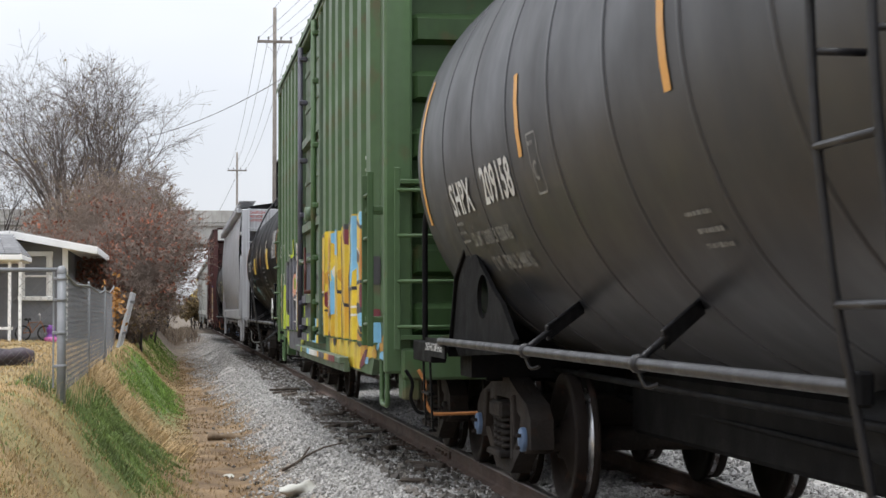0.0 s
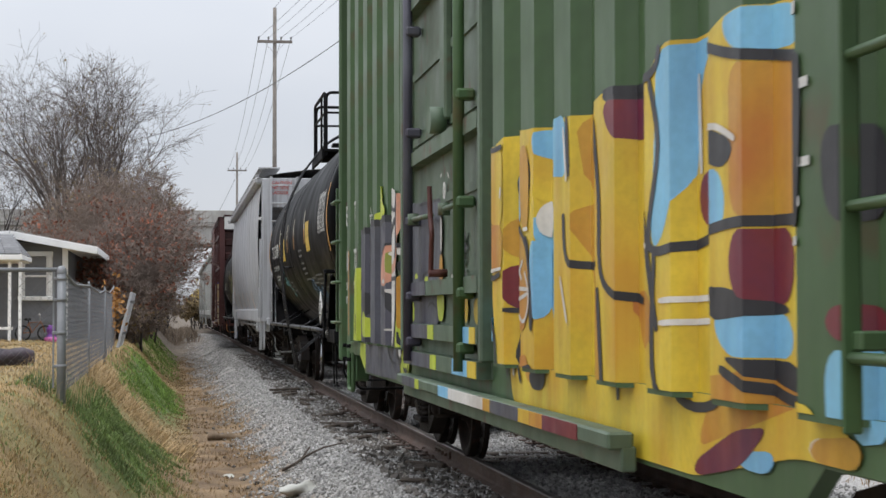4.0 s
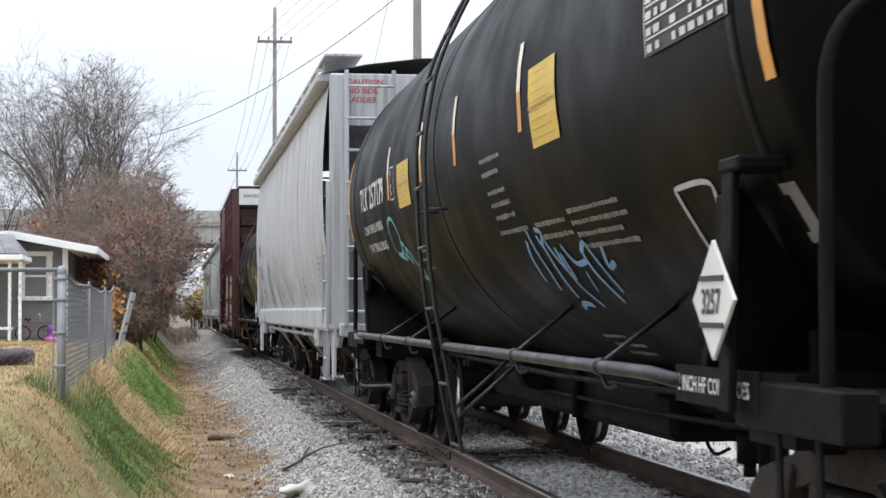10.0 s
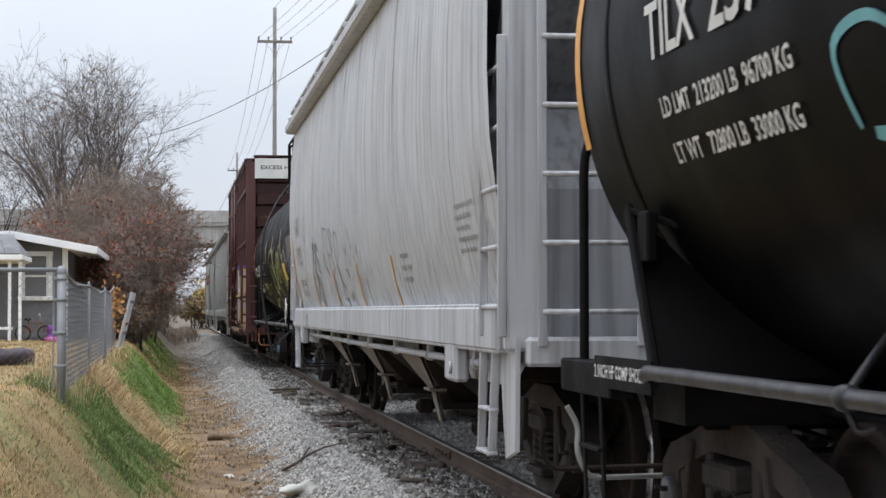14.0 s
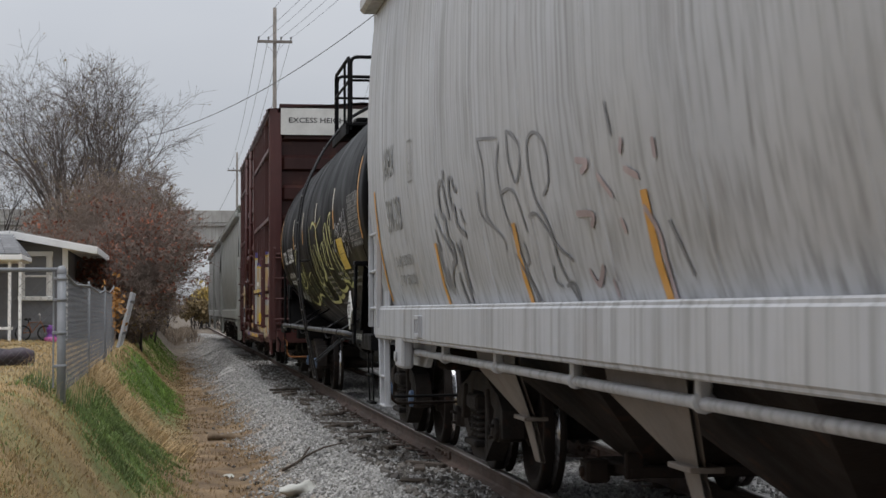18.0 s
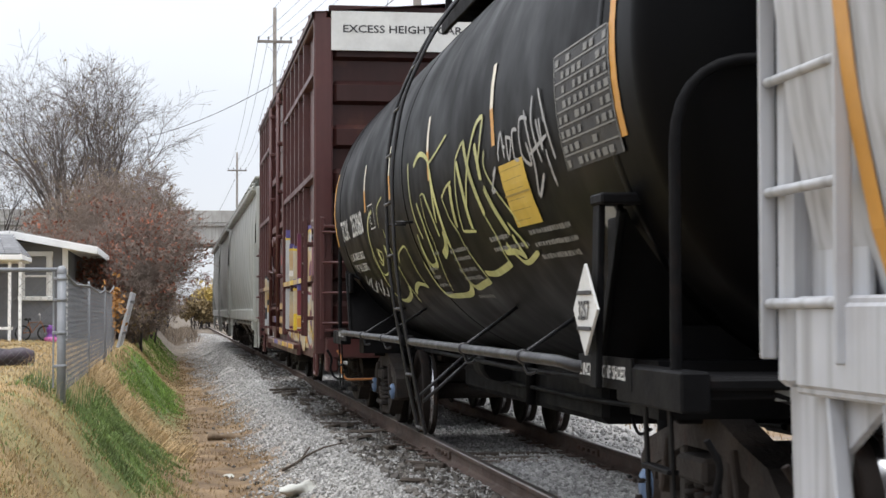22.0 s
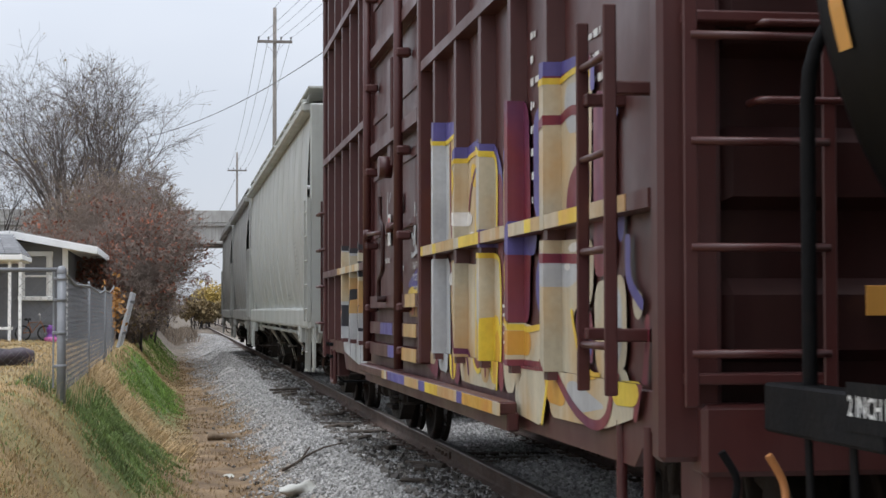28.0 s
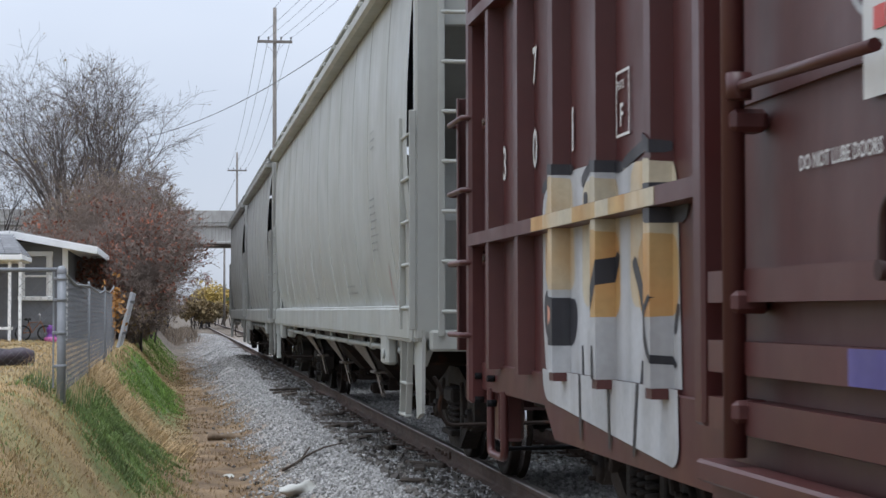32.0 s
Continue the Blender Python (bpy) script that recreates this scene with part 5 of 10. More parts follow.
class Side:
    """The near side of a car, on which paint lies: maps (y, z) to a place just outside the metal. The car's far end is at +y."""

    def __init__(self, shape, cuts=(), level=None):
        self.shape, self.cuts, self.level = shape, sorted(cuts), level

    def at(self, y, z, off):
        return self.shape(y, z, off)

    def poly(self, m, pts, off=.006, slot=0):
        """A polygon, cut where the side folds."""
        if self.level is not None and min(p[1] for p in pts) < self.level < max(p[1] for p in pts):
            flip = [(z, y) for y, z in pts]
            for sign in (1, -1):
                half_ = [(y, z) for z, y in clip(flip, self.level, sign)]
                if len(half_) > 2:
                    self.poly(m, [(y, z + 1e-6 * sign) for y, z in half_], off, slot)
            return
        edges = [-99.0, *self.cuts, 99.0]
        for a, b in zip(edges, edges[1:]):
            q = clip(clip(pts, a, 1), b, -1)
            if len(q) > 2:
                area = sum(p[0] * r[1] - r[0] * p[1] for p, r in zip(q, q[1:] + q[:1]))
                if abs(area) < 1e-6:
                    continue
                q = q[::-1] if area > 0 else q
                e = 1e-5
                m.add([self.at(min(max(y, a + e), b - e), z, off) for y, z in q], [tuple(range(len(q)))], False, slot)

    def stroke(self, m, pts, w, off=.006, slot=0, n=6, wide=1.0):
        """A painted line of width w along a smooth curve through pts."""
        c = curve(pts, n)
        rows = []
        for i, p in enumerate(c):
            a, b = c[max(i - 1, 0)], c[min(i + 1, len(c) - 1)]
            d = (b - a).normalized() if (b - a).length > 1e-9 else Vector((1, 0))
            k = w / 2 * (0.65 if i in (0, len(c) - 1) else 1)
            rows.append((p + Vector((-d.y * wide, d.x)) * k, p - Vector((-d.y * wide, d.x)) * k))
        for r, s in zip(rows, rows[1:]):
            self.poly(m, [tuple(r[0]), tuple(r[1]), tuple(s[1]), tuple(s[0])], off, slot)

    def bar(self, m, y, z, w, h, off=.006, slot=0):
        k = max(1, int(h / .12))
        for i in range(k):
            z0, z1 = z - h / 2 + h * i / k, z - h / 2 + h * (i + 1) / k
            self.poly(m, [(y - w / 2, z0), (y + w / 2, z0), (y + w / 2, z1), (y - w / 2, z1)], off, slot)

    def word(self, m, body, y, z, size, squeeze=1.0, off=.012, lean=0.0, slot=0):
        """A word that reads from the far end to the near end; y, z: where it starts."""
        pts, faces = text_mesh(body, size, squeeze)
        q = [(y - u, z + v) for u, v in pts]
        for f in faces:
            self.poly(m, [q[i] for i in f], off, slot)

    def lines(self, m, y, z, w, rows, h, gap, seed=0, off=.008, slot=0):
        """Rows of small writing too fine to read, as broken bars."""
        rg = random.Random(seed)
        for i in range(rows):
            u = 0.0
            end = w * rg.uniform(.7, 1)
            while u < end:
                k = rg.uniform(.3, 1.3) * h * 1.3
                self.bar(m, y - u - k / 2, z - i * gap + rg.uniform(-.04, .04) * h, k, h * rg.uniform(.5, .75), off, slot)
                u += k + h * rg.uniform(.25, .7)


def soft(pts, k=.3):
    """The outline with its corners sprayed round."""
    for reach in (.06, .025):
        out = []
        for a, b in zip(pts, pts[1:] + pts[:1]):
            g = min(k, reach / max(1e-6, math.hypot(b[0] - a[0], b[1] - a[1])))
            out += [(a[0] + (b[0] - a[0]) * f, a[1] + (b[1] - a[1]) * f) for f in (g, 1 - g)]
        pts = out
    return pts


def clip(pts, y, sign):
    out = []
    for a, b in zip(pts, pts[1:] + pts[:1]):
        da, db = (a[0] - y) * sign, (b[0] - y) * sign
        if da >= 0:
            out.append(a)
        if (da < 0) != (db < 0):
            t = da / (da - db)
            out.append((a[0] + (b[0] - a[0]) * t, a[1] + (b[1] - a[1]) * t))
    return out


def curve(pts, n=6):
    p = [Vector(q) for q in pts]
    if len(p) == 2:
        return [p[0].lerp(p[1], i / n) for i in range(n + 1)]
    out = []
    for i in range(len(p) - 1):
        a, b, c, d = p[max(i - 1, 0)], p[i], p[i + 1], p[min(i + 2, len(p) - 1)]
        for k in range(n):
            t = k / n
            out.append(0.5 * ((2 * b) + (c - a) * t + (2 * a - 5 * b + 4 * c - d) * t * t + (3 * b - a - 3 * c + d) * t ** 3))
    return out + [p[-1]]


# ---- tank car ----
TANK_R, TANK_Z = 1.6, 2.52


def tank_side(y, z, off):
    s = max(-1, min(1, (z - TANK_Z) / TANK_R))
    c = math.sqrt(1 - s * s)
    return (-(TANK_R + off) * c, y, TANK_Z + (TANK_R + off) * s)


def pierced(poly, c, ry, rz, x0, x1):
    """A plate in the y, z plane with an oval hole round c."""
    n = 40
    outer, inner = [], []
    for i in range(n):
        a = 2 * math.pi * (i + .5) / n
        dy, dz = math.cos(a), math.sin(a)
        best = 9.0
        for p, q in zip(poly, poly[1:] + poly[:1]):
            ey, ez = q[0] - p[0], q[1] - p[1]
            den = dy * ez - dz * ey
            if abs(den) < 1e-9:
                continue
            t = ((p[0] - c[0]) * ez - (p[1] - c[1]) * ey) / den
            u = ((p[0] - c[0]) * dz - (p[1] - c[1]) * dy) / den
            if t > 0 and -1e-6 <= u <= 1 + 1e-6:
                best = min(best, t)
        outer.append((c[0] + dy * best, c[1] + dz * best))
        k = min(best * .9, 1 / math.hypot(dy / ry, dz / rz))
        inner.append((c[0] + dy * k, c[1] + dz * k))
    m = M()
    vs = [(x, y, z) for x in (x0, x1) for ring in (outer, inner) for y, z in ring]
    fs = []
    for i in range(n):
        j = (i + 1) % n
        fs += [(i, n + i, n + j, j), (2 * n + i, 2 * n + j, 3 * n + j, 3 * n + i), (i, j, 2 * n + j, 2 * n + i), (n + i, 3 * n + i, 3 * n + j, n + j)]
    return m.add(vs, fs)


def tank_car(name, y0, half, shell, truck_y, label, seams=(), cap="plain", rod=None, bands=(), lad=0.0):
    car = empty(name, label, "tank car", "cars of the freight train", pose(TX, y0, 0))
    hl = half - .42
    prof = [(0.001, -hl - .44)] + [(TANK_R * math.sin(a), -hl - .44 * math.cos(a)) for a in (math.pi / 2 * i / 12 for i in range(1, 12))]
    prof += [(TANK_R, -hl + (2 * hl) * i / 12) for i in range(13)]
    prof += [(r, -h) for r, h in prof[:12]][::-1]
    sh = part("tank_shell", M().lathe([(r, h) for r, h in prof[::-1]], 96, "y", (0, 0, TANK_Z)), shell, car)
    for y in seams:
        part("seam_band", M().lathe([(TANK_R, y + .03), (TANK_R + .006, y + .022), (TANK_R + .006, y - .022), (TANK_R, y - .03)], 96, "y", (0, 0, TANK_Z)), shell, sh)
    for y in bands:
        part("jacket_strap", M().lathe([(TANK_R, y + .05), (TANK_R + .004, y + .045), (TANK_R + .004, y - .045), (TANK_R, y - .05)], 96, "y", (0, 0, TANK_Z)), shell, sh)
    # end platforms, saddles, stub sills
    for s in (-1, 1):
        ye = s * (half + .12)
        pl = part("end_platform", M().box((0, ye - s * .32, 1.06), (3.12, .72, .05), .012).box((-1.50, ye - s * .45, 1.03), (.12, 1.0, .16), .01).box((1.50, ye - s * .45, 1.03), (.12, 1.0, .16), .01).box((0, ye - s * .02, 1.045), (2.9, .05, .09), .01), M_BLACK_STEEL, car)
        for x in (-.62, .62):
            part("deck_gusset", M().prism([(ye - s * .04, 1.03), (ye - s * .60, 1.03), (ye - s * .60, .62), (ye - s * .48, .62)], x - .012, x + .012), M_BLACK_STEEL, car)
            part("deck_brace", M().beam((x * 1.9, ye - s * .06, 1.02), (x * .36, ye - s * .10, .70), .16, .02), M_BLACK_STEEL, car)
        for x in (-1.0, -.35, .35, 1.0):
            part("stencil_plate", M().box((x * 1.02, ye - s * .01 + s * .02, 1.02), (.30, .006, .055), .001), M_GREYINK, pl)
        part("stub_sill", M().box((0, ye - s * 1.5, .84), (.40, 3.0, .34), .02), M_BLACK_STEEL, car)
        if not seams:
            # a plate across the car that carries the shell
            zb_, rows = 1.06, []
            for k in range(13):
                x = -1.5 + k * .25
                zt = TANK_Z - math.sqrt(max(0.0, TANK_R ** 2 - x * x)) if abs(x) < 1.42 else 1.80
                rows.append([(x, s * (half - 1.40 + .02 * e), zb_) for e in (0, 1)] + [(x, s * (half - 1.40 + .45 * (zt - zb_) / .75 + .02 * e), max(zt, zb_ + .03)) for e in (1, 0)])
            part("saddle_plate", M().loft([r + r[:1] for r in rows], False), M_SADDLE, car)
            for sx in (-1, 1):
                part("saddle_flange", M().beam((sx * 1.5, s * (half - 1.40), 1.04), (sx * 1.5, s * (half - .95), 1.80), .03, .07).beam((sx * 1.5, s * (half - .95), 1.79), (sx * 1.36, s * (half - 1.3), 1.70), .04, .03).box((sx * 1.47, s * (half - 1.16), 1.66), (.05, .16, .22), .01), M_SADDLE, car)
        for sx in (-1, 1):
            if seams:
                poly = [(ye - s * a, z) for a, z in ((.90, 1.0), (1.22, 1.60), (1.76, 1.82), (1.90, 1.82), (2.18, 1.66), (2.78, 1.44), (3.30, 1.30), (3.50, 1.08))]
                part("saddle_plate", pierced(poly, (ye - s * 2.28, 1.44), .22, .15, sx * 1.38 - .015, sx * 1.38 + .015), M_SADDLE, car)
                part("saddle_flange", M().beam((sx * 1.37, ye - s * .88, 1.0), (sx * 1.37, ye - s * 1.22, 1.62), .10, .03).beam((sx * 1.37, ye - s * 1.22, 1.60), (sx * 1.37, ye - s * 1.78, 1.85), .10, .03), M_SADDLE, car)
            sh_ = part("shoe_stencil", M().prism([(ye - s * .68, 1.0), (ye - s * 1.66, 1.0), (ye - s * 1.66, 1.14), (ye - s * .68, 1.14)], sx * 1.555 - .008, sx * 1.555 + .008), M_BLACK_STEEL, pl)
            if sx < 0:
                tp_, tf_ = text_mesh("2 INCH HF COMP SHOES", .082, .94)
                y_r = max(ye - s * .70, ye - s * 1.62)
                part("shoe_lettering", M().add([(-1.567, y_r - u, 1.045 + v) for u, v in tp_], [f[::-1] for f in tf_]), M_WHITE, sh_)
        yb = s * truck_y
        part("bolster", M().prism([(yb - .25, .86), (yb + .25, .86), (yb + .25, 1.12), (yb - .25, 1.12)], -1.35, 1.35).box((0, yb, 1.05), (2.4, .06, .45), .01), M_BLACK_STEEL, car)
        # the end handrail: an inverted U
        pts = [(-1.50, ye - s * .22, 1.0), (-1.50, ye - s * .22, 2.36), (1.50, ye - s * .22, 2.36), (1.50, ye - s * .22, 1.0)]
        part("end_handrail", M().tube(fillet(pts, .36, 7), .024, 10), M_BLACK_STEEL, car)
        for sx in (-1, 1):
            st = part("sill_step", M().beam((sx * 1.52, ye - s * .25, 1.0), (sx * 1.50, ye - s * .25, .42), .05, .014).beam((sx * 1.52, ye - s * .62, 1.0), (sx * 1.50, ye - s * .62, .42), .05, .014).box((sx * 1.50, ye - s * .435, .42), (.06, .40, .02), .004).box((sx * 1.51, ye - s * .435, .70), (.05, .40, .02), .004), M_BLACK_STEEL, car)
        coupler(car, ye, s, .1)
        uncoupling_lever(car, ye, s, rod if s > 0 else None)
        truck(car, yb, cap)
    # hand brake gear and valve box on the far end
    bk = part("brake_gear", M().box((-.85, half - .12, 1.30), (.34, .22, .42), .03).cyl((-.85, half - .02, 1.38), (-.85, half + .12, 1.38), .07, 12).cyl((-.75, half - .14, 1.5), (-.75, half - .14, 1.78), .05, 10).lathe([(.16, -.012), (.175, 0), (.16, .012)], 24, "y", (-.85, half + .14, 1.38)), M_BLACK_STEEL, car)
    # side handrail in two lengths with struts to the shell, ladder between them
    hz = 1.13 if seams else 1.10
    struts = ((4.61, 5.5), (2.28, 3.1), (-2.3, -1.5), (-4.6, -3.9)) if seams else ((3.45, 4.2), (1.70, 2.6), (-2.75, -1.9), (-4.73, -4.15))
    for sx in (-1, 1):
        for sy, yl in ((1, lad + .22), (-1, lad - .22)):
            far_ = sy * (half - 1.5)
            hr = part("side_handrail", M().tube([(sx * 1.40, far_ + sy * .04, hz - .02), (sx * 1.58, far_, hz - .02), (sx * 1.62, far_ - sy * .2, hz), (sx * 1.62, (far_ + yl) / 2, hz), (sx * 1.62, yl, hz)], .026 if seams else .030, 12), M_RAIL_PAINT, car)
            part("rail_bracket", M().box((sx * 1.62, yl, hz), (.05, .07, .10), .01), M_BLACK_STEEL, hr)
            for ya, yb_ in struts:
                if ya * sy > 0:
                    p_, q_ = Vector((sx * 1.62, ya, hz + .01)), Vector((sx * 1.10, yb_, 1.37))
                    st_ = M().beam(p_.lerp(q_, .35), q_, .02, .09).cyl(p_, p_.lerp(q_, .4), .016, 8) if seams else M().cyl(p_, q_, .013, 8)
                    st_.lathe([(.026, -.03), (.040, -.025), (.040, .025), (.026, .03)], 12, "y", (sx * 1.62, ya, hz)).tube(fillet([(sx * 1.62, ya, hz - .03), (sx * 1.60, ya - .03, hz - .10), (sx * 1.56, ya - .07, hz - .08)], .03), .010, 6)
                    part("strut", st_, M_RAIL_PAINT, hr)
        # ladder up the middle: bent round the shell, tucked in below the rail
        ld_pts = [(sx * 1.50, .36), (sx * 1.58, .75), (sx * 1.635, 1.06), (sx * 1.70, 1.40), (sx * 1.75, 1.85), (sx * 1.77, 2.5), (sx * 1.68, 3.05), (sx * 1.42, 3.6), (sx * 1.05, 4.08), (sx * .7, 4.27)]
        ld = M()
        for dy in (-.215, .215):
            ld.tube(fillet([(x, lad + dy, z) for x, z in ld_pts], .2), .015, 8)
        lo = part("side_ladder", ld, M_RAIL_PAINT, car)
        rung = M().cyl((0, -.215, 0), (0, .215, 0), .013, 8).mesh("rung", M_RAIL_PAINT)
        for (x, z) in ((1.51, .40), (1.595, .83), (1.69, 1.36), (1.745, 1.79), (1.77, 2.21), (1.755, 2.60), (1.69, 2.98), (1.55, 3.33), (1.38, 3.66), (1.11, 4.0)):
            part("rung", rung, None, lo).matrix_basis = pose(sx * x, lad, z)
        for dy in (-.215, .215):
            part("ladder_brace", M().cyl((sx * 1.52, lad + dy, .62), (sx * 1.06, lad + dy, 1.02), .014, 6), M_RAIL_PAINT, lo)
            part("ladder_bracket", M().cyl((sx * 1.60, lad + dy, 2.05), (sx * 1.75, lad + dy, 2.05), .012, 6), M_RAIL_PAINT, lo)
    # top platform with railings and the fittings housing
    tp = part("top_platform", M().box((-.98, 0, 3.88), (.40, 2.1, .05), .01), M_BLACK_STEEL, car)
    for c_, z_ in (((.98, 0, 3.88), (.40, 2.1, .05)), ((0, -1.0, 4.15), (1.7, .35, .05)), ((0, 1.0, 4.15), (1.7, .35, .05)), ((-1.17, 0, 3.82), (.04, 2.1, .16)), ((1.17, 0, 3.82), (.04, 2.1, .16))):
        part("platform_board", M().box(c_, z_, .008), M_BLACK_STEEL, tp)
    part("fittings_housing", M().cyl((0, 0, 4.05), (0, 0, 4.62), .42, 28).cyl((0, 0, 4.62), (0, 0, 4.67), .46, 28), shell, tp)
    for sx in (-1, 1):
        part("railing", M().tube(fillet([(sx * 1.14, -1.0, 3.8), (sx * 1.14, -1.0, 4.80), (sx * 1.14, 1.0, 4.80), (sx * 1.14, 1.0, 3.8)], .1), .024, 8).tube([(sx * 1.14, -1.0, 4.48), (sx * 1.14, 1.0, 4.48)], .018, 8).tube([(sx * 1.14, -.35, 3.8), (sx * 1.14, -.35, 4.80)], .018, 8), M_BLACK_STEEL, tp)
    for s in (-1, 1):
        part("railing", M().tube(fillet([(-1.12, s * 1.02, 3.8), (-1.12, s * 1.02, 4.80), (1.12, s * 1.02, 4.80), (1.12, s * 1.02, 3.8)], .1), .024, 8).tube([(-1.12, s * 1.02, 4.48), (1.12, s * 1.02, 4.48)], .018, 8), M_BLACK_STEEL, tp)
    # under the belly
    if seams:
        part("center_sill", M().box((0, 0, .74), (.9, 2 * truck_y - 2.7, .42), .03), M_SADDLE, car)
    else:
        part("belly_skid", M().box((0, 1.3, .74), (.9, 2 * truck_y - 6.3, .42), .05).box((0, -2.6, .84), (.7, 2 * truck_y - 7.6, .22), .04), M_SADDLE, car)
    part("bottom_outlet", M().cyl((0, 0, .98), (0, 0, .66), .14, 16).cyl((0, 0, .66), (0, 0, .50), .09, 14).box((0, 0, .86), (.40, .40, .06), .01), M_BLACK_STEEL, car)
    part("valve_body", M().box((-.1, -2.2, .74), (.34, .30, .20), .03).cyl((-.1, -2.2, .66), (-.1, -2.2, .44), .08, 12).cyl((-.1, -2.2, .44), (-.1, -2.2, .36), .04, 10), M_BLACK_STEEL, car)
    part("cap_chain", M().tube(fillet([(-.22, -1.6, .80), (-.24, -1.75, .56), (-.24, -1.95, .46), (-.2, -2.12, .52)], .12), .012, 6), M_BLACK_STEEL, car)
    for yl_ in (-3.1, -3.3):
        part("steam_pipe", M().cyl((-.3, yl_, 1.0), (-.3, yl_, .46), .05, 12), M_BLACK_STEEL, car)
    part("air_reservoir", M().cyl((.35, -2.3, .82), (.35, -1.1, .82), .20, 18), M_BLACK_STEEL, car)
    part("air_reservoir", M().cyl((-.55, 1.7, .86), (-.55, 2.3, .86), .16, 16), M_BLACK_STEEL, car)
    part("brake_pipe", M().tube([(-.75, -half + 1, .92), (-.75, 0, .88), (-.75, half - 1, .92)], .022, 8).tube(fillet([(-.4, -truck_y + .8, .75), (-.5, -1.5, .70), (-.5, 1.5, .70), (-.4, truck_y - .8, .75)], .2), .018, 8), M_BLACK_STEEL, car)
    part("heating_coil_pipe", M().cyl((-.5, .6, 1.05), (-.5, .6, .55), .045, 10), M_BLACK_STEEL, car)
    part("heating_coil_pipe", M().cyl((.5, .8, 1.05), (.5, .8, .6), .045, 10), M_BLACK_STEEL, car)
    part("valve_box", M().box((-.45, -1.6, .90), (.2, .35, .18), .02), M_BLACK_STEEL, car)
    CARS.append((car, y0))
    return car


def decal(car, name, mats, paint, label=""):
    """Paint on a car: paint(m) fills the mesh."""
    m = M()
    paint(m)
    return part(name, m.weld(), mats, car, label)


M_TAPE_WHITE = material("bleached_reflective_tape", (0.72, 0.68, 0.56), 0.5, var=0.1, dirt=(0.5, 0.42, 0.25), dirt_amt=0.3, bump=0.0)


def tank_marks(car, y0, side, stripes, head_stripes, fade=1.0):
    """Vertical strips of reflective tape, and curved ones round the ends of the shell."""
    for y, z0, z1 in stripes:
        zm = z0 + (z1 - z0) * fade
        decal(car, "reflective_strip", M_ORANGE, lambda m: side.bar(m, y - y0, (z0 + zm) / 2, .10, zm - z0))
        if fade < 1:
            decal(car, "reflective_strip", M_TAPE_WHITE, lambda m: side.bar(m, y - y0, (zm + z1) / 2, .10, z1 - zm))
    for y, z0, z1 in head_stripes:
        decal(car, "reflective_strip", M_ORANGE, lambda m: side.bar(m, y - y0, (z0 + z1) / 2, .10, z1 - z0))


TANK = Side(tank_side)

# grey tank car that leads the view
YA = 4.65
tank_a = tank_car("tank_car", YA, 9.40, M_TANK_GREY, 8.22, "weathered dark grey tank car with white stencils", seams=[-7.6, -6.3, -5.1, -3.9, -2.7, -1.5, -.3, .75, 1.76, 2.95, 4.15, 5.3, 6.5, 7.7], cap="blue", rod=M_HANDLE, lad=-.28)
tank_marks(tank_a, YA, TANK, [(9.62, 2.2, 2.66), (6.65, 2.2, 2.7)], [(13.4, 2.0, 3.1)])
decal(tank_a, "car_number", M_WHITE, lambda m: TANK.word(m, "SHPX", 12.22 - YA, 2.01, .30, 1.12) or TANK.word(m, "209158", 10.95 - YA, 2.02, .32, 1.02))
decal(tank_a, "plate_mark", M_GREYINK, lambda m: (TANK.word(m, "C", 9.34 - YA, 2.05, .15), TANK.bar(m, 9.29 - YA, 2.30, .22, .012), TANK.bar(m, 9.29 - YA, 1.98, .22, .012), TANK.bar(m, 9.40 - YA, 2.14, .012, .32), TANK.bar(m, 9.18 - YA, 2.14, .012, .32), TANK.lines(m, 9.37 - YA, 2.25, .16, 1, .035, .1, 3)))
decal(tank_a, "weight_stencil", M_GREYINK, lambda m: (TANK.word(m, "LD LMT  210200 LB  95300 KG", 11.90 - YA, 1.79, .125, .84), TANK.word(m, "LT WT   75800 LB  34400 KG", 11.60 - YA, 1.62, .125, .84), TANK.lines(m, 7.0 - YA, 1.74, .45, 1, .03, .06, 7), TANK.lines(m, 6.95 - YA, 1.67, .4, 2, .03, .06, 8), TANK.lines(m, 12.3 - YA, 1.95, .3, 3, .03, .06, 17)))

# black tank car
YB = 40.2
tank_b = tank_car("tank_car", YB, 7.25, M_TANK_BLACK, 6.2, "black tank car with yellow notices and blue tags", bands=[-6.5, .5, 6.3], cap="grey", rod=M_GREYINK)
tank_marks(tank_b, YB, TANK, [(43.50, 2.33, 2.80), (41.40, 2.34, 2.80), (39.72, 2.33, 2.80), (37.42, 2.33, 2.82)], [(33.40, 2.10, 2.95), (47.02, 2.1, 2.95)], .45)
decal(tank_b, "car_number", M_WHITE, lambda m: TANK.word(m, "TILX", 45.80 - YB, 2.345, .31, 1.0) or TANK.word(m, "257179", 44.98 - YB, 2.34, .32, 1.22))
decal(tank_b, "weight_stencil", M_WHITE, lambda m: (TANK.word(m, "LD LMT  213200 LB  96700 KG", 45.72 - YB, 2.11, .11, 1.05), TANK.word(m, "LT WT   72800 LB  33000 KG", 45.70 - YB, 1.93, .11, 1.05)))
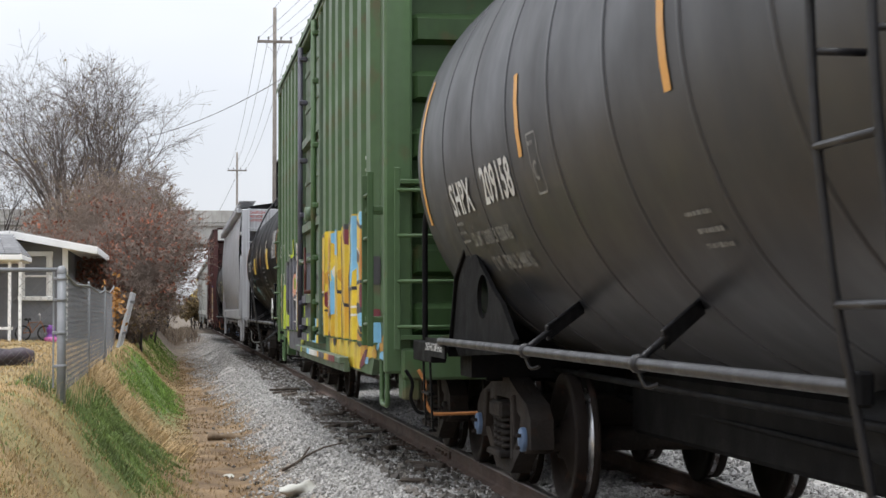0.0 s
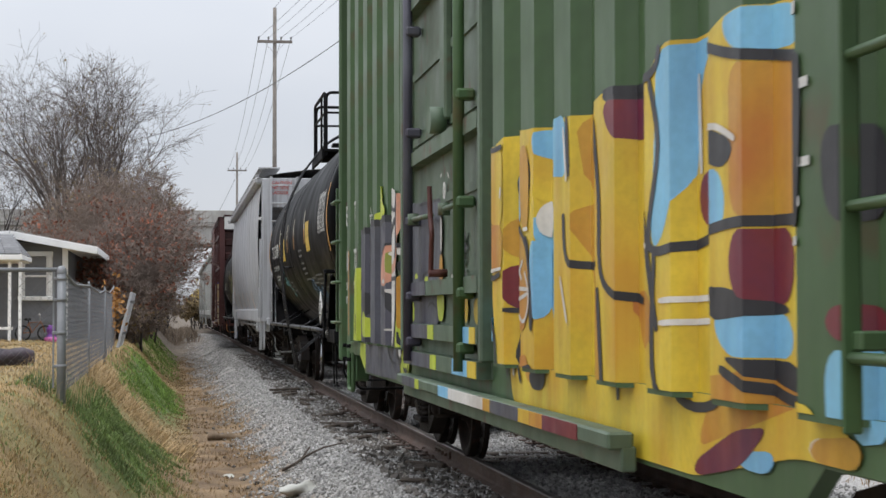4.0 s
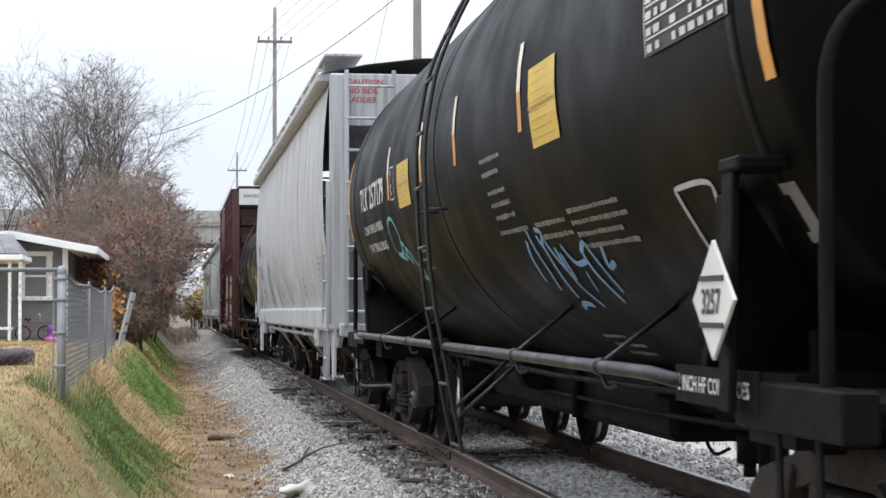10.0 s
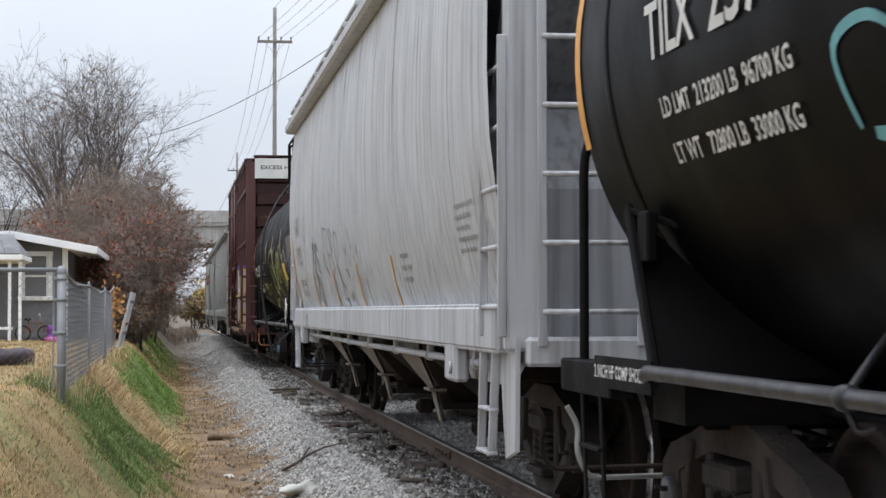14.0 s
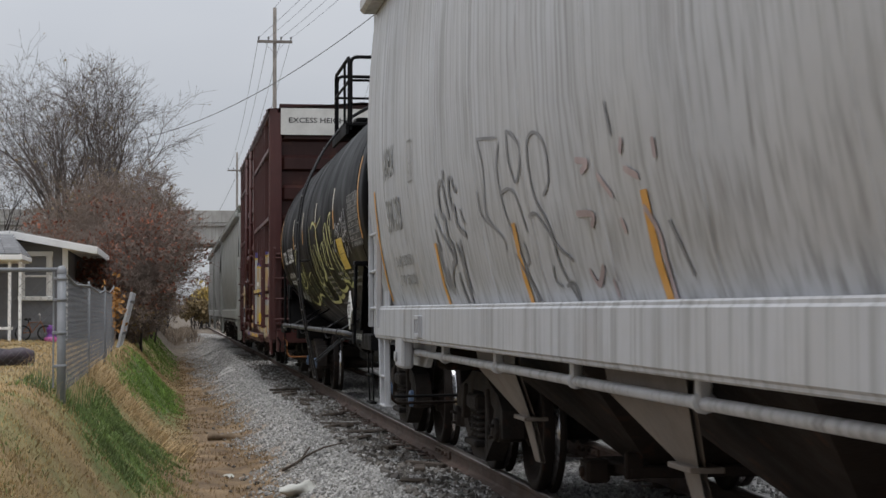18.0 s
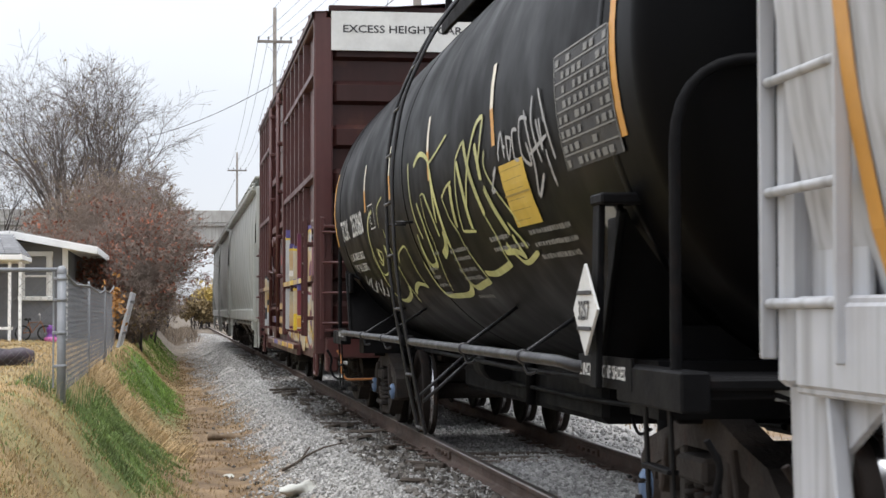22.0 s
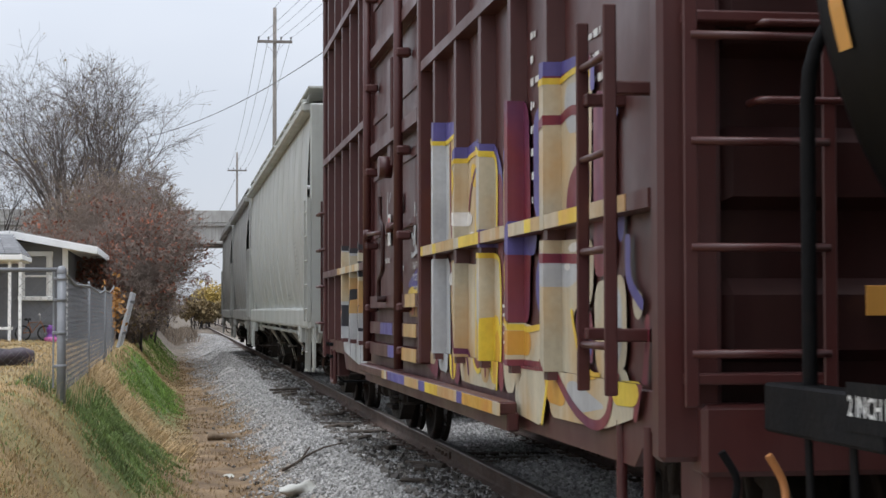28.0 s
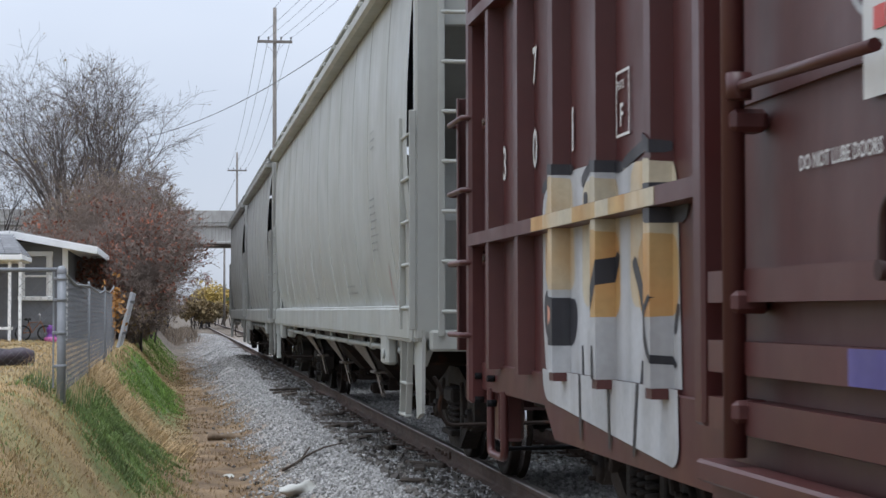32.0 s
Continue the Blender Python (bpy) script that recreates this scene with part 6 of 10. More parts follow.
decal(tank_b, "plate_mark", M_WHITE, lambda m: (TANK.word(m, "C", 43.27 - YB, 2.36, .13), TANK.word(m, "PLATE", 43.31 - YB, 2.53, .05, .8), TANK.bar(m, 43.22 - YB, 2.60, .26, .012), TANK.bar(m, 43.22 - YB, 2.32, .26, .012), TANK.bar(m, 43.345 - YB, 2.46, .012, .28), TANK.bar(m, 43.095 - YB, 2.46, .012, .28)))


def notice(car, y0, y, z, w, h, rows, seed, plate=M_YELLOW, ink=M_FAINT):
    pl = decal(car, "notice_plate", plate, lambda m: TANK.bar(m, y - y0, z, w, h, .008))
    decal(pl, "small_writing", ink, lambda m: TANK.lines(m, y - y0 + w * .43, z + h * .40, w * .86, rows, h * .022, h * .80 / max(1, rows - 1), seed, .013))
    decal(pl, "notice_fold", ink, lambda m: TANK.bar(m, y - y0, z, w, h * .03, .013))


notice(tank_b, YB, 36.80, 2.42, .66, .42, 8, 21)
notice(tank_b, YB, 42.46, 2.40, .74, .37, 8, 22)


def data_panel(car, y0, y, z, w, h, seed, pale=M_GREYINK):
    pl = decal(car, "data_panel", M_INK, lambda m: TANK.bar(m, y - y0, z, w, h, .008))
    rg = random.Random(seed)

    def fill(m):
        for i in range(8):
            zz = z + h / 2 - h * (i + .5) / 8
            TANK.bar(m, y - y0, zz + h / 16, w * .96, .008, .013)
            for j in range(9):
                if rg.random() < .75:
                    TANK.bar(m, y - y0 + w * (.44 - j * .11), zz - .005, w * rg.uniform(.04, .085), h * .06, .013)
        TANK.bar(m, y - y0 + w / 2, z, .012, h, .013)
        TANK.bar(m, y - y0 - w / 2, z, .012, h, .013)
    decal(pl, "table_writing", pale, fill)


data_panel(tank_b, YB, 34.22, 2.62, 1.05, .52, 31, M_WHITE)
B_WRITING = [(-1.42, 2.27, .75, 2, .042, .085), (-1.48, 2.07, .65, 3, .042, .075),
             (-1.42, 1.83, .95, 1, .04, .07), (-2.5, 1.83, .9, 2, .04, .07),
             (-3.37, 1.86, 1.2, 4, .035, .06), (2.32, 1.84, .5, 3, .035, .07),
             (-1.9, 1.2, .7, 3, .03, .05)]
for y_, z_, w_, rows_n, h_, gap_ in B_WRITING:
    decal(tank_b, "small_writing", M_GREYINK, lambda m: TANK.lines(m, y_, z_, w_, rows_n, h_, gap_, int(41 + 7 * z_ - 3 * y_)))
decal(tank_b, "graffiti", M_SPRAY["teal"], lambda m: (
    TANK.stroke(m, [(43.88 - YB, 1.88), (43.9 - YB, 2.12), (43.6 - YB, 2.17), (43.35 - YB, 2.02), (43.5 - YB, 1.86), (43.8 - YB, 1.86), (43.4 - YB, 1.80)], .035),
    TANK.stroke(m, [(43.42 - YB, 1.94), (43.25 - YB, 1.92), (43.3 - YB, 1.82), (43.42 - YB, 1.88)], .04), TANK.stroke(m, [(43.25 - YB, 1.88), (43.12 - YB, 1.87), (43.15 - YB, 1.77), (43.25 - YB, 1.82)], .04),
    TANK.stroke(m, [(43.05 - YB, 1.86), (42.95 - YB, 1.74), (42.80 - YB, 1.72), (42.85 - YB, 1.62), (43.0 - YB, 1.66)], .04)), "turquoise spray-painted tag")


def diamond_sign(car, y, z):
    """A tall pointed sign on the end of the shell: a pale diamond in three fields."""
    hold = part("placard_holder", M().beam((-1.61, y, 1.0), (-1.59, y, 1.85), .12, .03).box((-1.52, y - .05, 1.84), (.20, .22, .05), .01), M_BLACK_STEEL, car)
    d = M()
    d.prism([(y - .23, z), (y, z + .205), (y + .23, z), (y, z - .205)], -1.660, -1.648)
    dm = part("placard", d, M_WHITE, hold, "pale diamond-shaped hazard placard")
    k = M()
    for zz in (z + .075, z - .085):
        k.box((-1.664, y, zz), (.006, .26, .018), .001)
    part("placard_line", k, M_INK, dm)
    w = M()
    pts, faces = text_mesh("3257", .12, .9)
    w.add([(-1.664, y + .12 - u, z - .045 + v) for u, v in pts], [f[::-1] for f in faces])
    part("placard_number", w, M_INK, dm)


diamond_sign(tank_b, -6.50, 1.38)
decal(tank_b, "small_plate", M_GREYINK, lambda m: (TANK.bar(m, 33.9 - YB, 1.86, .28, .04), TANK.bar(m, 33.62 - YB, 1.68, .16, .2)))

# black tank car with a large pale outline piece
YC = 74.8
tank_c = tank_car("tank_car", YC, 7.35, M_TANK_BLACK, 6.2, "black tank car sprayed with pale yellow outline graffiti", bands=[-6.4, .6, 6.2], cap="blue", rod=M_HANDLE, lad=.10)
tank_marks(tank_c, YC, TANK, [(78.32, 2.33, 2.80), (76.27, 2.33, 2.80), (73.82, 2.32, 2.80), (71.10, 2.33, 2.82)], [(68.15, 2.10, 2.95), (81.60, 2.1, 2.95)], .45)
decal(tank_c, "car_number", M_WHITE, lambda m: TANK.word(m, "253060", 4.98, 2.145, .32, 1.16))
decal(tank_c, "number_patch", M_WHITE, lambda m: TANK.word(m, "TCBX", 6.10, 2.14, .30, .98))
decal(tank_c, "weight_stencil", M_WHITE, lambda m: (TANK.word(m, "LD LMT  210000 LB  95050 KG", 5.80, 1.905, .105, .95), TANK.word(m, "LT WT   76000 LB  35050 KG", 5.80, 1.785, .105, .95)))
decal(tank_c, "plate_mark", M_WHITE, lambda m: (TANK.word(m, "C", 3.14, 2.19, .11, 1.3), TANK.bar(m, 3.07, 2.375, .40, .012), TANK.bar(m, 3.07, 2.15, .40, .012), TANK.bar(m, 3.26, 2.26, .02, .23), TANK.bar(m, 2.88, 2.26, .02, .23)))
notice(tank_c, YC, 70.68, 2.02, .72, .36, 6, 23)
data_panel(tank_c, YC, 68.75, 2.32, 1.1, .56, 33, M_GREYINK)
decal(tank_c, "small_writing", M_GREYINK, lambda m: (TANK.lines(m, -0.18, 1.80, .3, 1, .035, .06, 50), TANK.lines(m, -0.97, 1.79, 1.05, 1, .04, .06, 51), TANK.lines(m, -0.98, 1.73, .7, 1, .04, .06, 52), TANK.lines(m, -0.94, 1.65, .8, 2, .04, .06, 53), TANK.lines(m, 0.51, 1.69, .45, 4, .035, .065, 54),
                                                     TANK.lines(m, -2.73, 1.81, .9, 1, .045, .06, 55), TANK.lines(m, -2.71, 1.745, 1.1, 1, .04, .06, 56), TANK.lines(m, -0.92, 1.455, .9, 1, .035, .06, 57), TANK.lines(m, -4, 1.80, 1.2, 3, .04, .07, 58)))


diamond_sign(tank_c, 68.45 - YC, 1.35)
decal(tank_c, "small_plate", M_GREYINK, lambda m: (TANK.bar(m, 68.9 - YC, 1.75, .3, .25),))
# ---- boxcars ----
PANEL_X, POST_X = 1.545, 1.625


def post_profile(posts, w_foot, w_top):
    """Folds of a side with hat-shaped posts: a list of (y, depth)."""
    folds = []
    for p in sorted(posts):
        folds += [(p - w_foot / 2, PANEL_X), (p - w_top / 2, POST_X), (p + w_top / 2, POST_X), (p + w_foot / 2, PANEL_X)]
    return folds


def folded(folds):
    ys, xs = [f[0] for f in folds], [f[1] for f in folds]

    def shape(y, z, off):
        return (-((1.562 if z < 1.06 else float(np.interp(y, ys, xs))) + off), y, z)
    return shape


M_RUST_BOLT = material("rusty_bolt_steel", (0.06, 0.032, 0.02), 0.7, var=0.3, scale=20.0, dirt=(0.02, 0.015, 0.012), dirt_amt=0.4)


def boxcar(name, y0, half, paint, label, posts, w_foot, w_top, door, z_sill, z_top, belts=(), rib_end=.5, truck_y=6.1, cap="plain", end_paint=None, ladder_paint=None, rod=None, drop=(-4.6, 4.6)):
    car = empty(name, label, "boxcar", "cars of the freight train", pose(TX, y0, 0))
    d0, d1 = door
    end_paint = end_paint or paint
    for sx in (-1, 1):
        for a, b in ((-half, d0), (d1, half)):
            part("side_panel", M().box((sx * (PANEL_X - .03), (a + b) / 2, (z_sill + z_top) / 2), (.06, b - a, z_top - z_sill), .004), paint, car)
        poly = [(w_foot / 2, 0), (w_top / 2, POST_X - PANEL_X), (-w_top / 2, POST_X - PANEL_X), (-w_foot / 2, 0)]
        pm = M()
        z0, z1 = z_sill + .12, z_top - .06
        vs = [(-PANEL_X - d, y, z) for z in (z0, z1) for y, d in poly]
        pm.add(vs, [(0, 1, 5, 4), (1, 2, 6, 5), (2, 3, 7, 6), (3, 2, 1, 0), (4, 5, 6, 7)])
        pmesh = pm.mesh("side_post", paint)
        for p in posts:
            o = part("side_post", pmesh, None, car)
            o.matrix_basis = pose(0, p, 0) if sx < 0 else pose(0, p, 0, 0, 0, 180)
        for z in belts:
            for a, b in ((-half + .1, d0 - .05), (d1 + .05, half - .1)):
                part("belt_rail", M().prism([(a, z - .035), (b, z - .035), (b, z + .035), (a, z + .035)], min(sx * PANEL_X, sx * (POST_X + .012)), max(sx * PANEL_X, sx * (POST_X + .012))), paint, car)
        # sills and plates
        part("side_sill", M().box((sx * 1.49, 0, z_sill + .06), (.14, 2 * half, .16), .006).prism([(drop[0] - .25, z_sill), (drop[0], z_sill - .17), (drop[1], z_sill - .17), (drop[1] + .25, z_sill)], sx * 1.53 - .03, sx * 1.53 + .03), paint, car)
        part("top_plate", M().box((sx * (PANEL_X + .01), 0, z_top), (.16, 2 * half + .04, .14), .015), paint, car)
        for s in (-1, 1):
            part("corner_post", M().box((sx * 1.52, s * (half - .04), (z_sill + z_top) / 2 - .05), (.22, .12, z_top - z_sill + .1), .02), paint, car)
    # roof: a low peak with cross ribs
    rf = M()
    for sx in (-1, 1):
        vs = [(sx * 1.66, -half - .05, z_top + .05), (sx * 1.66, half + .05, z_top + .05), (0, half + .05, z_top + .20), (0, -half - .05, z_top + .20)]
        rf.add(vs, [(0, 1, 2, 3) if sx < 0 else (3, 2, 1, 0)])
        rf.add([(sx * 1.66, -half - .05, z_top + .05), (sx * 1.66, half + .05, z_top + .05), (sx * 1.66, half + .05, z_top - .02), (sx * 1.66, -half - .05, z_top - .02)], [(0, 1, 2, 3)])
    for i in range(14):
        y = -half + (i + .5) * 2 * half / 14
        rf.beam((-1.66, y, z_top + .07), (0, y, z_top + .22), .06, .05).beam((1.66, y, z_top + .07), (0, y, z_top + .22), .06, .05)
    part("roof", rf, paint, car)
    # corrugated ends
    for s in (-1, 1):
        prof, z = [], z_sill + .02
        while z < z_top - .05:
            prof += [(0, z), (0, z + rib_end * .42), (.085, z + rib_end * .50), (.085, z + rib_end * .86), (.0, z + rib_end * .97)]
            z += rib_end
        prof = [(d, zz) for d, zz in prof if zz < z_top - .02] + [(0, z_top)]
        rows = [[(x, s * (half - .10 + d * k), zz) for d, zz in prof] for x, k in ((-1.45, .0), (-1.36, 1), (1.36, 1), (1.45, .0))]
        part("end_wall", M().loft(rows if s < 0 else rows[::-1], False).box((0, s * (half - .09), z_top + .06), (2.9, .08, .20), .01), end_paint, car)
        part("end_sill", M().box((0, s * (half + .01), z_sill - .02), (3.0, .14, .26), .02).box((-1.42, s * (half - .1), z_sill - .16), (.14, .3, .32), .02).box((1.42, s * (half - .1), z_sill - .16), (.14, .3, .32), .02), paint, car)
        for sx in (-1, 1):
            lp = ladder_paint or paint
            yl = -half + .62 if s < 0 else half + .17
            xl = 1.70 if s < 0 else 1.60
            if s < 0:
                ladder(car, "side_ladder", (sx * xl, yl, z_sill + .12), (sx * xl, yl, z_sill + 1.62), .46, (0, 1, 0), 4, lp)
                for zb_ in (.35, 1.30):
                    for dy in (-.2, .2):
                        part("ladder_bracket", M().beam((sx * 1.50, yl + dy, z_sill + zb_), (sx * xl, yl + dy, z_sill + zb_), .06, .05), lp, car)
            else:
                # the corner ladder stands out past the end on two deep angles
                la = part("side_ladder", M().box((sx * 1.56, yl - .22, z_sill + .98), (.13, .012, 1.56), .003).box((sx * 1.56, yl + .22, z_sill + .98), (.13, .012, 1.56), .003).box((sx * 1.62, yl - .20, z_sill + .98), (.012, .05, 1.56), .003).box((sx * 1.62, yl + .20, z_sill + .98), (.012, .05, 1.56), .003), lp, car)
                for i in range(4):
                    zr = z_sill + .30 + .43 * i
                    part("rung", M().tube(fillet([(sx * 1.60, yl - .25, zr), (sx * 1.665, yl - .25, zr), (sx * 1.665, yl + .25, zr), (sx * 1.60, yl + .25, zr)], .04), .017, 8), lp, la)
                for zb_ in (.75, 1.55):
                    part("ladder_bracket", M().box((sx * 1.54, yl - .10, z_sill + zb_), (.03, .70, .075), .006), lp, car)
                    part("bracket_bolt", M().cyl((sx * 1.53, yl - .40, z_sill + zb_), (sx * 1.575, yl - .40, z_sill + zb_), .022, 6).cyl((sx * 1.53, yl + .20, z_sill + zb_), (sx * 1.575, yl + .20, z_sill + zb_), .022, 6), M_RUST_BOLT, car)
                for yb_ in (half - .10, half - .52):
                    for zb_ in (.02, .16):
                        part("step_bolt", M().cyl((sx * 1.55, yb_, z_sill + zb_ - .10), (sx * 1.60, yb_, z_sill + zb_ - .10), .022, 6), M_BLACK_STEEL, car)
            ladder(car, "end_ladder", (sx * 1.30, s * (half + .10), z_sill + .10), (sx * 1.30, s * (half + .10), z_sill + 1.62), .48, (1, 0, 0), 4, lp)
            for zb_ in (.2, 1.5):
                part("ladder_bracket", M().beam((sx * 1.30, s * (half - .05), z_sill + zb_), (sx * 1.30, s * (half + .10), z_sill + zb_), .5, .04), lp, car)
            st = part("sill_step", M().tube(fillet([(sx * 1.56, s * (half - .40), z_sill), (sx * 1.56, s * (half - .40), .53), (sx * 1.56, s * (half - .82), .53), (sx * 1.56, s * (half - .82), z_sill)], .06), .022, 8), lp, car)
        coupler(car, s * (half + .30), s, .18)
        uncoupling_lever(car, s * (half + .12), s, rod)
        part("draft_sill", M().box((0, s * (half - .1), .84), (.42, 1.0, .36), .03), M_UNDER, car)
        truck(car, s * truck_y, cap)
        part("bolster", M().prism([(-.2, z_sill - .05), (.2, z_sill - .05), (.2, z_sill + .1), (-.2, z_sill + .1)], -1.5, 1.5).box((0, 0, .92), (2.2, .4, .16), .02), M_UNDER, car).matrix_basis = pose(0, s * truck_y, 0)
    part("underframe", M().box((0, 0, .86), (.36, 2 * half - .4, .34), .02).box((0, 0, 1.06), (3.0, 2 * half - .3, .08), .01), M_UNDER, car)
    for i in range(9):
        y = -half + 1.0 + i * (2 * half - 2) / 8
        part("crossbearer", M().prism([(y - .05, .95), (y + .05, .95), (y + .05, 1.02), (y - .05, 1.02)], -1.5, 1.5).box((0, y, .88), (1.6, .03, .22), .005), M_UNDER, car)
    part("brake_equipment", M().cyl((.5, .8, .62), (.5, 2.0, .62), .19, 16).box((-.6, 1.0, .66), (.35, .45, .3), .03).tube([(-.3, -half + 1.5, .62), (-.3, half - 1.5, .62)], .02, 6).tube([(-.9, -3.5, .70), (-.9, 3.5, .70)], .018, 6), M_UNDER, car)
    CARS.append((car, y0))
    return car


def plug_door(car, d0, d1, z0, z1, rods, paint, beams, handle_y, low=0.0, rod_paint=None, lever=(), links=(), lever_paint=None):
    """A sliding plug door: a ribbed leaf, lock rods with guides, a crank and its track."""
    w, c = d1 - d0, (d0 + d1) / 2
    rod_paint = rod_paint or [paint, paint]
    for sx in (-1, 1):
        dr = part("plug_door", M().box((sx * (PANEL_X - .015), c, (z0 - low + z1) / 2), (.07, w - .03, z1 - z0 + low), .012), paint, car)
        for z in beams:
            part("door_beam", M().prism([(d0 + .04, z - .05), (d1 - .04, z - .05), (d1 - .04, z + .05), (d0 + .04, z + .05)], min(sx * PANEL_X, sx * (PANEL_X + .10)), max(sx * PANEL_X, sx * (PANEL_X + .10))), paint, dr)
        k = 6
        for i in range(k):
            z = z0 + 1.0 + i * (z1 - z0 - 1.3) / (k - 1)
            part("door_rib", M().prism([(d0 + .08, z - .03), (d1 - .08, z - .03), (d1 - .08, z + .03), (d0 + .08, z + .03)], min(sx * PANEL_X, sx * (PANEL_X + .035)), max(sx * PANEL_X, sx * (PANEL_X + .035))), paint, dr)
        for i_, y in enumerate(rods):
            rod = part("lock_rod", M().cyl((sx * 1.665, y, z0 - .12), (sx * 1.665, y, z1 + .06), .034, 14), rod_paint[i_], dr)
            for z in (z0 + .02, z0 + .35, z0 + .9, z0 + 1.55, z0 + 2.3, z0 + 3.1, z1 - .1):
                part("rod_guide", M().box((sx * 1.63, y, z), (.11, .11, .07), .015).cyl((sx * 1.665, y + .05, z - .03), (sx * 1.665, y + .05, z + .03), .02, 8), rod_paint[i_], rod)
        hy = handle_y
        gear = part("gear_case", M().box((sx * 1.59, hy, z0 + 1.95), (.06, .22, .9), .015).cyl((sx * 1.60, hy, z0 + 1.5), (sx * 1.70, hy, z0 + 1.5), .09, 14), paint, dr)
        if lever:
            part("lock_lever", M().tube(fillet([(sx * 1.70, y, z) for y, z in lever], .06), .016, 8).cyl((sx * 1.60, lever[-1][0], lever[-1][1]), (sx * 1.715, lever[-1][0], lever[-1][1]), .026, 12), lever_paint, gear, "rust-red lock lever")
        for (ya, za), (yb, zb_) in links:
            part("link_rod", M().cyl((sx * 1.665, ya, za), (sx * 1.665, yb, zb_), .018, 8).cyl((sx * 1.665, ya, za - .04), (sx * 1.665, ya, za + .04), .038, 10), paint, gear)
        part("door_track", M().box((sx * 1.65, c - w * .5, z0 - low - .10), (.10, w * 1.95, .07), .01).box((sx * 1.62, c - w * .5, z0 - low - .17), (.06, w * 1.95, .10), .008), paint, car)
        part("door_post", M().box((sx * 1.59, d0 - .06, (z0 + z1) / 2), (.12, .10, z1 - z0 + .1), .012), paint, car)
        part("door_post", M().box((sx * 1.59, d1 + .06, (z0 + z1) / 2), (.12, .10, z1 - z0 + .1), .012), paint, car)


# green boxcar
YG = 22.87
G_HALF = 7.76
g_posts = [21.2 - YG - .8 * i for i in range(7)] + [25.66 - YG + .785 * i for i in range(6)]
G_FOLDS = post_profile(g_posts, .44, .34)
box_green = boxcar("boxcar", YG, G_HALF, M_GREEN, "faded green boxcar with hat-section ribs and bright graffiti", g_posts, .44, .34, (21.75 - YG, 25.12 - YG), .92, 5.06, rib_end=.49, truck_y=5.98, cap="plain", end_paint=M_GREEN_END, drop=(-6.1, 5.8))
plug_door(box_green, 21.75 - YG, 25.12 - YG, 1.10, 4.9, [24.66 - YG, 22.30 - YG], M_GREEN_PALE, [1.00, 1.20, 1.50, 2.45, 3.6], 23.3 - YG, .16, [M_SPRAY["slate"], M_GREEN], [(0.41, 2.16), (0.37, 1.95), (0.30, 1.85), (0.33, 1.75), (0.35, 1.59)], [((1.49, 2.0), (0.57, 1.98)), ((0.02, 1.99), (-0.51, 1.99))], M_RED_LEVER)
GS = Side(folded(G_FOLDS), [f[0] for f in G_FOLDS], 1.06)

# maroon boxcar
YM = 90.78
M_HALF = 7.32
m_posts = [97.42 - YM - .85 * i for i in range(5)] + [89.05 - YM - .905 * i for i in range(5)]
M_FOLDS = post_profile(m_posts, .11, .09)
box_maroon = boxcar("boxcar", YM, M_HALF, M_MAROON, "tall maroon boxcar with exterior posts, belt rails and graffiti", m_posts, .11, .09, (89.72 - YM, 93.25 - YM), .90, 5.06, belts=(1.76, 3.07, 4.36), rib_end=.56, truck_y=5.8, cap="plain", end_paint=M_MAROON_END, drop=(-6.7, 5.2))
plug_door(box_maroon, 89.72 - YM, 93.25 - YM, 1.02, 4.9, [92.87 - YM, 90.65 - YM], M_MAROON, [1.02, 1.20, 1.42, 2.75, 3.6], 91.65 - YM, .08, None, [(0.77, 2.27), (0.75, 2.08), (0.56, 2.03), (0.56, 1.67), (0.84, 1.6), (0.85, 1.44)], [((2.03, 2.02), (0.98, 1.99)), ((0.33, 2.0), (-0.1, 2.02))], M_MAROON_END)
MS = Side(folded(M_FOLDS), [f[0] for f in M_FOLDS], 1.06)
part("end_banner", M().box((0, -M_HALF - .035, 4.88), (2.86, .02, .50), .003), M_WHITE, box_maroon, "white banner plate at the top of the end")
_pts, _faces = text_mesh("EXCESS HEIGHT CAR", .135, 1.12)
part("banner_lettering", M().add([(-1.30 + u, -M_HALF - .048, 4.86 + v) for u, v in _pts], [f for f in _faces]), M_INK, box_maroon)
part("end_label", M().box((-.85, -M_HALF - .02, 1.38), (.11, .012, .11), .002), M_ORANGE, box_maroon)
part("end_label", M().box((-.55, -G_HALF - .03, 1.36), (.40, .012, .10), .002), M_HANDLE, box_green)
for z in (1.20, 1.48, 1.76, 2.04):
    part("end_grab_iron", M().tube(fillet([(-1.3, -M_HALF + .02, z + .9), (-1.3, -M_HALF - .10, z + .9), (-.7, -M_HALF - .10, z + .9), (-.7, -M_HALF + .02, z + .9)], .04), .015, 8), M_MAROON, box_maroon)


# ---- covered hoppers ----
def hopper_profile(bulge):
    zs = [1.33, 1.55, 1.9, 2.3, 2.7, 3.1, 3.5, 3.8, 4.02]
    xs = [1.47 + bulge * k for k in (0, .35, .70, .93, 1.0, .98, .88, .76, .62)]
    return zs, xs


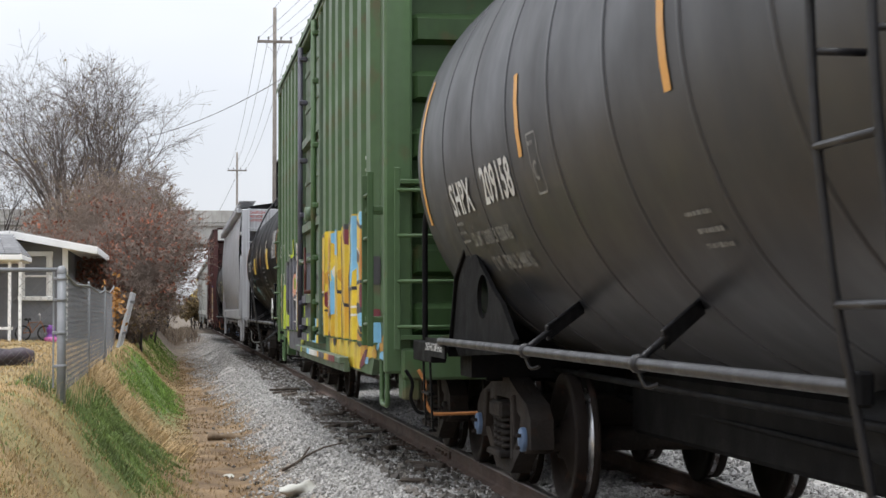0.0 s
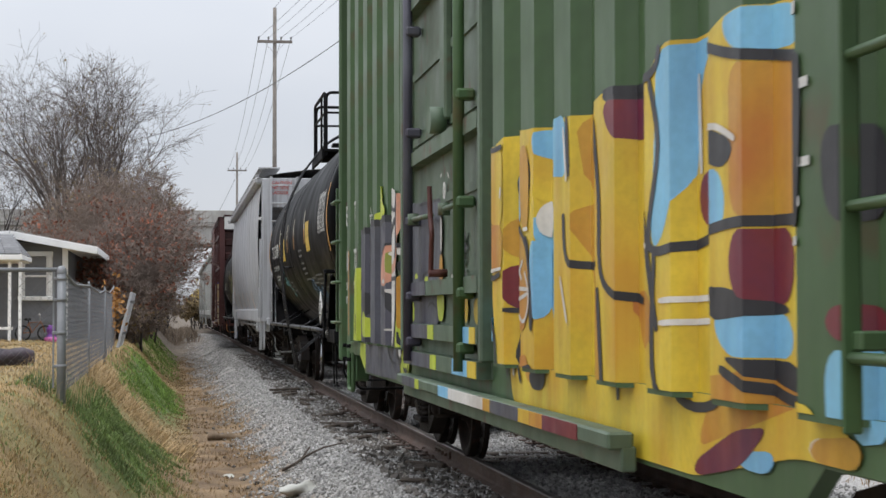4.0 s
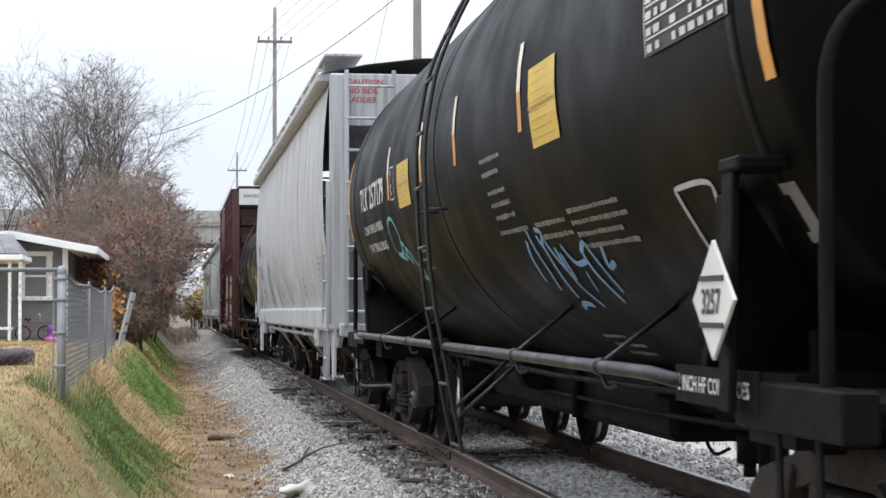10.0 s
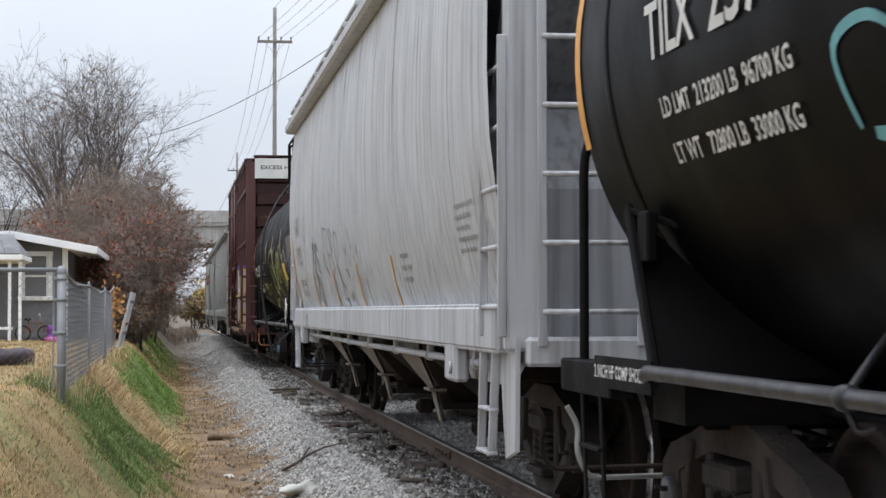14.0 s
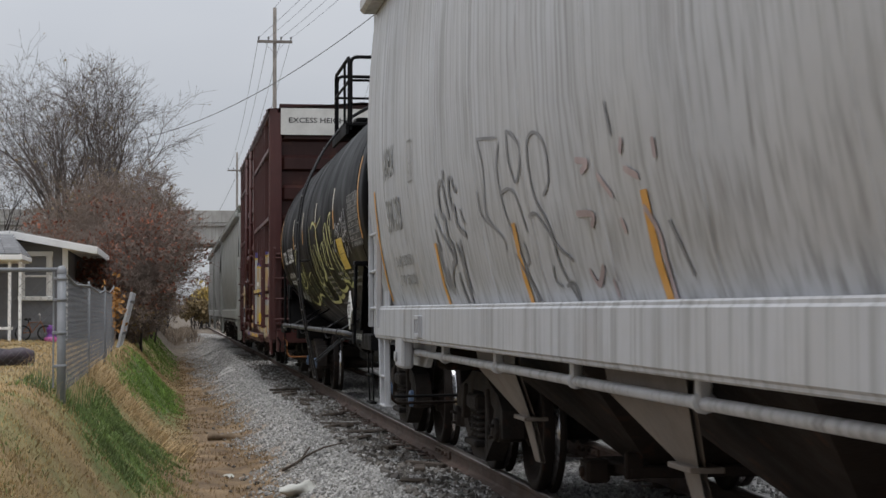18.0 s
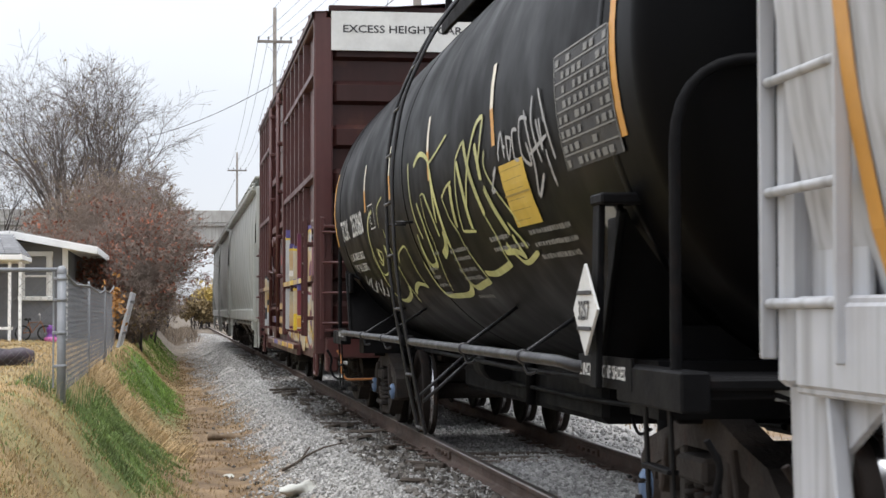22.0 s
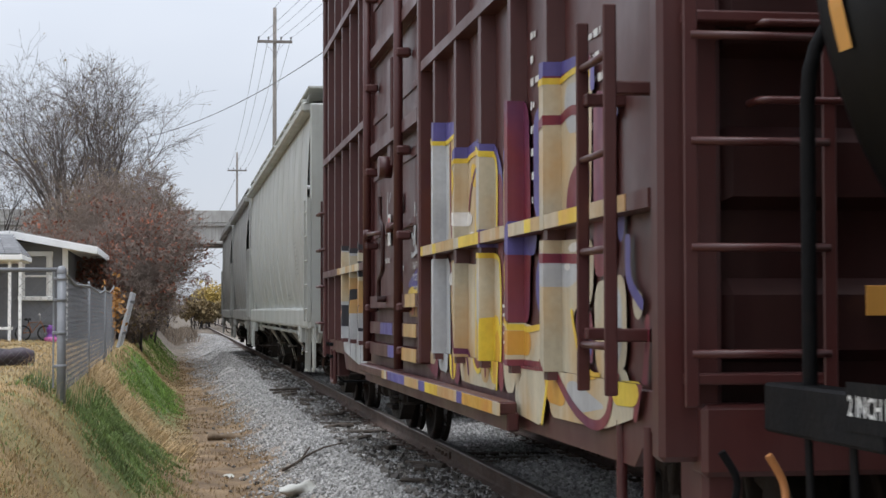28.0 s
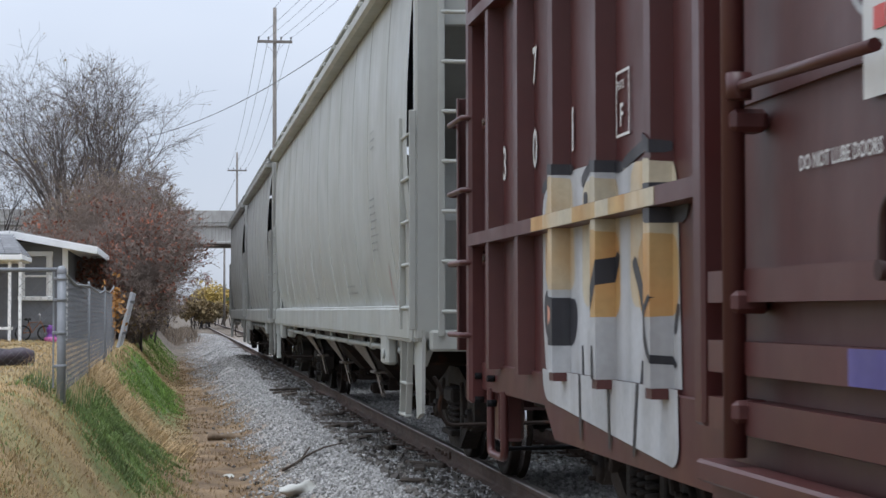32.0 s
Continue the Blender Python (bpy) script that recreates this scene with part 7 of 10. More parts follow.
def hopper(name, y0, half, paint, label, bulge, pockets, truck_y, pitch=None, inset=.55, waist=.0, under=None, seam_step=1.45, cap="plain"):
    car = empty(name, label, "hopper car", "cars of the freight train", pose(TX, y0, 0))
    zs, xs = hopper_profile(bulge)
    under = under or M_UNDER
    for sx in (-1, 1):
        rows = []
        for z, x in zip(zs, xs):
            k = (z - zs[0]) / (zs[-1] - zs[0])
            e = half - inset - waist * math.sin(math.pi * min(1, k * 1.05)) ** 1.2
            rows.append([(sx * x, -e + 2 * e * i / 16, z) for i in range(17)])
        side = part("side_sheet", M().loft(rows if sx > 0 else rows[::-1]), paint, car)
        y = -half + inset + seam_step
        while y < half - inset - .5:
            part("seam", M().loft([[(sx * (x + d), yy, z) for yy, d in ((y - .02, .0), (y - .012, .006), (y + .012, .006), (y + .02, .0))] for z, x in (zip(zs, xs) if sx > 0 else list(zip(zs, xs))[::-1])]), paint, side)
            y += seam_step
        sl_ = part("side_sill", M().box((sx * 1.585, 0, 1.245), (.07, 2 * half - .5, .27), .025), paint, car)
        part("sill_flange", M().box((sx * 1.53, 0, 1.37), (.16, 2 * half - .5, .03), .008), paint, sl_)
        part("sill_flange", M().box((sx * 1.54, 0, 1.12), (.14, 2 * half - .5, .03), .008), paint, sl_)
        part("top_chord", M().box((sx * (xs[-1] + .06), 0, 4.08), (.16, 2 * half - .35, .14), .03), paint, car)
        part("train_line_pipe", M().tube([(sx * 1.50, -half + 1.2, 1.02), (sx * 1.50, 0, 1.01), (sx * 1.50, half - 1.2, 1.02)], .026, 8), paint, car)
        for i in range(8):
            y = -half + 1.6 + i * (2 * half - 3.2) / 7
            part("pipe_bracket", M().box((sx * 1.50, y, 1.07), (.05, .06, .12), .008).lathe([(.026, -.025), (.042, -.02), (.042, .02), (.026, .025)], 12, "y", (sx * 1.50, y, 1.015)), paint, car)
    # roof, running boards, hatch covers
    rx = xs[-1] + .1
    rf = M()
    for sx in (-1, 1):
        rows = [[(sx * rx * k, -half + .15, 4.13 + .22 * (1 - k * k)), (sx * rx * k, half - .15, 4.13 + .22 * (1 - k * k))] for k in (0, .35, .7, 1)]
        rf.loft(rows if sx > 0 else rows[::-1])
    roof = part("roof", rf, paint, car)
    for sx in (-1, 1):
        part("running_board", M().box((sx * (rx - .25), 0, 4.34), (.42, 2 * half - .2, .035), .006), paint, roof)
        for i in range(14):
            y = -half + .6 + i * (2 * half - 1.2) / 13
            part("board_bracket", M().beam((sx * (rx - .05), y, 4.16), (sx * (rx - .1), y, 4.33), .04, .03).box((sx * (rx - .02), y, 4.20), (.08, .10, .05), .01), paint, roof)
    part("hatch_cover", M().box((0, 0, 4.42), (.6, 2 * half - 1.6, .10), .03), paint, roof)
    # ends
    for s in (-1, 1):
        ye = s * half
        for sx in (-1, 1):
            part("corner_post", M().box((sx * 1.50, ye - s * .10, 2.62), (.20, .10, 3.0), .02), paint, car)
            part("corner_plate", M().box((sx * 1.52, ye - s * .36, 2.66), (.02, .44, 2.7), .004), paint, car)
            ladder(car, "end_ladder", (sx * 1.16, ye + s * .02, 1.15), (sx * 1.16, ye + s * .02, 4.15), .52, (1, 0, 0), 8, paint)
            ladder(car, "side_ladder", (sx * 1.62, ye - s * .34, 1.2), (sx * 1.62, ye - s * .34, 2.85), .60, (0, 1, 0), 5, paint)
            part("sill_step", M().beam((sx * 1.58, ye - s * .45, 1.15), (sx * 1.58, ye - s * .60, .53), .05, .014).beam((sx * 1.58, ye - s * .85, 1.15), (sx * 1.58, ye - s * .95, .53), .05, .014).box((sx * 1.58, ye - s * .775, .53), (.06, .40, .02), .004).box((sx * 1.58, ye - s * .715, .78), (.05, .40, .02), .004), paint, car)
            part("bolster_web", M().prism([(ye - s * .35, 1.12), (ye - s * 2.6, 1.12), (ye - s * 2.2, .90), (ye - s * .9, .90)], sx * 1.42 - .02, sx * 1.42 + .02), paint, car)
            part("jacking_pad", M().box((sx * 1.57, ye - s * 1.95, 1.06), (.09, .44, .34), .02).cyl((sx * 1.62, ye - s * 1.86, .98), (sx * 1.635, ye - s * 1.86, .98), .04, 12), paint, car)
        # slope sheet, end plate with the notice, shear plate
        sl = M()
        a, b = (ye - s * .30, 3.95), (ye - s * 2.7, 1.25)
        vs = [(-1.48, a[0], a[1]), (1.48, a[0], a[1]), (1.40, b[0], b[1]), (-1.40, b[0], b[1])]
        sl.add(vs, [(0, 1, 2, 3) if s < 0 else (3, 2, 1, 0)])
        part("slope_sheet", sl, paint, car)
        part("end_sheet", M().prism([(ye - s * .62, 1.18), (ye - s * .62, 2.05), (ye - s * .95, 2.55), (ye - s * .99, 2.55), (ye - s * .66, 2.05), (ye - s * .66, 1.18)], -1.36, 1.36), paint, car)
        part("end_plate", M().box((0, ye - s * .16, 3.82), (2.9, .05, .62), .01), paint, car)
        part("end_sill", M().box((0, ye - s * .10, 1.12), (3.0, .22, .16), .02).box((0, ye - s * .5, 1.16), (2.9, .8, .04), .006), paint, car)
        for xe in (-.42, .42):
            part("end_post", M().box((xe, ye - s * .16, 2.4), (.12, .10, 2.5), .015), paint, car)
        part("draft_sill", M().box((0, ye - s * .7, .86), (.42, 1.8, .38), .03), M_UNDER, car)
        part("brake_equipment", M().box((-.35, ye - s * .55, 1.38), (.5, .45, .36), .04).cyl((.2, ye - s * .6, 1.42), (.8, ye - s * .6, 1.42), .2, 16).tube(fillet([(-.7, ye - s * .4, 1.2), (-.7, ye - s * .4, 1.7), (-.4, ye - s * .5, 1.75)], .08), .02, 8), M_UNDER, car)
        coupler(car, ye + s * .12, s, .1)
        uncoupling_lever(car, ye, s, M_UNDER)
        for sx in (-1, 1):
            part("corner_sheet", M().prism([(ye - s * .02, 1.2), (ye - s * .06, .58), (ye - s * .34, .52), (ye - s * .46, .95), (ye - s * .80, 1.12)], sx * 1.54 - .012, sx * 1.54 + .012), paint, car)
        truck(car, s * truck_y, cap)
        part("bolster", M().box((0, s * truck_y, .98), (2.6, .45, .2), .02), M_UNDER, car)
    part("center_sill", M().box((0, 0, .95), (.34, 2 * half - 1, .32), .02), under, car)
    # outlet pockets under the body
    span = pitch * pockets if pitch else 2 * (truck_y - 1.25)
    for i in range(pockets):
        y = -span / 2 + span * (i + .5) / pockets
        hw = span / pockets / 2 - .03
        ch = M()
        top = [(-1.42, y - hw, 1.22), (1.42, y - hw, 1.22), (1.42, y + hw, 1.22), (-1.42, y + hw, 1.22)]
        low = [(-.62, y - .32, .42), (.62, y - .32, .42), (.62, y + .32, .42), (-.62, y + .32, .42)]
        ch.add(top + low, [(0, 4, 5, 1), (1, 5, 6, 2), (2, 6, 7, 3), (3, 7, 4, 0), (7, 6, 5, 4)])
        pk = part("outlet_pocket", ch, under, car)
        for sx in (-1, 1):
            rib = M()
            rows = [[(sx * (x + d), y + k * hw_, z) for k in (-1, 1)] for x, z, hw_, d in ((1.46, 1.12, .66, 0), (1.44, .97, .62, 0), (1.26, .68, .12, 0), (1.20, .42, .08, 0), (1.17, .42, .08, 0), (1.23, .68, .12, 0), (1.41, .97, .62, 0), (1.43, 1.12, .66, 0))]
            rib.loft(rows if sx > 0 else rows[::-1], False).box((sx * 1.24, y, .69), (.14, .34, .025), .004)
            part("gusset", rib, M_GUSSET, pk)
        part("outlet_gate", M().box((0, y, .38), (1.5, .80, .07), .012).cyl((-.95, y, .36), (.95, y, .36), .035, 10).box((-.86, y, .36), (.14, .20, .14), .02).box((.86, y, .36), (.14, .20, .14), .02).box((-.72, y - .36, .42), (.10, .06, .16), .01), under, pk)
    CARS.append((car, y0))
    return car


YH = 57.69
hop_h = hopper("hopper_car", YH, 8.76, M_HOPPER_WHITE, "streaked light grey covered hopper with black tags", .20, 3, 6.75, 3.47, inset=.20)
YK = 110.9
hop_k = hopper("hopper_car", YK, 9.4, M_HOPPER_TAN, "pale olive grey covered hopper car", .15, 3, 7.3, 3.6, inset=.26, waist=.12)
YL = 127.4
hop_l = hopper("hopper_car", YL, 6.0, M_HOPPER_DUST, "dusty grey short covered hopper car", .16, 2, 4.4, inset=.5, waist=.7)
YO = 140.4
hop_o = hopper("hopper_car", YO, 6.0, M_HOPPER_DUST, "dusty grey short covered hopper car with stained sides", .16, 2, 4.4, inset=.5, waist=.7)

# ---- stencils and tape on boxcars and hoppers ----
def hopper_side(bulge):
    zs, xs = hopper_profile(bulge)
    return Side(lambda y, z, off: (-(float(np.interp(z, zs, xs)) + off), y, z))


HS, KS = hopper_side(.20), hopper_side(.15)
for y in (54.25, 57.1, 59.75, 62.6):
    decal(hop_h, "reflective_strip", M_ORANGE, lambda m: HS.bar(m, y - YH, 1.59, .10, .44))
decal(hop_h, "reflective_strip", M_ORANGE, lambda m: HS.bar(m, 65.75 - YH, 1.90, .10, .95))
decal(hop_h, "car_number", M_GREYINK, lambda m: (HS.word(m, "IARX", 7.36, 2.43, .33, .92), HS.word(m, "59123", 7.30, 1.99, .36, .95)))
decal(hop_h, "weight_stencil", M_GREYINK, lambda m: (HS.word(m, "LD LMT  202700 LBS", 7.16, 1.70, .115, .95), HS.word(m, "LT WT   65300 LBS", 7.10, 1.55, .115, .95)))
decal(hop_h, "plate_mark", M_GREYINK, lambda m: (HS.word(m, "C", 63.48 - YH, 2.36, .12), HS.bar(m, 63.42 - YH, 2.60, .24, .014), HS.bar(m, 63.42 - YH, 2.30, .24, .014), HS.bar(m, 63.54 - YH, 2.45, .014, .3), HS.bar(m, 63.30 - YH, 2.45, .014, .3)))
decal(hop_h, "small_writing", M_GREYINK, lambda m: (HS.lines(m, 53.6 - YH, 1.78, .5, 3, .06, .095, 61), HS.lines(m, 50.6 - YH, 2.0, .7, 5, .04, .07, 62)))
hook = part("sill_bracket", M().box((-1.632, 63.22 - YH, 1.295), (.03, .26, .03), .004).box((-1.632, 63.22 - YH, 1.165), (.03, .26, .03), .004).box((-1.632, 63.34 - YH, 1.23), (.03, .03, .16), .004).box((-1.632, 63.10 - YH, 1.23), (.03, .03, .16), .004).box((-1.632, 63.22 - YH, 1.23), (.03, .03, .16), .004), M_HOPPER_WHITE, hop_h)
# Black plate inside the frame: its colour stands for shade in the openings.
part("bracket_opening", M().box((-1.622, 63.22 - YH, 1.23), (.01, .24, .12), .001), M_INK, hook)
for i, line in enumerate(("CAUTION", "NO SIDE", "LADDER")):
    _pts, _faces = text_mesh(line, .088, 1.0)
    part("end_lettering", M().add([(-1.40 + u, -8.76 + .16 - .03, 4.0 - i * .105 + v) for u, v in _pts], _faces), M_REDINK, hop_h)
for i, line in enumerate(("CAUTION", "NO SIDE", "LADDER")):
    _pts, _faces = text_mesh(line, .088, 1.0)
    part("end_lettering", M().add([(-1.40 + u, -9.4 + .16 - .03, 4.0 - i * .105 + v) for u, v in _pts], _faces), M_GREYINK, hop_k)
decal(hop_k, "small_writing", M_GREYINK, lambda m: (KS.lines(m, 104.6 - YK, 2.35, .6, 8, .025, .065, 71), KS.lines(m, 104.4 - YK, 2.95, .4, 3, .025, .07, 72), KS.lines(m, 107.5 - YK, 1.60, 1.0, 2, .03, .07, 73), KS.lines(m, 112 - YK, 1.50, .5, 1, .03, .1, 74)))
for y in (103.6, 105.6, 108.6, 111.4, 114.2, 117.0):
    decal(hop_k, "worn_strip", M_SPRAY["rose"] if y < 104 else M_GREYINK, lambda m: KS.stroke(m, [(y - YK, 1.38), (y - YK, 1.75)], .03))
# rear stencils of the green boxcar
decal(box_green, "car_number", M_WHITE, lambda m: (GS.word(m, "18", 29.74 - YG, 1.75, .28, .9, .010), GS.word(m, "73", 28.96 - YG, 1.75, .28, .9, .010), GS.word(m, "T", 28.92 - YG, 2.21, .28, .9, .010), GS.word(m, "IE", 29.75 - YG, 2.21, .28, .7, .010)))
decal(box_green, "weight_stencil", M_WHITE, lambda m: (GS.word(m, "LD LMT", 29.83 - YG, 1.56, .10, .9, .010), GS.word(m, "21450", 29.0 - YG, 1.57, .10, .9, .010), GS.word(m, "LT WT", 29.83 - YG, 1.42, .10, .9, .010), GS.word(m, "7150", 28.95 - YG, 1.43, .10, .9, .010)))
decal(box_green, "reflective_strip", M_ORANGE, lambda m: GS.bar(m, 29.46 - YG, 1.52, .055, .84, .012))
decal(box_green, "notice_plate", M_HANDLE, lambda m: GS.bar(m, 30.30 - YG, 1.14, .36, .16, .012))
decal(box_green, "notice_plate", M_HANDLE, lambda m: GS.bar(m, 15.55 - YG, 1.18, .30, .20, .012))
decal(box_green, "small_writing", M_WHITE, lambda m: (GS.lines(m, 16.75 - YG, 2.75, .25, 12, .05, .11, 81), GS.lines(m, 22.6 - YG, 2.0, .4, 3, .05, .1, 82), GS.lines(m, 23.9 - YG, 2.42, .6, 1, .05, .1, 83)))
# spray paint that runs on over sills, tracks and door beams in uneven patches
def ragged(car, y_a, y_b, z0, z1, cols, seed, x):
    rg = random.Random(seed)
    y = y_a
    while y > y_b:
        w = min(rg.choice((.10, .18, .3, .5, .8)) * rg.uniform(.7, 1.3), y - y_b + .02)
        mt = M_SPRAY[rg.choice(cols)]
        part("graffiti", M().prism([(y, z0), (y, z1), (y - w, z1), (y - w, z0)], -x - .004, -x), mt, car)
        y -= w


def patches(car, y0, x, z, h, rows):
    for a, b, col in rows:
        part("graffiti", M().prism([(a - y0, z - h / 2), (a - y0, z + h / 2), (b - y0, z + h / 2), (b - y0, z - h / 2)], -x - .004, -x), M_SPRAY[col], car)


patches(box_green, YG, PANEL_X + .10, 1.20, .096, [(25.05, 23.78, "slate"), (23.78, 23.52, "lime"), (22.55, 22.05, "sky"), (22.05, 21.85, "yellow")])
patches(box_green, YG, PANEL_X + .10, 1.00, .096, [(25.05, 23.66, "slate"), (23.66, 23.40, "lime"), (22.70, 22.12, "sky"), (22.12, 21.82, "yellow")])
patches(box_green, YG, PANEL_X + .10, 1.50, .096, [(25.05, 23.90, "slate")])
patches(box_green, YG, 1.70, .84, .066, [(24.7, 24.0, "slate"), (24.0, 23.82, "lime"), (22.9, 22.48, "sky"), (22.48, 22.2, "pearl")])
ragged(box_green, 22.2 - YG, 19.0 - YG, .807, .873, ["yellow", "gold", "sky", "pearl", "wine", "slate"], 6, 1.70)
patches(box_maroon, YM, PANEL_X + .10, 1.20, .096, [(92.0, 91.2, "violet"), (90.5, 89.8, "sand")])
patches(box_maroon, YM, PANEL_X + .10, 1.02, .096, [(91.5, 90.9, "violet"), (90.9, 89.8, "sand")])
patches(box_maroon, YM, PANEL_X + .10, 1.42, .096, [(90.4, 89.85, "sand")])
ragged(box_maroon, 91.4 - YM, 86.2 - YM, .807, .873, ["cream", "sand", "gold", "wine", "yellow", "cream", "sand", "violet"], 8, 1.70)
# stencils of the maroon boxcar
decal(box_maroon, "car_number", M_WHITE, lambda m: (MS.word(m, "3", 97.33 - YM, 2.07, .26, .8, .010), MS.word(m, "0", 96.50 - YM, 2.07, .28, .8, .010), MS.word(m, "1", 95.64 - YM, 2.08, .28, .8, .010), MS.word(m, "7", 96.50 - YM, 2.5, .26, .8, .010)))
decal(box_maroon, "plate_mark", M_WHITE, lambda m: (MS.word(m, "F", 94.72 - YM, 2.10, .13, 1, .010), MS.bar(m, 94.67 - YM, 2.32, .22, .012, .010), MS.bar(m, 94.77 - YM, 2.19, .012, .26, .010), MS.bar(m, 94.57 - YM, 2.19, .012, .26, .010), MS.bar(m, 94.67 - YM, 2.06, .22, .012, .010), MS.word(m, "PLATE", 94.76 - YM, 2.25, .05, .8, .010)))
decal(box_maroon, "door_lettering", M_WHITE, lambda m: (MS.word(m, "DO NOT LUBE DOORS", 92.55 - YM, 1.745, .062, .95, .034), MS.word(m, "SEAL", 91.15 - YM, 1.66, .06, 1, .034), MS.word(m, "UNLATCH", 90.55 - YM, 1.66, .075, 1, .03), MS.word(m, "TO CLOSE", 90.55 - YM, 1.57, .075, 1, .03), MS.word(m, "DOOR", 90.50 - YM, 1.48, .075, 1, .03)))
decal(box_maroon, "reflective_strip", M_ORANGE, lambda m: MS.bar(m, 97.42 - YM + .12, 1.42, .07, .46, .010))
decal(box_maroon, "reflective_strip", M_ORANGE, lambda m: MS.bar(m, 93.05 - YM, 1.62, .06, .5, .010))
decal(box_maroon, "notice_plate", M_WHITE, lambda m: MS.bar(m, 91.95 - YM, 2.02, .20, .26, .040))
decal(box_maroon, "notice_plate", M_REDINK, lambda m: (MS.bar(m, 91.15 - YM, 2.20, .18, .16, .040), MS.bar(m, 91.93 - YM, 2.09, .08, .06, .044)))
decal(box_maroon, "small_writing", M_WHITE, lambda m: (MS.lines(m, 87.0 - YM, 1.28, .3, 7, .028, .05, 91), MS.lines(m, 86.3 - YM, .98, .3, 3, .05, .08, 92), MS.lines(m, 86.15 - YM, 2.75, .12, 9, .06, .12, 93), MS.lines(m, 85.0 - YM, 2.55, .4, 6, .05, .10, 94), MS.lines(m, 91.9 - YM, 2.5, .3, 1, .06, .1, 95)))

# paint that runs over the belt rails
for a, b, cols in ((89.6, 83.9, ["cream", "sand", "cream", "wine", "cream", "yellow"]), (96.1, 93.9, ["cream", "cream", "sand"])):
    ragged(box_maroon, a - YM, b - YM, 1.727, 1.793, cols, int(a), POST_X + .012)

# ---- spray paint on the sides: filled shapes and lines, layer on layer ----
def fill(car, side, colour, off, *shapes):
    for p in shapes:
        decal(car, "graffiti", M_SPRAY[colour], lambda m: side.poly(m, soft(p), off))


def line(car, side, colour, off, width, *strokes):
    for p in strokes:
        decal(car, "graffiti", M_SPRAY[colour], lambda m: side.stroke(m, p, width, off, 0, 6, 1.6))


fill(box_green, GS, "yellow", 0.0050, [(-1.55, 2.24), (-1.96, 2.28), (-2.54, 2.24), (-3.35, 2.21), (-3.8, 2.2), (-4.07, 2.24), (-4.54, 2.2), (-4.77, 2.21), (-4.9, 2.3), (-5.35, 2.3), (-5.41, 2.23), (-5.61, 2.28), (-5.76, 2.29), (-6.04, 2.28), (-6.13, 2.24), (-6.16, 2.1), (-6.29, 2.07), (-6.3, 1.56), (-6.22, 1.09), (-6.45, 1.08), (-6.6, 0.915), (-6.11, 0.915), (-5.11, 0.77), (-3.79, 0.77), (-1.74, 0.85), (-1.5, 1.39)])
fill(box_green, GS, "gold", 0.0054, [(-3.4, 1.8), (-3.88, 1.84), (-3.92, 1.38), (-4, 1.01), (-3.67, 1.15)], [(-5.71, 2.13), (-6.29, 2.06), (-6.23, 1.63), (-5.71, 1.64)], [(-5.34, 1.12), (-6.22, 1.19), (-6.22, 1.08), (-5.75, 0.99), (-5.12, 0.87)], [(-4.24, 1.42), (-4.76, 1.43), (-4.79, 1.22), (-4.37, 1.16)], [(-3.45, 2.22), (-3.95, 2.15), (-3.88, 1.88), (-3.48, 1.86)])
fill(box_green, GS, "sky", 0.0058, [(-2.58, 2.22), (-3.35, 2.23), (-3.38, 1.94), (-3, 1.97), (-2.62, 2.1)], [(-4.87, 2.28), (-5.35, 2.29), (-5.15, 2.17), (-5.1, 1.8), (-4.91, 1.58), (-4.77, 1.58), (-4.84, 1.97)], [(-5.61, 2.27), (-5.78, 2.29), (-6.04, 2.27), (-6.12, 2.23), (-6.13, 2.13), (-5.76, 2.15)], [(-2.62, 1.85), (-2.92, 1.59), (-3.1, 1.51), (-3.08, 1.3), (-2.7, 1.25), (-2.66, 1.58)], [(-5.37, 1.81), (-5.64, 1.8), (-5.68, 1.61), (-5.41, 1.6)], [(-5.5, 1.33), (-6.03, 1.34), (-6.07, 1.2), (-5.65, 1.2)], [(-6.52, 1.24), (-6.8, 1.24), (-6.83, 1.01), (-6.54, 0.98)])
fill(box_green, GS, "sky", 0.0062, [(-6.83, 0.97), (-7.16, 1), (-7.17, 0.915), (-6.82, 0.915)], [(-5.55, 0.89), (-5.94, 0.92), (-5.89, 0.84), (-5.6, 0.84)])
fill(box_green, GS, "soot", 0.0066, [(-2.07, 2.12), (-2.58, 2.1), (-2.54, 1.87), (-2.07, 1.88)], [(-5.34, 1.42), (-5.7, 1.42), (-6.08, 1.34), (-5.5, 1.31)], [(-4.04, 2.24), (-4.54, 2.2), (-4.54, 2.16), (-4.07, 2.19)], [(-5.46, 1.95), (-5.76, 1.88), (-5.72, 1.81), (-5.57, 1.8), (-5.4, 1.86)], [(-5.6, 1.2), (-6.1, 1.19), (-6.15, 1.09), (-5.89, 1.13)], [(-6.5, 1.84), (-6.77, 1.83), (-6.76, 1.57), (-6.54, 1.59)])
fill(box_green, GS, "wine", 0.0070, [(-2.07, 1.57), (-2.48, 1.56), (-2.48, 1.36), (-2.07, 1.33)], [(-4.07, 2.2), (-4.52, 2.16), (-4.54, 2.02), (-4.27, 2.01), (-4.07, 2.11)], [(-5.13, 1.83), (-5.36, 1.81), (-5.38, 1.62), (-5.12, 1.65)], [(-5.71, 1.6), (-6.08, 1.59), (-6.05, 1.35), (-5.7, 1.4)], [(-5.09, 0.82), (-5.55, 0.96), (-5.89, 0.99), (-5.6, 0.84), (-5.11, 0.77)], [(-6.55, 1.36), (-6.76, 1.36), (-6.76, 1.25), (-6.53, 1.28)])
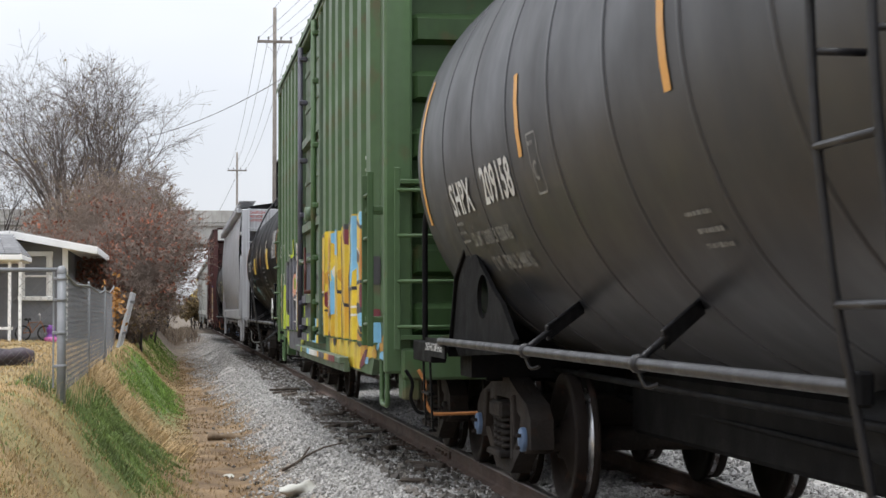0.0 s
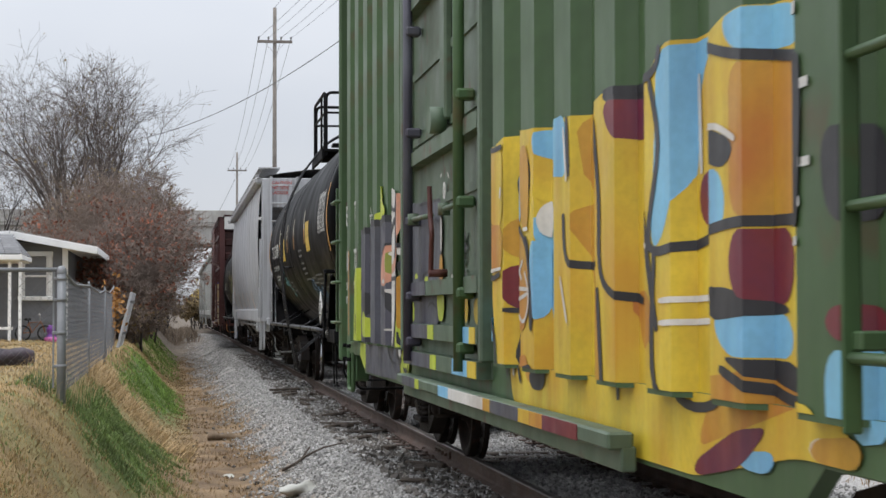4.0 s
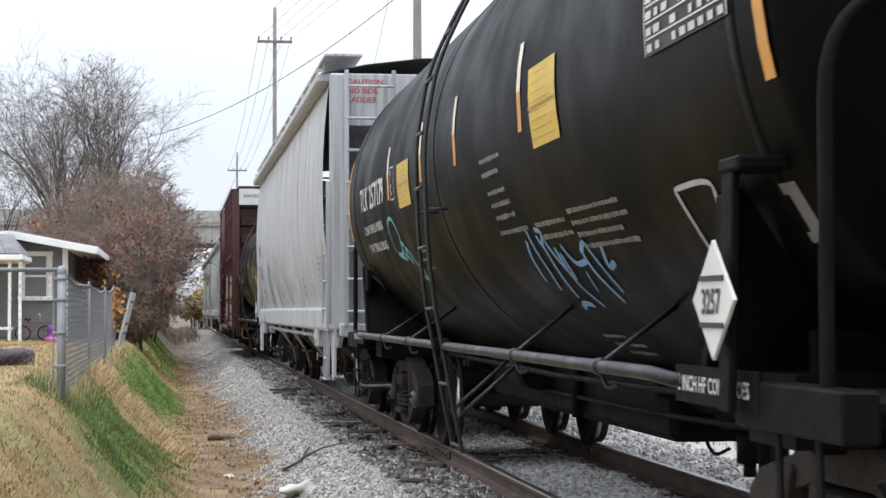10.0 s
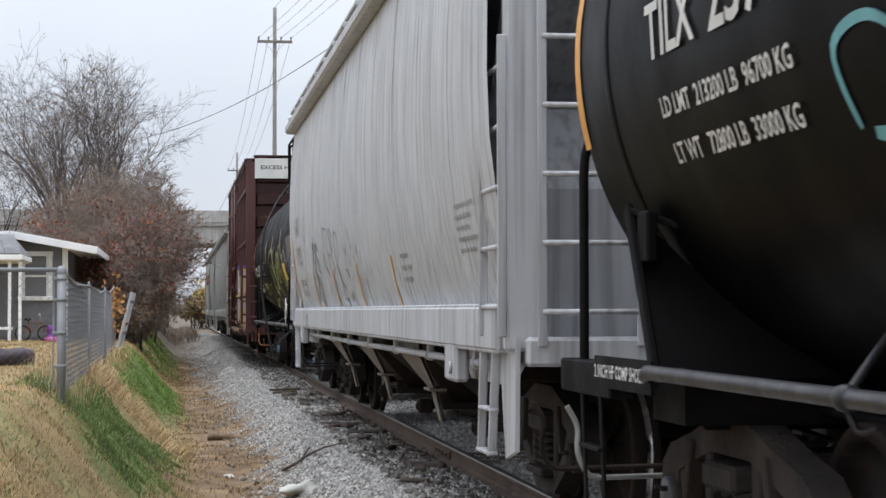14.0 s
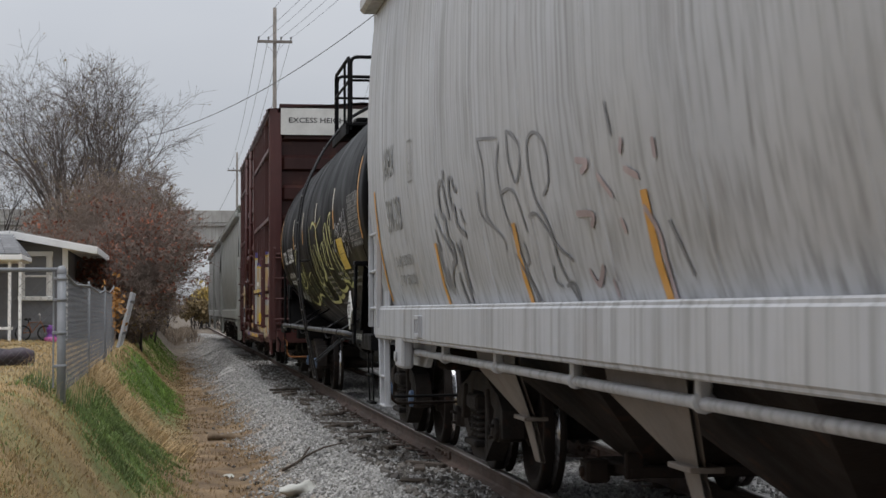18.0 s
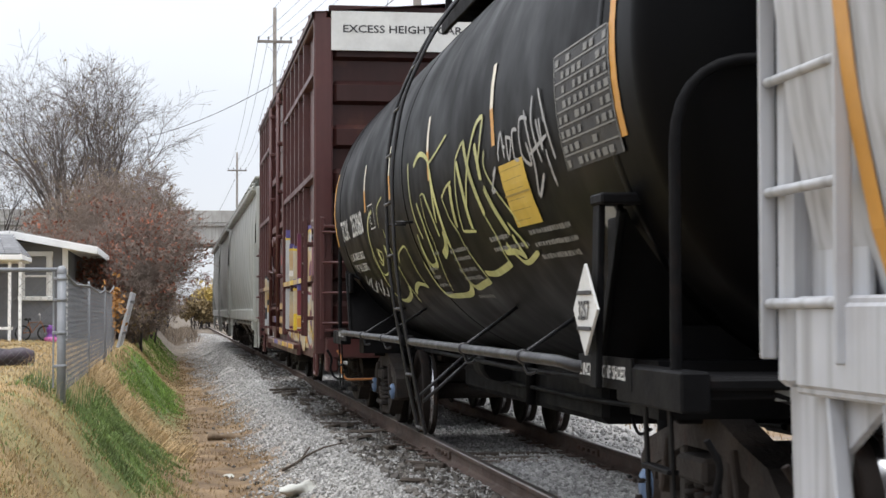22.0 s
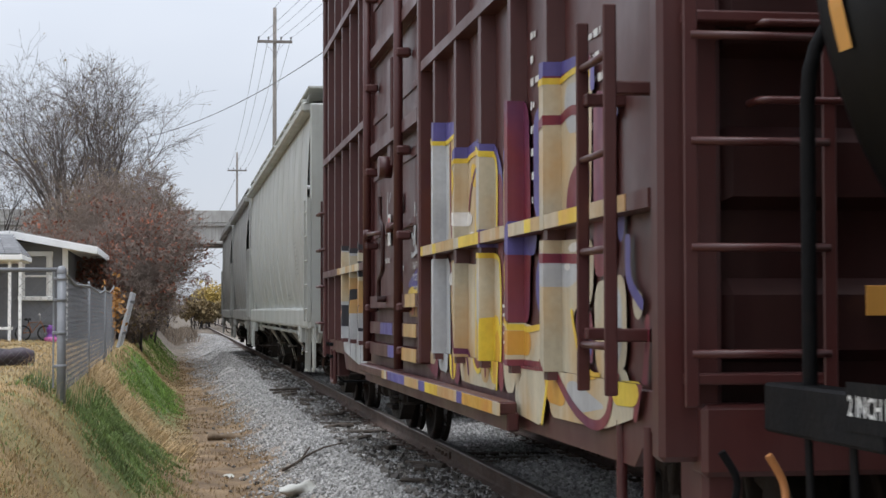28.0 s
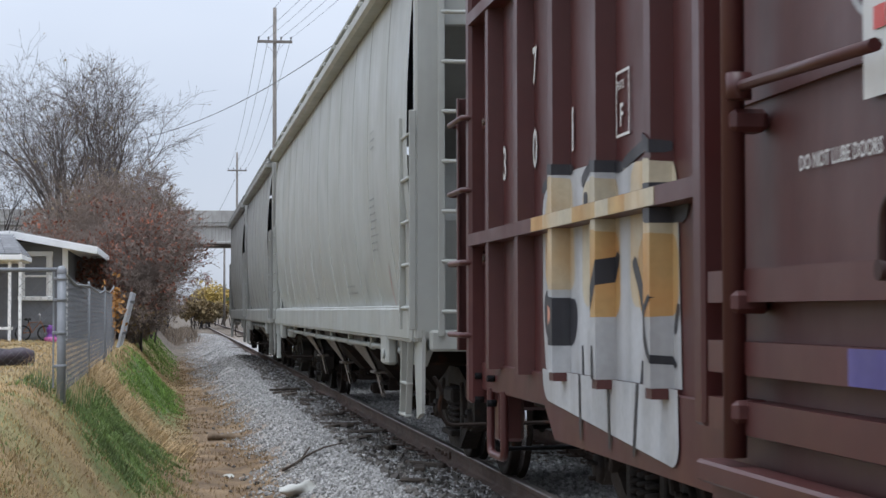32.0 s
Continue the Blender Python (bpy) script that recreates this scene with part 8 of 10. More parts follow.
fill(box_green, GS, "pearl", 0.0074, [(-6.22, 0.98), (-6.54, 1), (-6.57, 0.915), (-6.24, 0.915)], [(-5.35, 2.15), (-5.44, 2.15), (-5.46, 2.03), (-5.35, 2.03)])
fill(box_green, GS, "gold", 0.0078, [(-6.24, 0.98), (-6.61, 1.01), (-6.62, 0.915), (-6.24, 0.915)], [(-6.83, 1.11), (-7.22, 1.16), (-7.22, 1), (-6.84, 0.98)])
line(box_green, GS, "soot", 0.0082, 0.035, [(-3.31, 1.78), (-3.4, 1.56), (-3.92, 1.54)], [(-3.88, 2.15), (-3.98, 1.83), (-4.02, 1.49), (-4.37, 1.38)], [(-4.58, 2.04), (-4.64, 1.8), (-4.76, 1.48), (-4.86, 1.27)], [(-4.77, 2.2), (-4.89, 1.94), (-4.77, 1.58), (-5.35, 1.6), (-5.76, 1.62), (-6.23, 1.61)], [(-4.83, 1.58), (-4.83, 1.07), (-5.39, 1.05), (-5.39, 1.35), (-5.55, 1.41)])
line(box_green, GS, "soot", 0.0086, 0.035, [(-6.32, 2.07), (-6.33, 1.92), (-6.3, 1.58)], [(-3.95, 1.44), (-4.03, 0.98)], [(-5.6, 1.16), (-6.03, 1.08), (-6.17, 1.09)], [(-4.07, 2.23), (-4.77, 2.21), (-4.92, 2.3)], [(-5.4, 2.23), (-5.76, 2.15), (-6.29, 2.07)], [(-3.38, 2.21), (-3.42, 1.94)])
line(box_green, GS, "pearl", 0.0090, 0.022, [(-5.37, 1.94), (-5.57, 1.94), (-5.78, 1.88)], [(-4.56, 1.75), (-4.64, 1.53)], [(-4.44, 1.7), (-4.72, 1.58)], [(-3.24, 1.5), (-3.38, 1.29)], [(-4.89, 1.38), (-5.29, 1.39)], [(-4.89, 1.3), (-5.29, 1.31)], [(-6.21, 1.87), (-6.23, 1.78)], [(-3.32, 2.17), (-3.38, 1.92)], [(-5.13, 2.17), (-5.15, 1.82)])
fill(box_green, GS, "gold", 0.0094, [(-1.42, 1.82), (-1.82, 1.8), (-1.81, 1.56), (-1.45, 1.55)], [(-1.85, 1.86), (-2.19, 1.81), (-2.44, 1.69), (-2.53, 1.54), (-2.51, 1.33), (-2.34, 1.21), (-2.18, 1.33), (-2.17, 1.5), (-2.05, 1.59), (-1.82, 1.63)], [(-2.09, 1.08), (-2.48, 1.14), (-2.46, 1.01), (-2.13, 0.97)])
fill(box_green, GS, "yellow", 0.0098, [(-1.45, 2.25), (-1.82, 2.22), (-1.82, 1.8), (-1.44, 1.82)], [(-1.95, 1.26), (-2.31, 1.21), (-2.26, 1.12), (-1.95, 1.07)], [(-2.63, 1.98), (-2.77, 1.97), (-2.77, 1.85), (-2.63, 1.88)])
fill(box_green, GS, "sky", 0.0102, [(-2.24, 2.02), (-2.35, 2.02), (-2.33, 1.77), (-2.23, 1.82), (-2.16, 1.91)], [(-2.54, 1.67), (-2.7, 1.7), (-2.69, 1.29), (-2.59, 1.32)], [(-1.41, 1.36), (-1.5, 1.33), (-1.56, 1.15), (-1.4, 1.21)], [(-2.1, 1.54), (-2.17, 1.52), (-2.16, 1.37), (-2.12, 1.39)])
fill(box_green, GS, "soot", 0.0106, [(-1.9, 2.13), (-2.15, 2.11), (-2.33, 2), (-2.28, 1.84), (-1.96, 1.85), (-1.87, 1.95)], [(-2.4, 1.73), (-2.52, 1.7), (-2.55, 1.58), (-2.6, 1.42), (-2.63, 1.26), (-2.53, 1.23), (-2.54, 1.49)], [(-2.22, 1.05), (-2.6, 1.09), (-2.6, 0.97), (-2.38, 0.94), (-2.2, 0.97)])
fill(box_green, GS, "gold", 0.0110, [(-2.33, 2.19), (-2.53, 2.15), (-2.55, 1.93), (-2.52, 1.76), (-2.41, 1.74), (-2.34, 1.8), (-2.31, 2.01)])
fill(box_green, GS, "wine", 0.0114, [(-2.16, 2.22), (-2.31, 2.19), (-2.28, 2.05), (-2.18, 2.13)], [(-1.82, 1.6), (-2.05, 1.58), (-2.17, 1.47), (-2.14, 1.34), (-1.84, 1.34)])
fill(box_green, GS, "pearl", 0.0118, [(-2.19, 1.7), (-2.21, 1.66), (-2.27, 1.64), (-2.23, 1.62), (-2.24, 1.58), (-2.19, 1.61), (-2.13, 1.59), (-2.14, 1.63), (-2.11, 1.66), (-2.17, 1.66)], [(-1.74, 2), (-1.8, 2.01), (-1.8, 1.96), (-1.75, 1.93)], [(-1.75, 1.06), (-1.82, 1.07), (-1.82, 0.99), (-1.76, 1)], [(-2.65, 1.87), (-2.74, 1.88), (-2.73, 1.7), (-2.65, 1.7)])
line(box_green, GS, "pearl", 0.0122, 0.02, [(-2.19, 1.47), (-2.4, 1.6)], [(-2.21, 1.46), (-2.51, 1.45)], [(-2.2, 1.39), (-2.51, 1.43)], [(-2.23, 1.35), (-2.39, 1.29), (-2.51, 1.35), (-2.52, 1.45), (-2.44, 1.54)], [(-2.29, 1.55), (-2.37, 1.5)], [(-1.92, 2.14), (-2.15, 2.11)], [(-2.4, 1.75), (-2.52, 1.75)], [(-1.43, 1.56), (-1.79, 1.57)])
line(box_green, GS, "soot", 0.0126, 0.028, [(-1.36, 2.23), (-1.61, 2.22), (-1.83, 2.22)], [(-1.39, 2.24), (-1.35, 1.9), (-1.41, 1.55), (-1.77, 1.54)], [(-1.83, 1.35), (-2.14, 1.34), (-2.17, 1.47)], [(-1.95, 1.33), (-1.9, 1.1), (-1.99, 0.97)], [(-1.43, 1.33), (-1.59, 1.19), (-1.62, 0.98)], [(-2.15, 1.82), (-2.44, 1.69), (-2.55, 1.54)])
fill(box_green, GS, "sky", 0.0340, [(-0.7, 1.85), (-0.88, 1.92), (-1.14, 1.91), (-1.24, 1.81), (-1.29, 1.73), (-1.17, 1.66), (-0.87, 1.64), (-0.74, 1.75)], [(-1.17, 1.42), (-1.33, 1.4), (-1.44, 1.33), (-1.33, 1.25), (-1.16, 1.3)])
fill(box_green, GS, "yellow", 0.0344, [(-0.18, 1.46), (-0.35, 1.45), (-0.35, 1.26), (-0.18, 1.28)], [(-0.54, 1.41), (-1.07, 1.44), (-1.07, 1.27), (-0.58, 1.26)], [(-1.14, 1.63), (-1.27, 1.63), (-1.29, 1.48), (-1.15, 1.48)])
fill(box_green, GS, "wine", 0.0348, [(-1.17, 1.78), (-1.38, 1.74), (-1.38, 1.65), (-1.21, 1.63)], [(-1.17, 1.48), (-1.39, 1.48), (-1.38, 1.42), (-1.17, 1.42)])
fill(box_green, GS, "slate", 0.0352, [(-0.78, 1.79), (-0.97, 1.79), (-1.06, 1.74), (-1, 1.69), (-0.81, 1.7), (-0.76, 1.75)])
fill(box_green, GS, "soot", 0.0356, [(-1.06, 1.42), (-1.17, 1.44), (-1.16, 1.29), (-1.06, 1.25)])
fill(box_green, GS, "slate", 0.0360, [(2.47, 2.16), (2.33, 2.17), (1.89, 2.14), (1.17, 2.12), (0.76, 2.1), (0.74, 1.96), (0.8, 1.49), (0.86, 1.25), (2.45, 1.22)])
fill(box_green, GS, "lime", 0.0364, [(2.41, 1.43), (2.1, 1.41), (2.07, 1.27), (2.39, 1.25)], [(2.07, 1.62), (1.91, 1.62), (1.91, 1.58), (2.07, 1.58)], [(1.55, 1.59), (1.36, 1.59), (1.36, 1.55), (1.56, 1.55)], [(0.95, 1.49), (0.61, 1.5), (0.62, 1.29), (0.81, 1.26), (0.92, 1.33)])
fill(box_green, GS, "gold", 0.0368, [(0.83, 1.74), (0.66, 1.71), (0.7, 1.5), (0.82, 1.5)])
fill(box_green, GS, "pearl", 0.0372, [(0.79, 1.99), (0.69, 1.97), (0.72, 1.73), (0.77, 1.74)])
line(box_green, GS, "soot", 0.0376, 0.02, [(1.67, 1.51), (1.63, 1.59), (1.52, 1.61), (1.34, 1.61), (1.36, 1.5)], [(1.81, 2.12), (1.17, 2.11), (0.77, 2.1)], [(1.34, 1.78), (1.27, 1.81), (1.32, 1.64), (1.36, 1.56)], [(1.38, 1.37), (1.18, 1.4), (0.93, 1.36)])
line(box_green, GS, "soot", 0.0380, 0.03, [(0.15, 1.77), (0.1, 1.81), (0.05, 1.76), (0.13, 1.74)], [(0.02, 1.81), (0.03, 1.75), (-0.05, 1.78), (-0.07, 1.74)], [(-0.11, 1.81), (-0.11, 1.74), (-0.19, 1.77), (-0.16, 1.81)], [(-0.23, 1.81), (-0.3, 1.82), (-0.23, 1.77), (-0.31, 1.74), (-0.22, 1.72)], [(0.1, 1.73), (0.08, 1.65)], [(0.02, 1.7), (0.02, 1.64), (-0.06, 1.67)], [(-0.11, 1.7), (-0.19, 1.71), (-0.13, 1.66), (-0.22, 1.63)], [(-0.26, 1.7), (-0.24, 1.63)])
line(box_green, GS, "soot", 0.0384, 0.03, [(0.15, 1.52), (0.09, 1.61), (0.06, 1.52)], [(-0, 1.6), (-0.06, 1.58), (0.02, 1.54), (-0.06, 1.51)], [(-0.12, 1.6), (-0.12, 1.51), (-0.2, 1.54), (-0.14, 1.57)], [(-0.24, 1.6), (-0.29, 1.57), (-0.22, 1.55), (-0.3, 1.51)])
line(box_green, GS, "pearl", 0.0388, 0.018, [(0.62, 2.18), (0.59, 2.2), (0.54, 2.17), (0.55, 2.11), (0.6, 2.1), (0.63, 2.14), (0.62, 2.18)], [(0.58, 2.2), (0.58, 2.1)], [(0.75, 2.25), (0.69, 2.27)], [(0.45, 2.26), (0.38, 2.22)], [(0.22, 1.56), (0.28, 1.57), (0.2, 1.57)])
fill(box_green, GS, "slate", 0.0182, [(5.6, 2.05), (5.17, 2.08), (4.6, 2.08), (4.44, 2.12), (3.64, 2.09), (3.58, 2.12), (3.33, 2.1), (3.24, 1.94), (3.16, 1.52), (3.1, 1.1), (3.07, 0.96), (2.96, 0.91), (2.96, 0.79), (4.24, 0.77), (5.56, 0.77), (5.55, 1.47)])
fill(box_green, GS, "lime", 0.0186, [(5.93, 1.75), (5.57, 1.76), (5.56, 0.77), (6.08, 0.915), (6.04, 1.01)], [(4.29, 2.13), (4.04, 2.27), (3.94, 2.38), (3.8, 2.42), (3.66, 2.36), (3.63, 2.24), (3.46, 2.21), (3.44, 2.13), (3.64, 2.12), (3.95, 2.12)], [(3.3, 2.1), (3.15, 2.18), (3.06, 2.28), (3, 2.26), (3.05, 1.95), (3.18, 1.93), (3.24, 2.01)], [(2.62, 1.89), (2.56, 2.03), (2.38, 2.12), (2.39, 1.8), (2.47, 1.87)], [(2.69, 1.33), (2.4, 1.33), (2.41, 0.86), (2.94, 0.81), (2.94, 0.98), (2.76, 1.12)])
fill(box_green, GS, "pearl", 0.0190, [(3.01, 2.34), (2.68, 2.28), (2.72, 2.01), (2.75, 1.73), (2.71, 1.61), (2.75, 1.45), (2.8, 1.11), (2.89, 0.98), (3.07, 0.96), (3.14, 1.18), (3.17, 1.46), (3.06, 1.53), (3.06, 1.59), (3.03, 1.92)], [(2.64, 1.85), (2.44, 1.83), (2.4, 1.76), (2.64, 1.77)], [(2.67, 1.62), (2.39, 1.6), (2.41, 1.32), (2.69, 1.37)], [(3.53, 1.52), (3.06, 1.53), (3.06, 1.48), (3.16, 1.37), (3.34, 1.37)])
fill(box_green, GS, "peach", 0.0194, [(2.69, 2.28), (2.55, 2.25), (2.61, 1.95), (2.7, 1.68), (2.88, 1.64), (3.16, 1.64), (3.18, 1.71), (2.88, 1.71), (2.76, 1.79)], [(3.61, 1.82), (3.47, 1.88), (3.31, 1.9), (3.06, 1.89), (3.06, 1.59), (3.34, 1.62), (3.42, 1.55), (3.71, 1.55), (3.7, 1.7)], [(2.51, 1.58), (2.45, 1.59), (2.41, 1.53), (2.45, 1.55)])
fill(box_green, GS, "olive", 0.0198, [(3.36, 1.85), (3.17, 1.91), (3.2, 1.63), (3.35, 1.62), (3.46, 1.71), (3.43, 1.8)], [(3.86, 1.76), (3.77, 1.79), (3.76, 1.69), (3.84, 1.68)])
fill(box_green, GS, "pearl", 0.0202, [(3.39, 1.84), (3.29, 1.84), (3.3, 1.79), (3.39, 1.79)], [(3.59, 1.61), (3.45, 1.61), (3.45, 1.57), (3.65, 1.57)])
fill(box_green, GS, "soot", 0.0206, [(2.62, 1.77), (2.44, 1.76), (2.45, 1.61), (2.63, 1.63)], [(5.17, 1.5), (4.89, 1.52), (4.92, 1.32), (5.04, 1.27), (5.18, 1.28)], [(5.18, 1.1), (4.85, 1.1), (4.9, 1.05), (5.13, 1.04)], [(3.1, 0.95), (2.83, 0.98), (2.89, 0.91), (3.08, 0.9)], [(2.93, 1.08), (2.76, 1.21), (2.76, 1.05), (2.89, 1)], [(4.02, 1.65), (3.79, 1.65), (3.78, 1.53), (4.01, 1.53)])
fill(box_green, GS, "lime", 0.0210, [(5.19, 1.35), (4.99, 1.32), (4.97, 1.27), (4.69, 1.27), (4.65, 1.13), (5, 1.1), (5.23, 1.12)])
fill(box_green, GS, "slate", 0.0214, [(3.98, 1.61), (3.83, 1.61), (3.83, 1.58), (3.98, 1.59)], [(3.98, 1.57), (3.83, 1.57), (3.83, 1.54), (3.97, 1.54)])
line(box_green, GS, "soot", 0.0218, 0.06, [(5.62, 2.01), (5.51, 2.07), (5.17, 2.06)], [(5.17, 2.08), (4.6, 2.07)], [(4.48, 2.11), (4.22, 2.11), (3.7, 2.08), (3.58, 2.11), (3.35, 2.1), (3.26, 2.03), (3.23, 1.93)], [(3.65, 1.52), (3.42, 1.47), (3.36, 1.38), (3.29, 1.26), (3.22, 1.13), (3.16, 0.96)], [(3.03, 1.89), (2.94, 1.99), (2.78, 2.05), (2.71, 2.05)])
line(box_green, GS, "soot", 0.0222, 0.035, [(3.08, 1.87), (3.17, 1.76), (3.32, 1.61), (3.06, 1.6), (2.7, 1.6)], [(3, 2.21), (2.91, 2.16), (2.76, 2.14), (2.71, 2.18)], [(2.7, 2.25), (2.71, 1.88), (2.76, 1.76)], [(2.7, 1.62), (2.73, 1.33), (2.82, 1.11), (2.86, 1)], [(2.7, 1.37), (2.41, 1.32)], [(2.69, 1.96), (2.65, 1.86), (2.44, 1.87)], [(3.17, 1.53), (3.17, 1.33), (3.12, 1.1), (3.07, 0.95)])
line(box_green, GS, "soot", 0.0226, 0.02, [(4.6, 2.06), (4.48, 1.95), (4.52, 1.79), (4.61, 1.67)], [(5.42, 1.42), (5.3, 1.58), (5.2, 1.67)], [(5.31, 1.96), (5.36, 1.89), (5.22, 1.85)], [(3.92, 1.82), (4.05, 1.8), (4.07, 1.68)], [(3.82, 1.07), (3.6, 0.95), (3.22, 0.91)], [(5.84, 1.32), (5.85, 1.12)], [(3.64, 1.82), (3.36, 1.9), (3.08, 1.89)])
line(box_green, GS, "soot", 0.0230, 0.022, [(2.7, 0.98), (2.64, 0.99), (2.67, 0.96), (2.63, 0.94)], [(2.58, 1), (2.61, 0.96), (2.54, 0.95), (2.53, 0.99), (2.58, 1)], [(2.63, 1.18), (2.62, 1.12), (2.58, 1.07)], [(2.72, 0.9), (2.66, 0.85)], [(2.64, 0.9), (2.7, 0.84)], [(2.58, 0.9), (2.6, 0.86), (2.52, 0.89)], [(2.47, 0.93), (2.49, 0.87)])
line(box_green, GS, "pearl", 0.0234, 0.018, [(4.75, 2.12), (4.68, 2.19), (4.53, 2.19), (4.46, 2.12)], [(4.44, 2.26), (4.4, 2.15)], [(3.45, 1.19), (3.07, 1.18)])
fill(box_green, GS, "gold", 0.0238, [(4.69, 1.62), (4.59, 1.61), (4.57, 1.19), (4.67, 1.19)], [(2.64, 1.62), (2.56, 1.62), (2.55, 1.2), (2.63, 1.19)])
fill(box_maroon, MS, "silver", 0.0050, [(5.5, 1.93), (4.82, 1.99), (4.21, 1.98), (3.9, 1.94), (3.2, 1.91), (3.12, 1.77), (3.06, 0.77), (5.4, 0.915), (5.5, 1.31)])
fill(box_maroon, MS, "cream", 0.0054, [(5.44, 1.91), (4.85, 1.98), (4.78, 1.44), (5.44, 1.45)], [(4.64, 1.92), (3.98, 1.9), (3.95, 1.38), (4.64, 1.36)], [(3.79, 1.94), (3.13, 1.9), (3.11, 1.35), (3.8, 1.36)])
fill(box_maroon, MS, "sand", 0.0058, [(4.46, 1.69), (3.98, 1.68), (3.95, 1.32), (4.47, 1.31)], [(3.68, 1.63), (3.11, 1.63), (3.11, 1.32), (3.68, 1.33)])
fill(box_maroon, MS, "soot", 0.0062, [(5.48, 1.45), (4.71, 1.39), (4.78, 1.18), (5.44, 1.2)], [(3.37, 1.82), (2.99, 1.81), (2.97, 1.66), (3.34, 1.67)])
fill(box_maroon, MS, "peach", 0.0066, [(5.4, 1.41), (4.89, 1.36), (4.99, 1.25), (5.36, 1.22)])
line(box_maroon, MS, "soot", 0.0070, 0.05, [(5.5, 1.94), (5.2, 2.01), (4.82, 1.99)], [(4.64, 1.91), (4.46, 1.97), (3.9, 1.93)], [(3.9, 1.94), (3.42, 2), (3.18, 1.94)], [(4.57, 1.87), (4.57, 1.76)], [(3.98, 1.58), (4.2, 1.32), (4.3, 1.22)], [(3.74, 1.55), (3.59, 1.37), (3.54, 1.17)])
line(box_maroon, MS, "soot", 0.0074, 0.025, [(3.2, 1.4), (3.29, 1.32), (3.24, 1.2), (3.14, 1.14)], [(3.11, 1.37), (3.16, 1.26)], [(4.64, 1.19), (4.61, 0.77)], [(4.11, 1.2), (4.08, 0.77)], [(3.61, 1.15), (3.69, 0.77)])
fill(box_maroon, MS, "violet", 0.0288, [(0.02, 1.56), (-0.27, 1.62), (-0.62, 1.68), (-0.78, 1.8), (-0.78, 1.62), (-0.61, 1.53), (0.02, 1.52)], [(-0.61, 1.51), (-0.79, 1.57), (-0.79, 1.42), (-0.61, 1.39)])
fill(box_maroon, MS, "sand", 0.0292, [(0.02, 1.48), (-0.59, 1.47), (-0.58, 1.3), (0, 1.3)])
fill(box_maroon, MS, "peach", 0.0296, [(-0.07, 1.43), (-0.31, 1.43), (-0.32, 1.31), (-0.09, 1.31)])
fill(box_maroon, MS, "yellow", 0.0300, [(0.02, 1.5), (-0.27, 1.54), (-0.32, 1.49), (-0.57, 1.53), (-0.59, 1.47), (0.02, 1.47)])
line(box_maroon, MS, "wine", 0.0304, 0.02, [(-0.32, 1.47), (-0.34, 1.31)], [(0.03, 1.47), (0.02, 1.3)], [(-0.48, 1.33), (-0.61, 1.47)])
line(box_maroon, MS, "silver", 0.0308, 0.035, [(-0.37, 2.16), (-0.35, 1.99), (-0.28, 1.83)], [(-0.18, 1.92), (-0.32, 1.9), (-0.42, 2), (-0.5, 2.06), (-0.59, 2.02), (-0.57, 1.91), (-0.46, 1.8), (-0.22, 1.76), (-0.19, 1.79)], [(-0.35, 1.99), (-0.39, 1.8)], [(-0.48, 1.79), (-0.49, 1.77)], [(-0.53, 1.78), (-0.54, 1.77)], [(-0.58, 1.78), (-0.59, 1.76)])
line(box_maroon, MS, "silver", 0.0312, 0.02, [(1.31, 2.35), (1.37, 2.21), (1.3, 2.13), (1.21, 2.11)], [(1.14, 2.33), (1.24, 2.25)])
fill(box_maroon, MS, "violet", 0.0106, [(-0.89, 2.24), (-0.97, 2.33), (-1.48, 2.3), (-1.52, 2.15), (-0.97, 2.18)], [(-1.46, 2.53), (-1.56, 2.63), (-2.3, 2.56), (-2.3, 2.42), (-1.51, 2.48)], [(-2.37, 2.28), (-2.65, 2.36), (-3.08, 2.38), (-3.65, 2.29), (-3.87, 2.11), (-3.86, 1.69), (-2.4, 1.77)], [(-3.87, 2.27), (-4.34, 2.18), (-4.33, 2.07), (-3.87, 2.14)])
fill(box_maroon, MS, "wine", 0.0110, [(-0.88, 2.24), (-1.52, 2.23), (-1.53, 0.87), (-0.84, 0.97)], [(-2.23, 2.49), (-2.46, 2.19), (-2.46, 0.87), (-2.2, 0.89)], [(-3.67, 2.14), (-3.87, 2.08), (-3.88, 1.33), (-3.99, 0.9), (-3.81, 0.9), (-3.73, 1.59)])
fill(box_maroon, MS, "gold", 0.0114, [(-0.92, 2.21), (-1.17, 2.22), (-1.5, 2.22), (-1.5, 1.71), (-1.12, 1.72), (-0.95, 1.74)])
fill(box_maroon, MS, "cream", 0.0118, [(-1.52, 2.55), (-1.74, 2.47), (-2.24, 2.49), (-2.23, 1.78), (-1.51, 1.76)], [(-1.01, 1.71), (-1.51, 1.71), (-1.56, 1.14), (-1.4, 0.97), (-1.06, 0.98), (-0.73, 1.06), (-0.95, 1.12)], [(-2.43, 2.19), (-2.72, 2.28), (-3.02, 2.3), (-3.25, 2.32), (-3.56, 2.25), (-3.7, 2.14), (-3.7, 1.81), (-3.29, 1.8), (-2.44, 1.79)])
fill(box_maroon, MS, "cream", 0.0122, [(-2.48, 1.65), (-2.99, 1.62), (-3.18, 1.66), (-3.69, 1.65), (-3.8, 1.55), (-3.82, 1.21), (-3.77, 0.9), (-3, 0.9), (-2.49, 0.91)], [(-3.89, 2.2), (-4.34, 2.14), (-4.33, 1.75), (-3.89, 1.75)], [(-3.9, 1.69), (-4.33, 1.69), (-4.31, 0.91), (-4.01, 0.9), (-3.9, 1.33)])
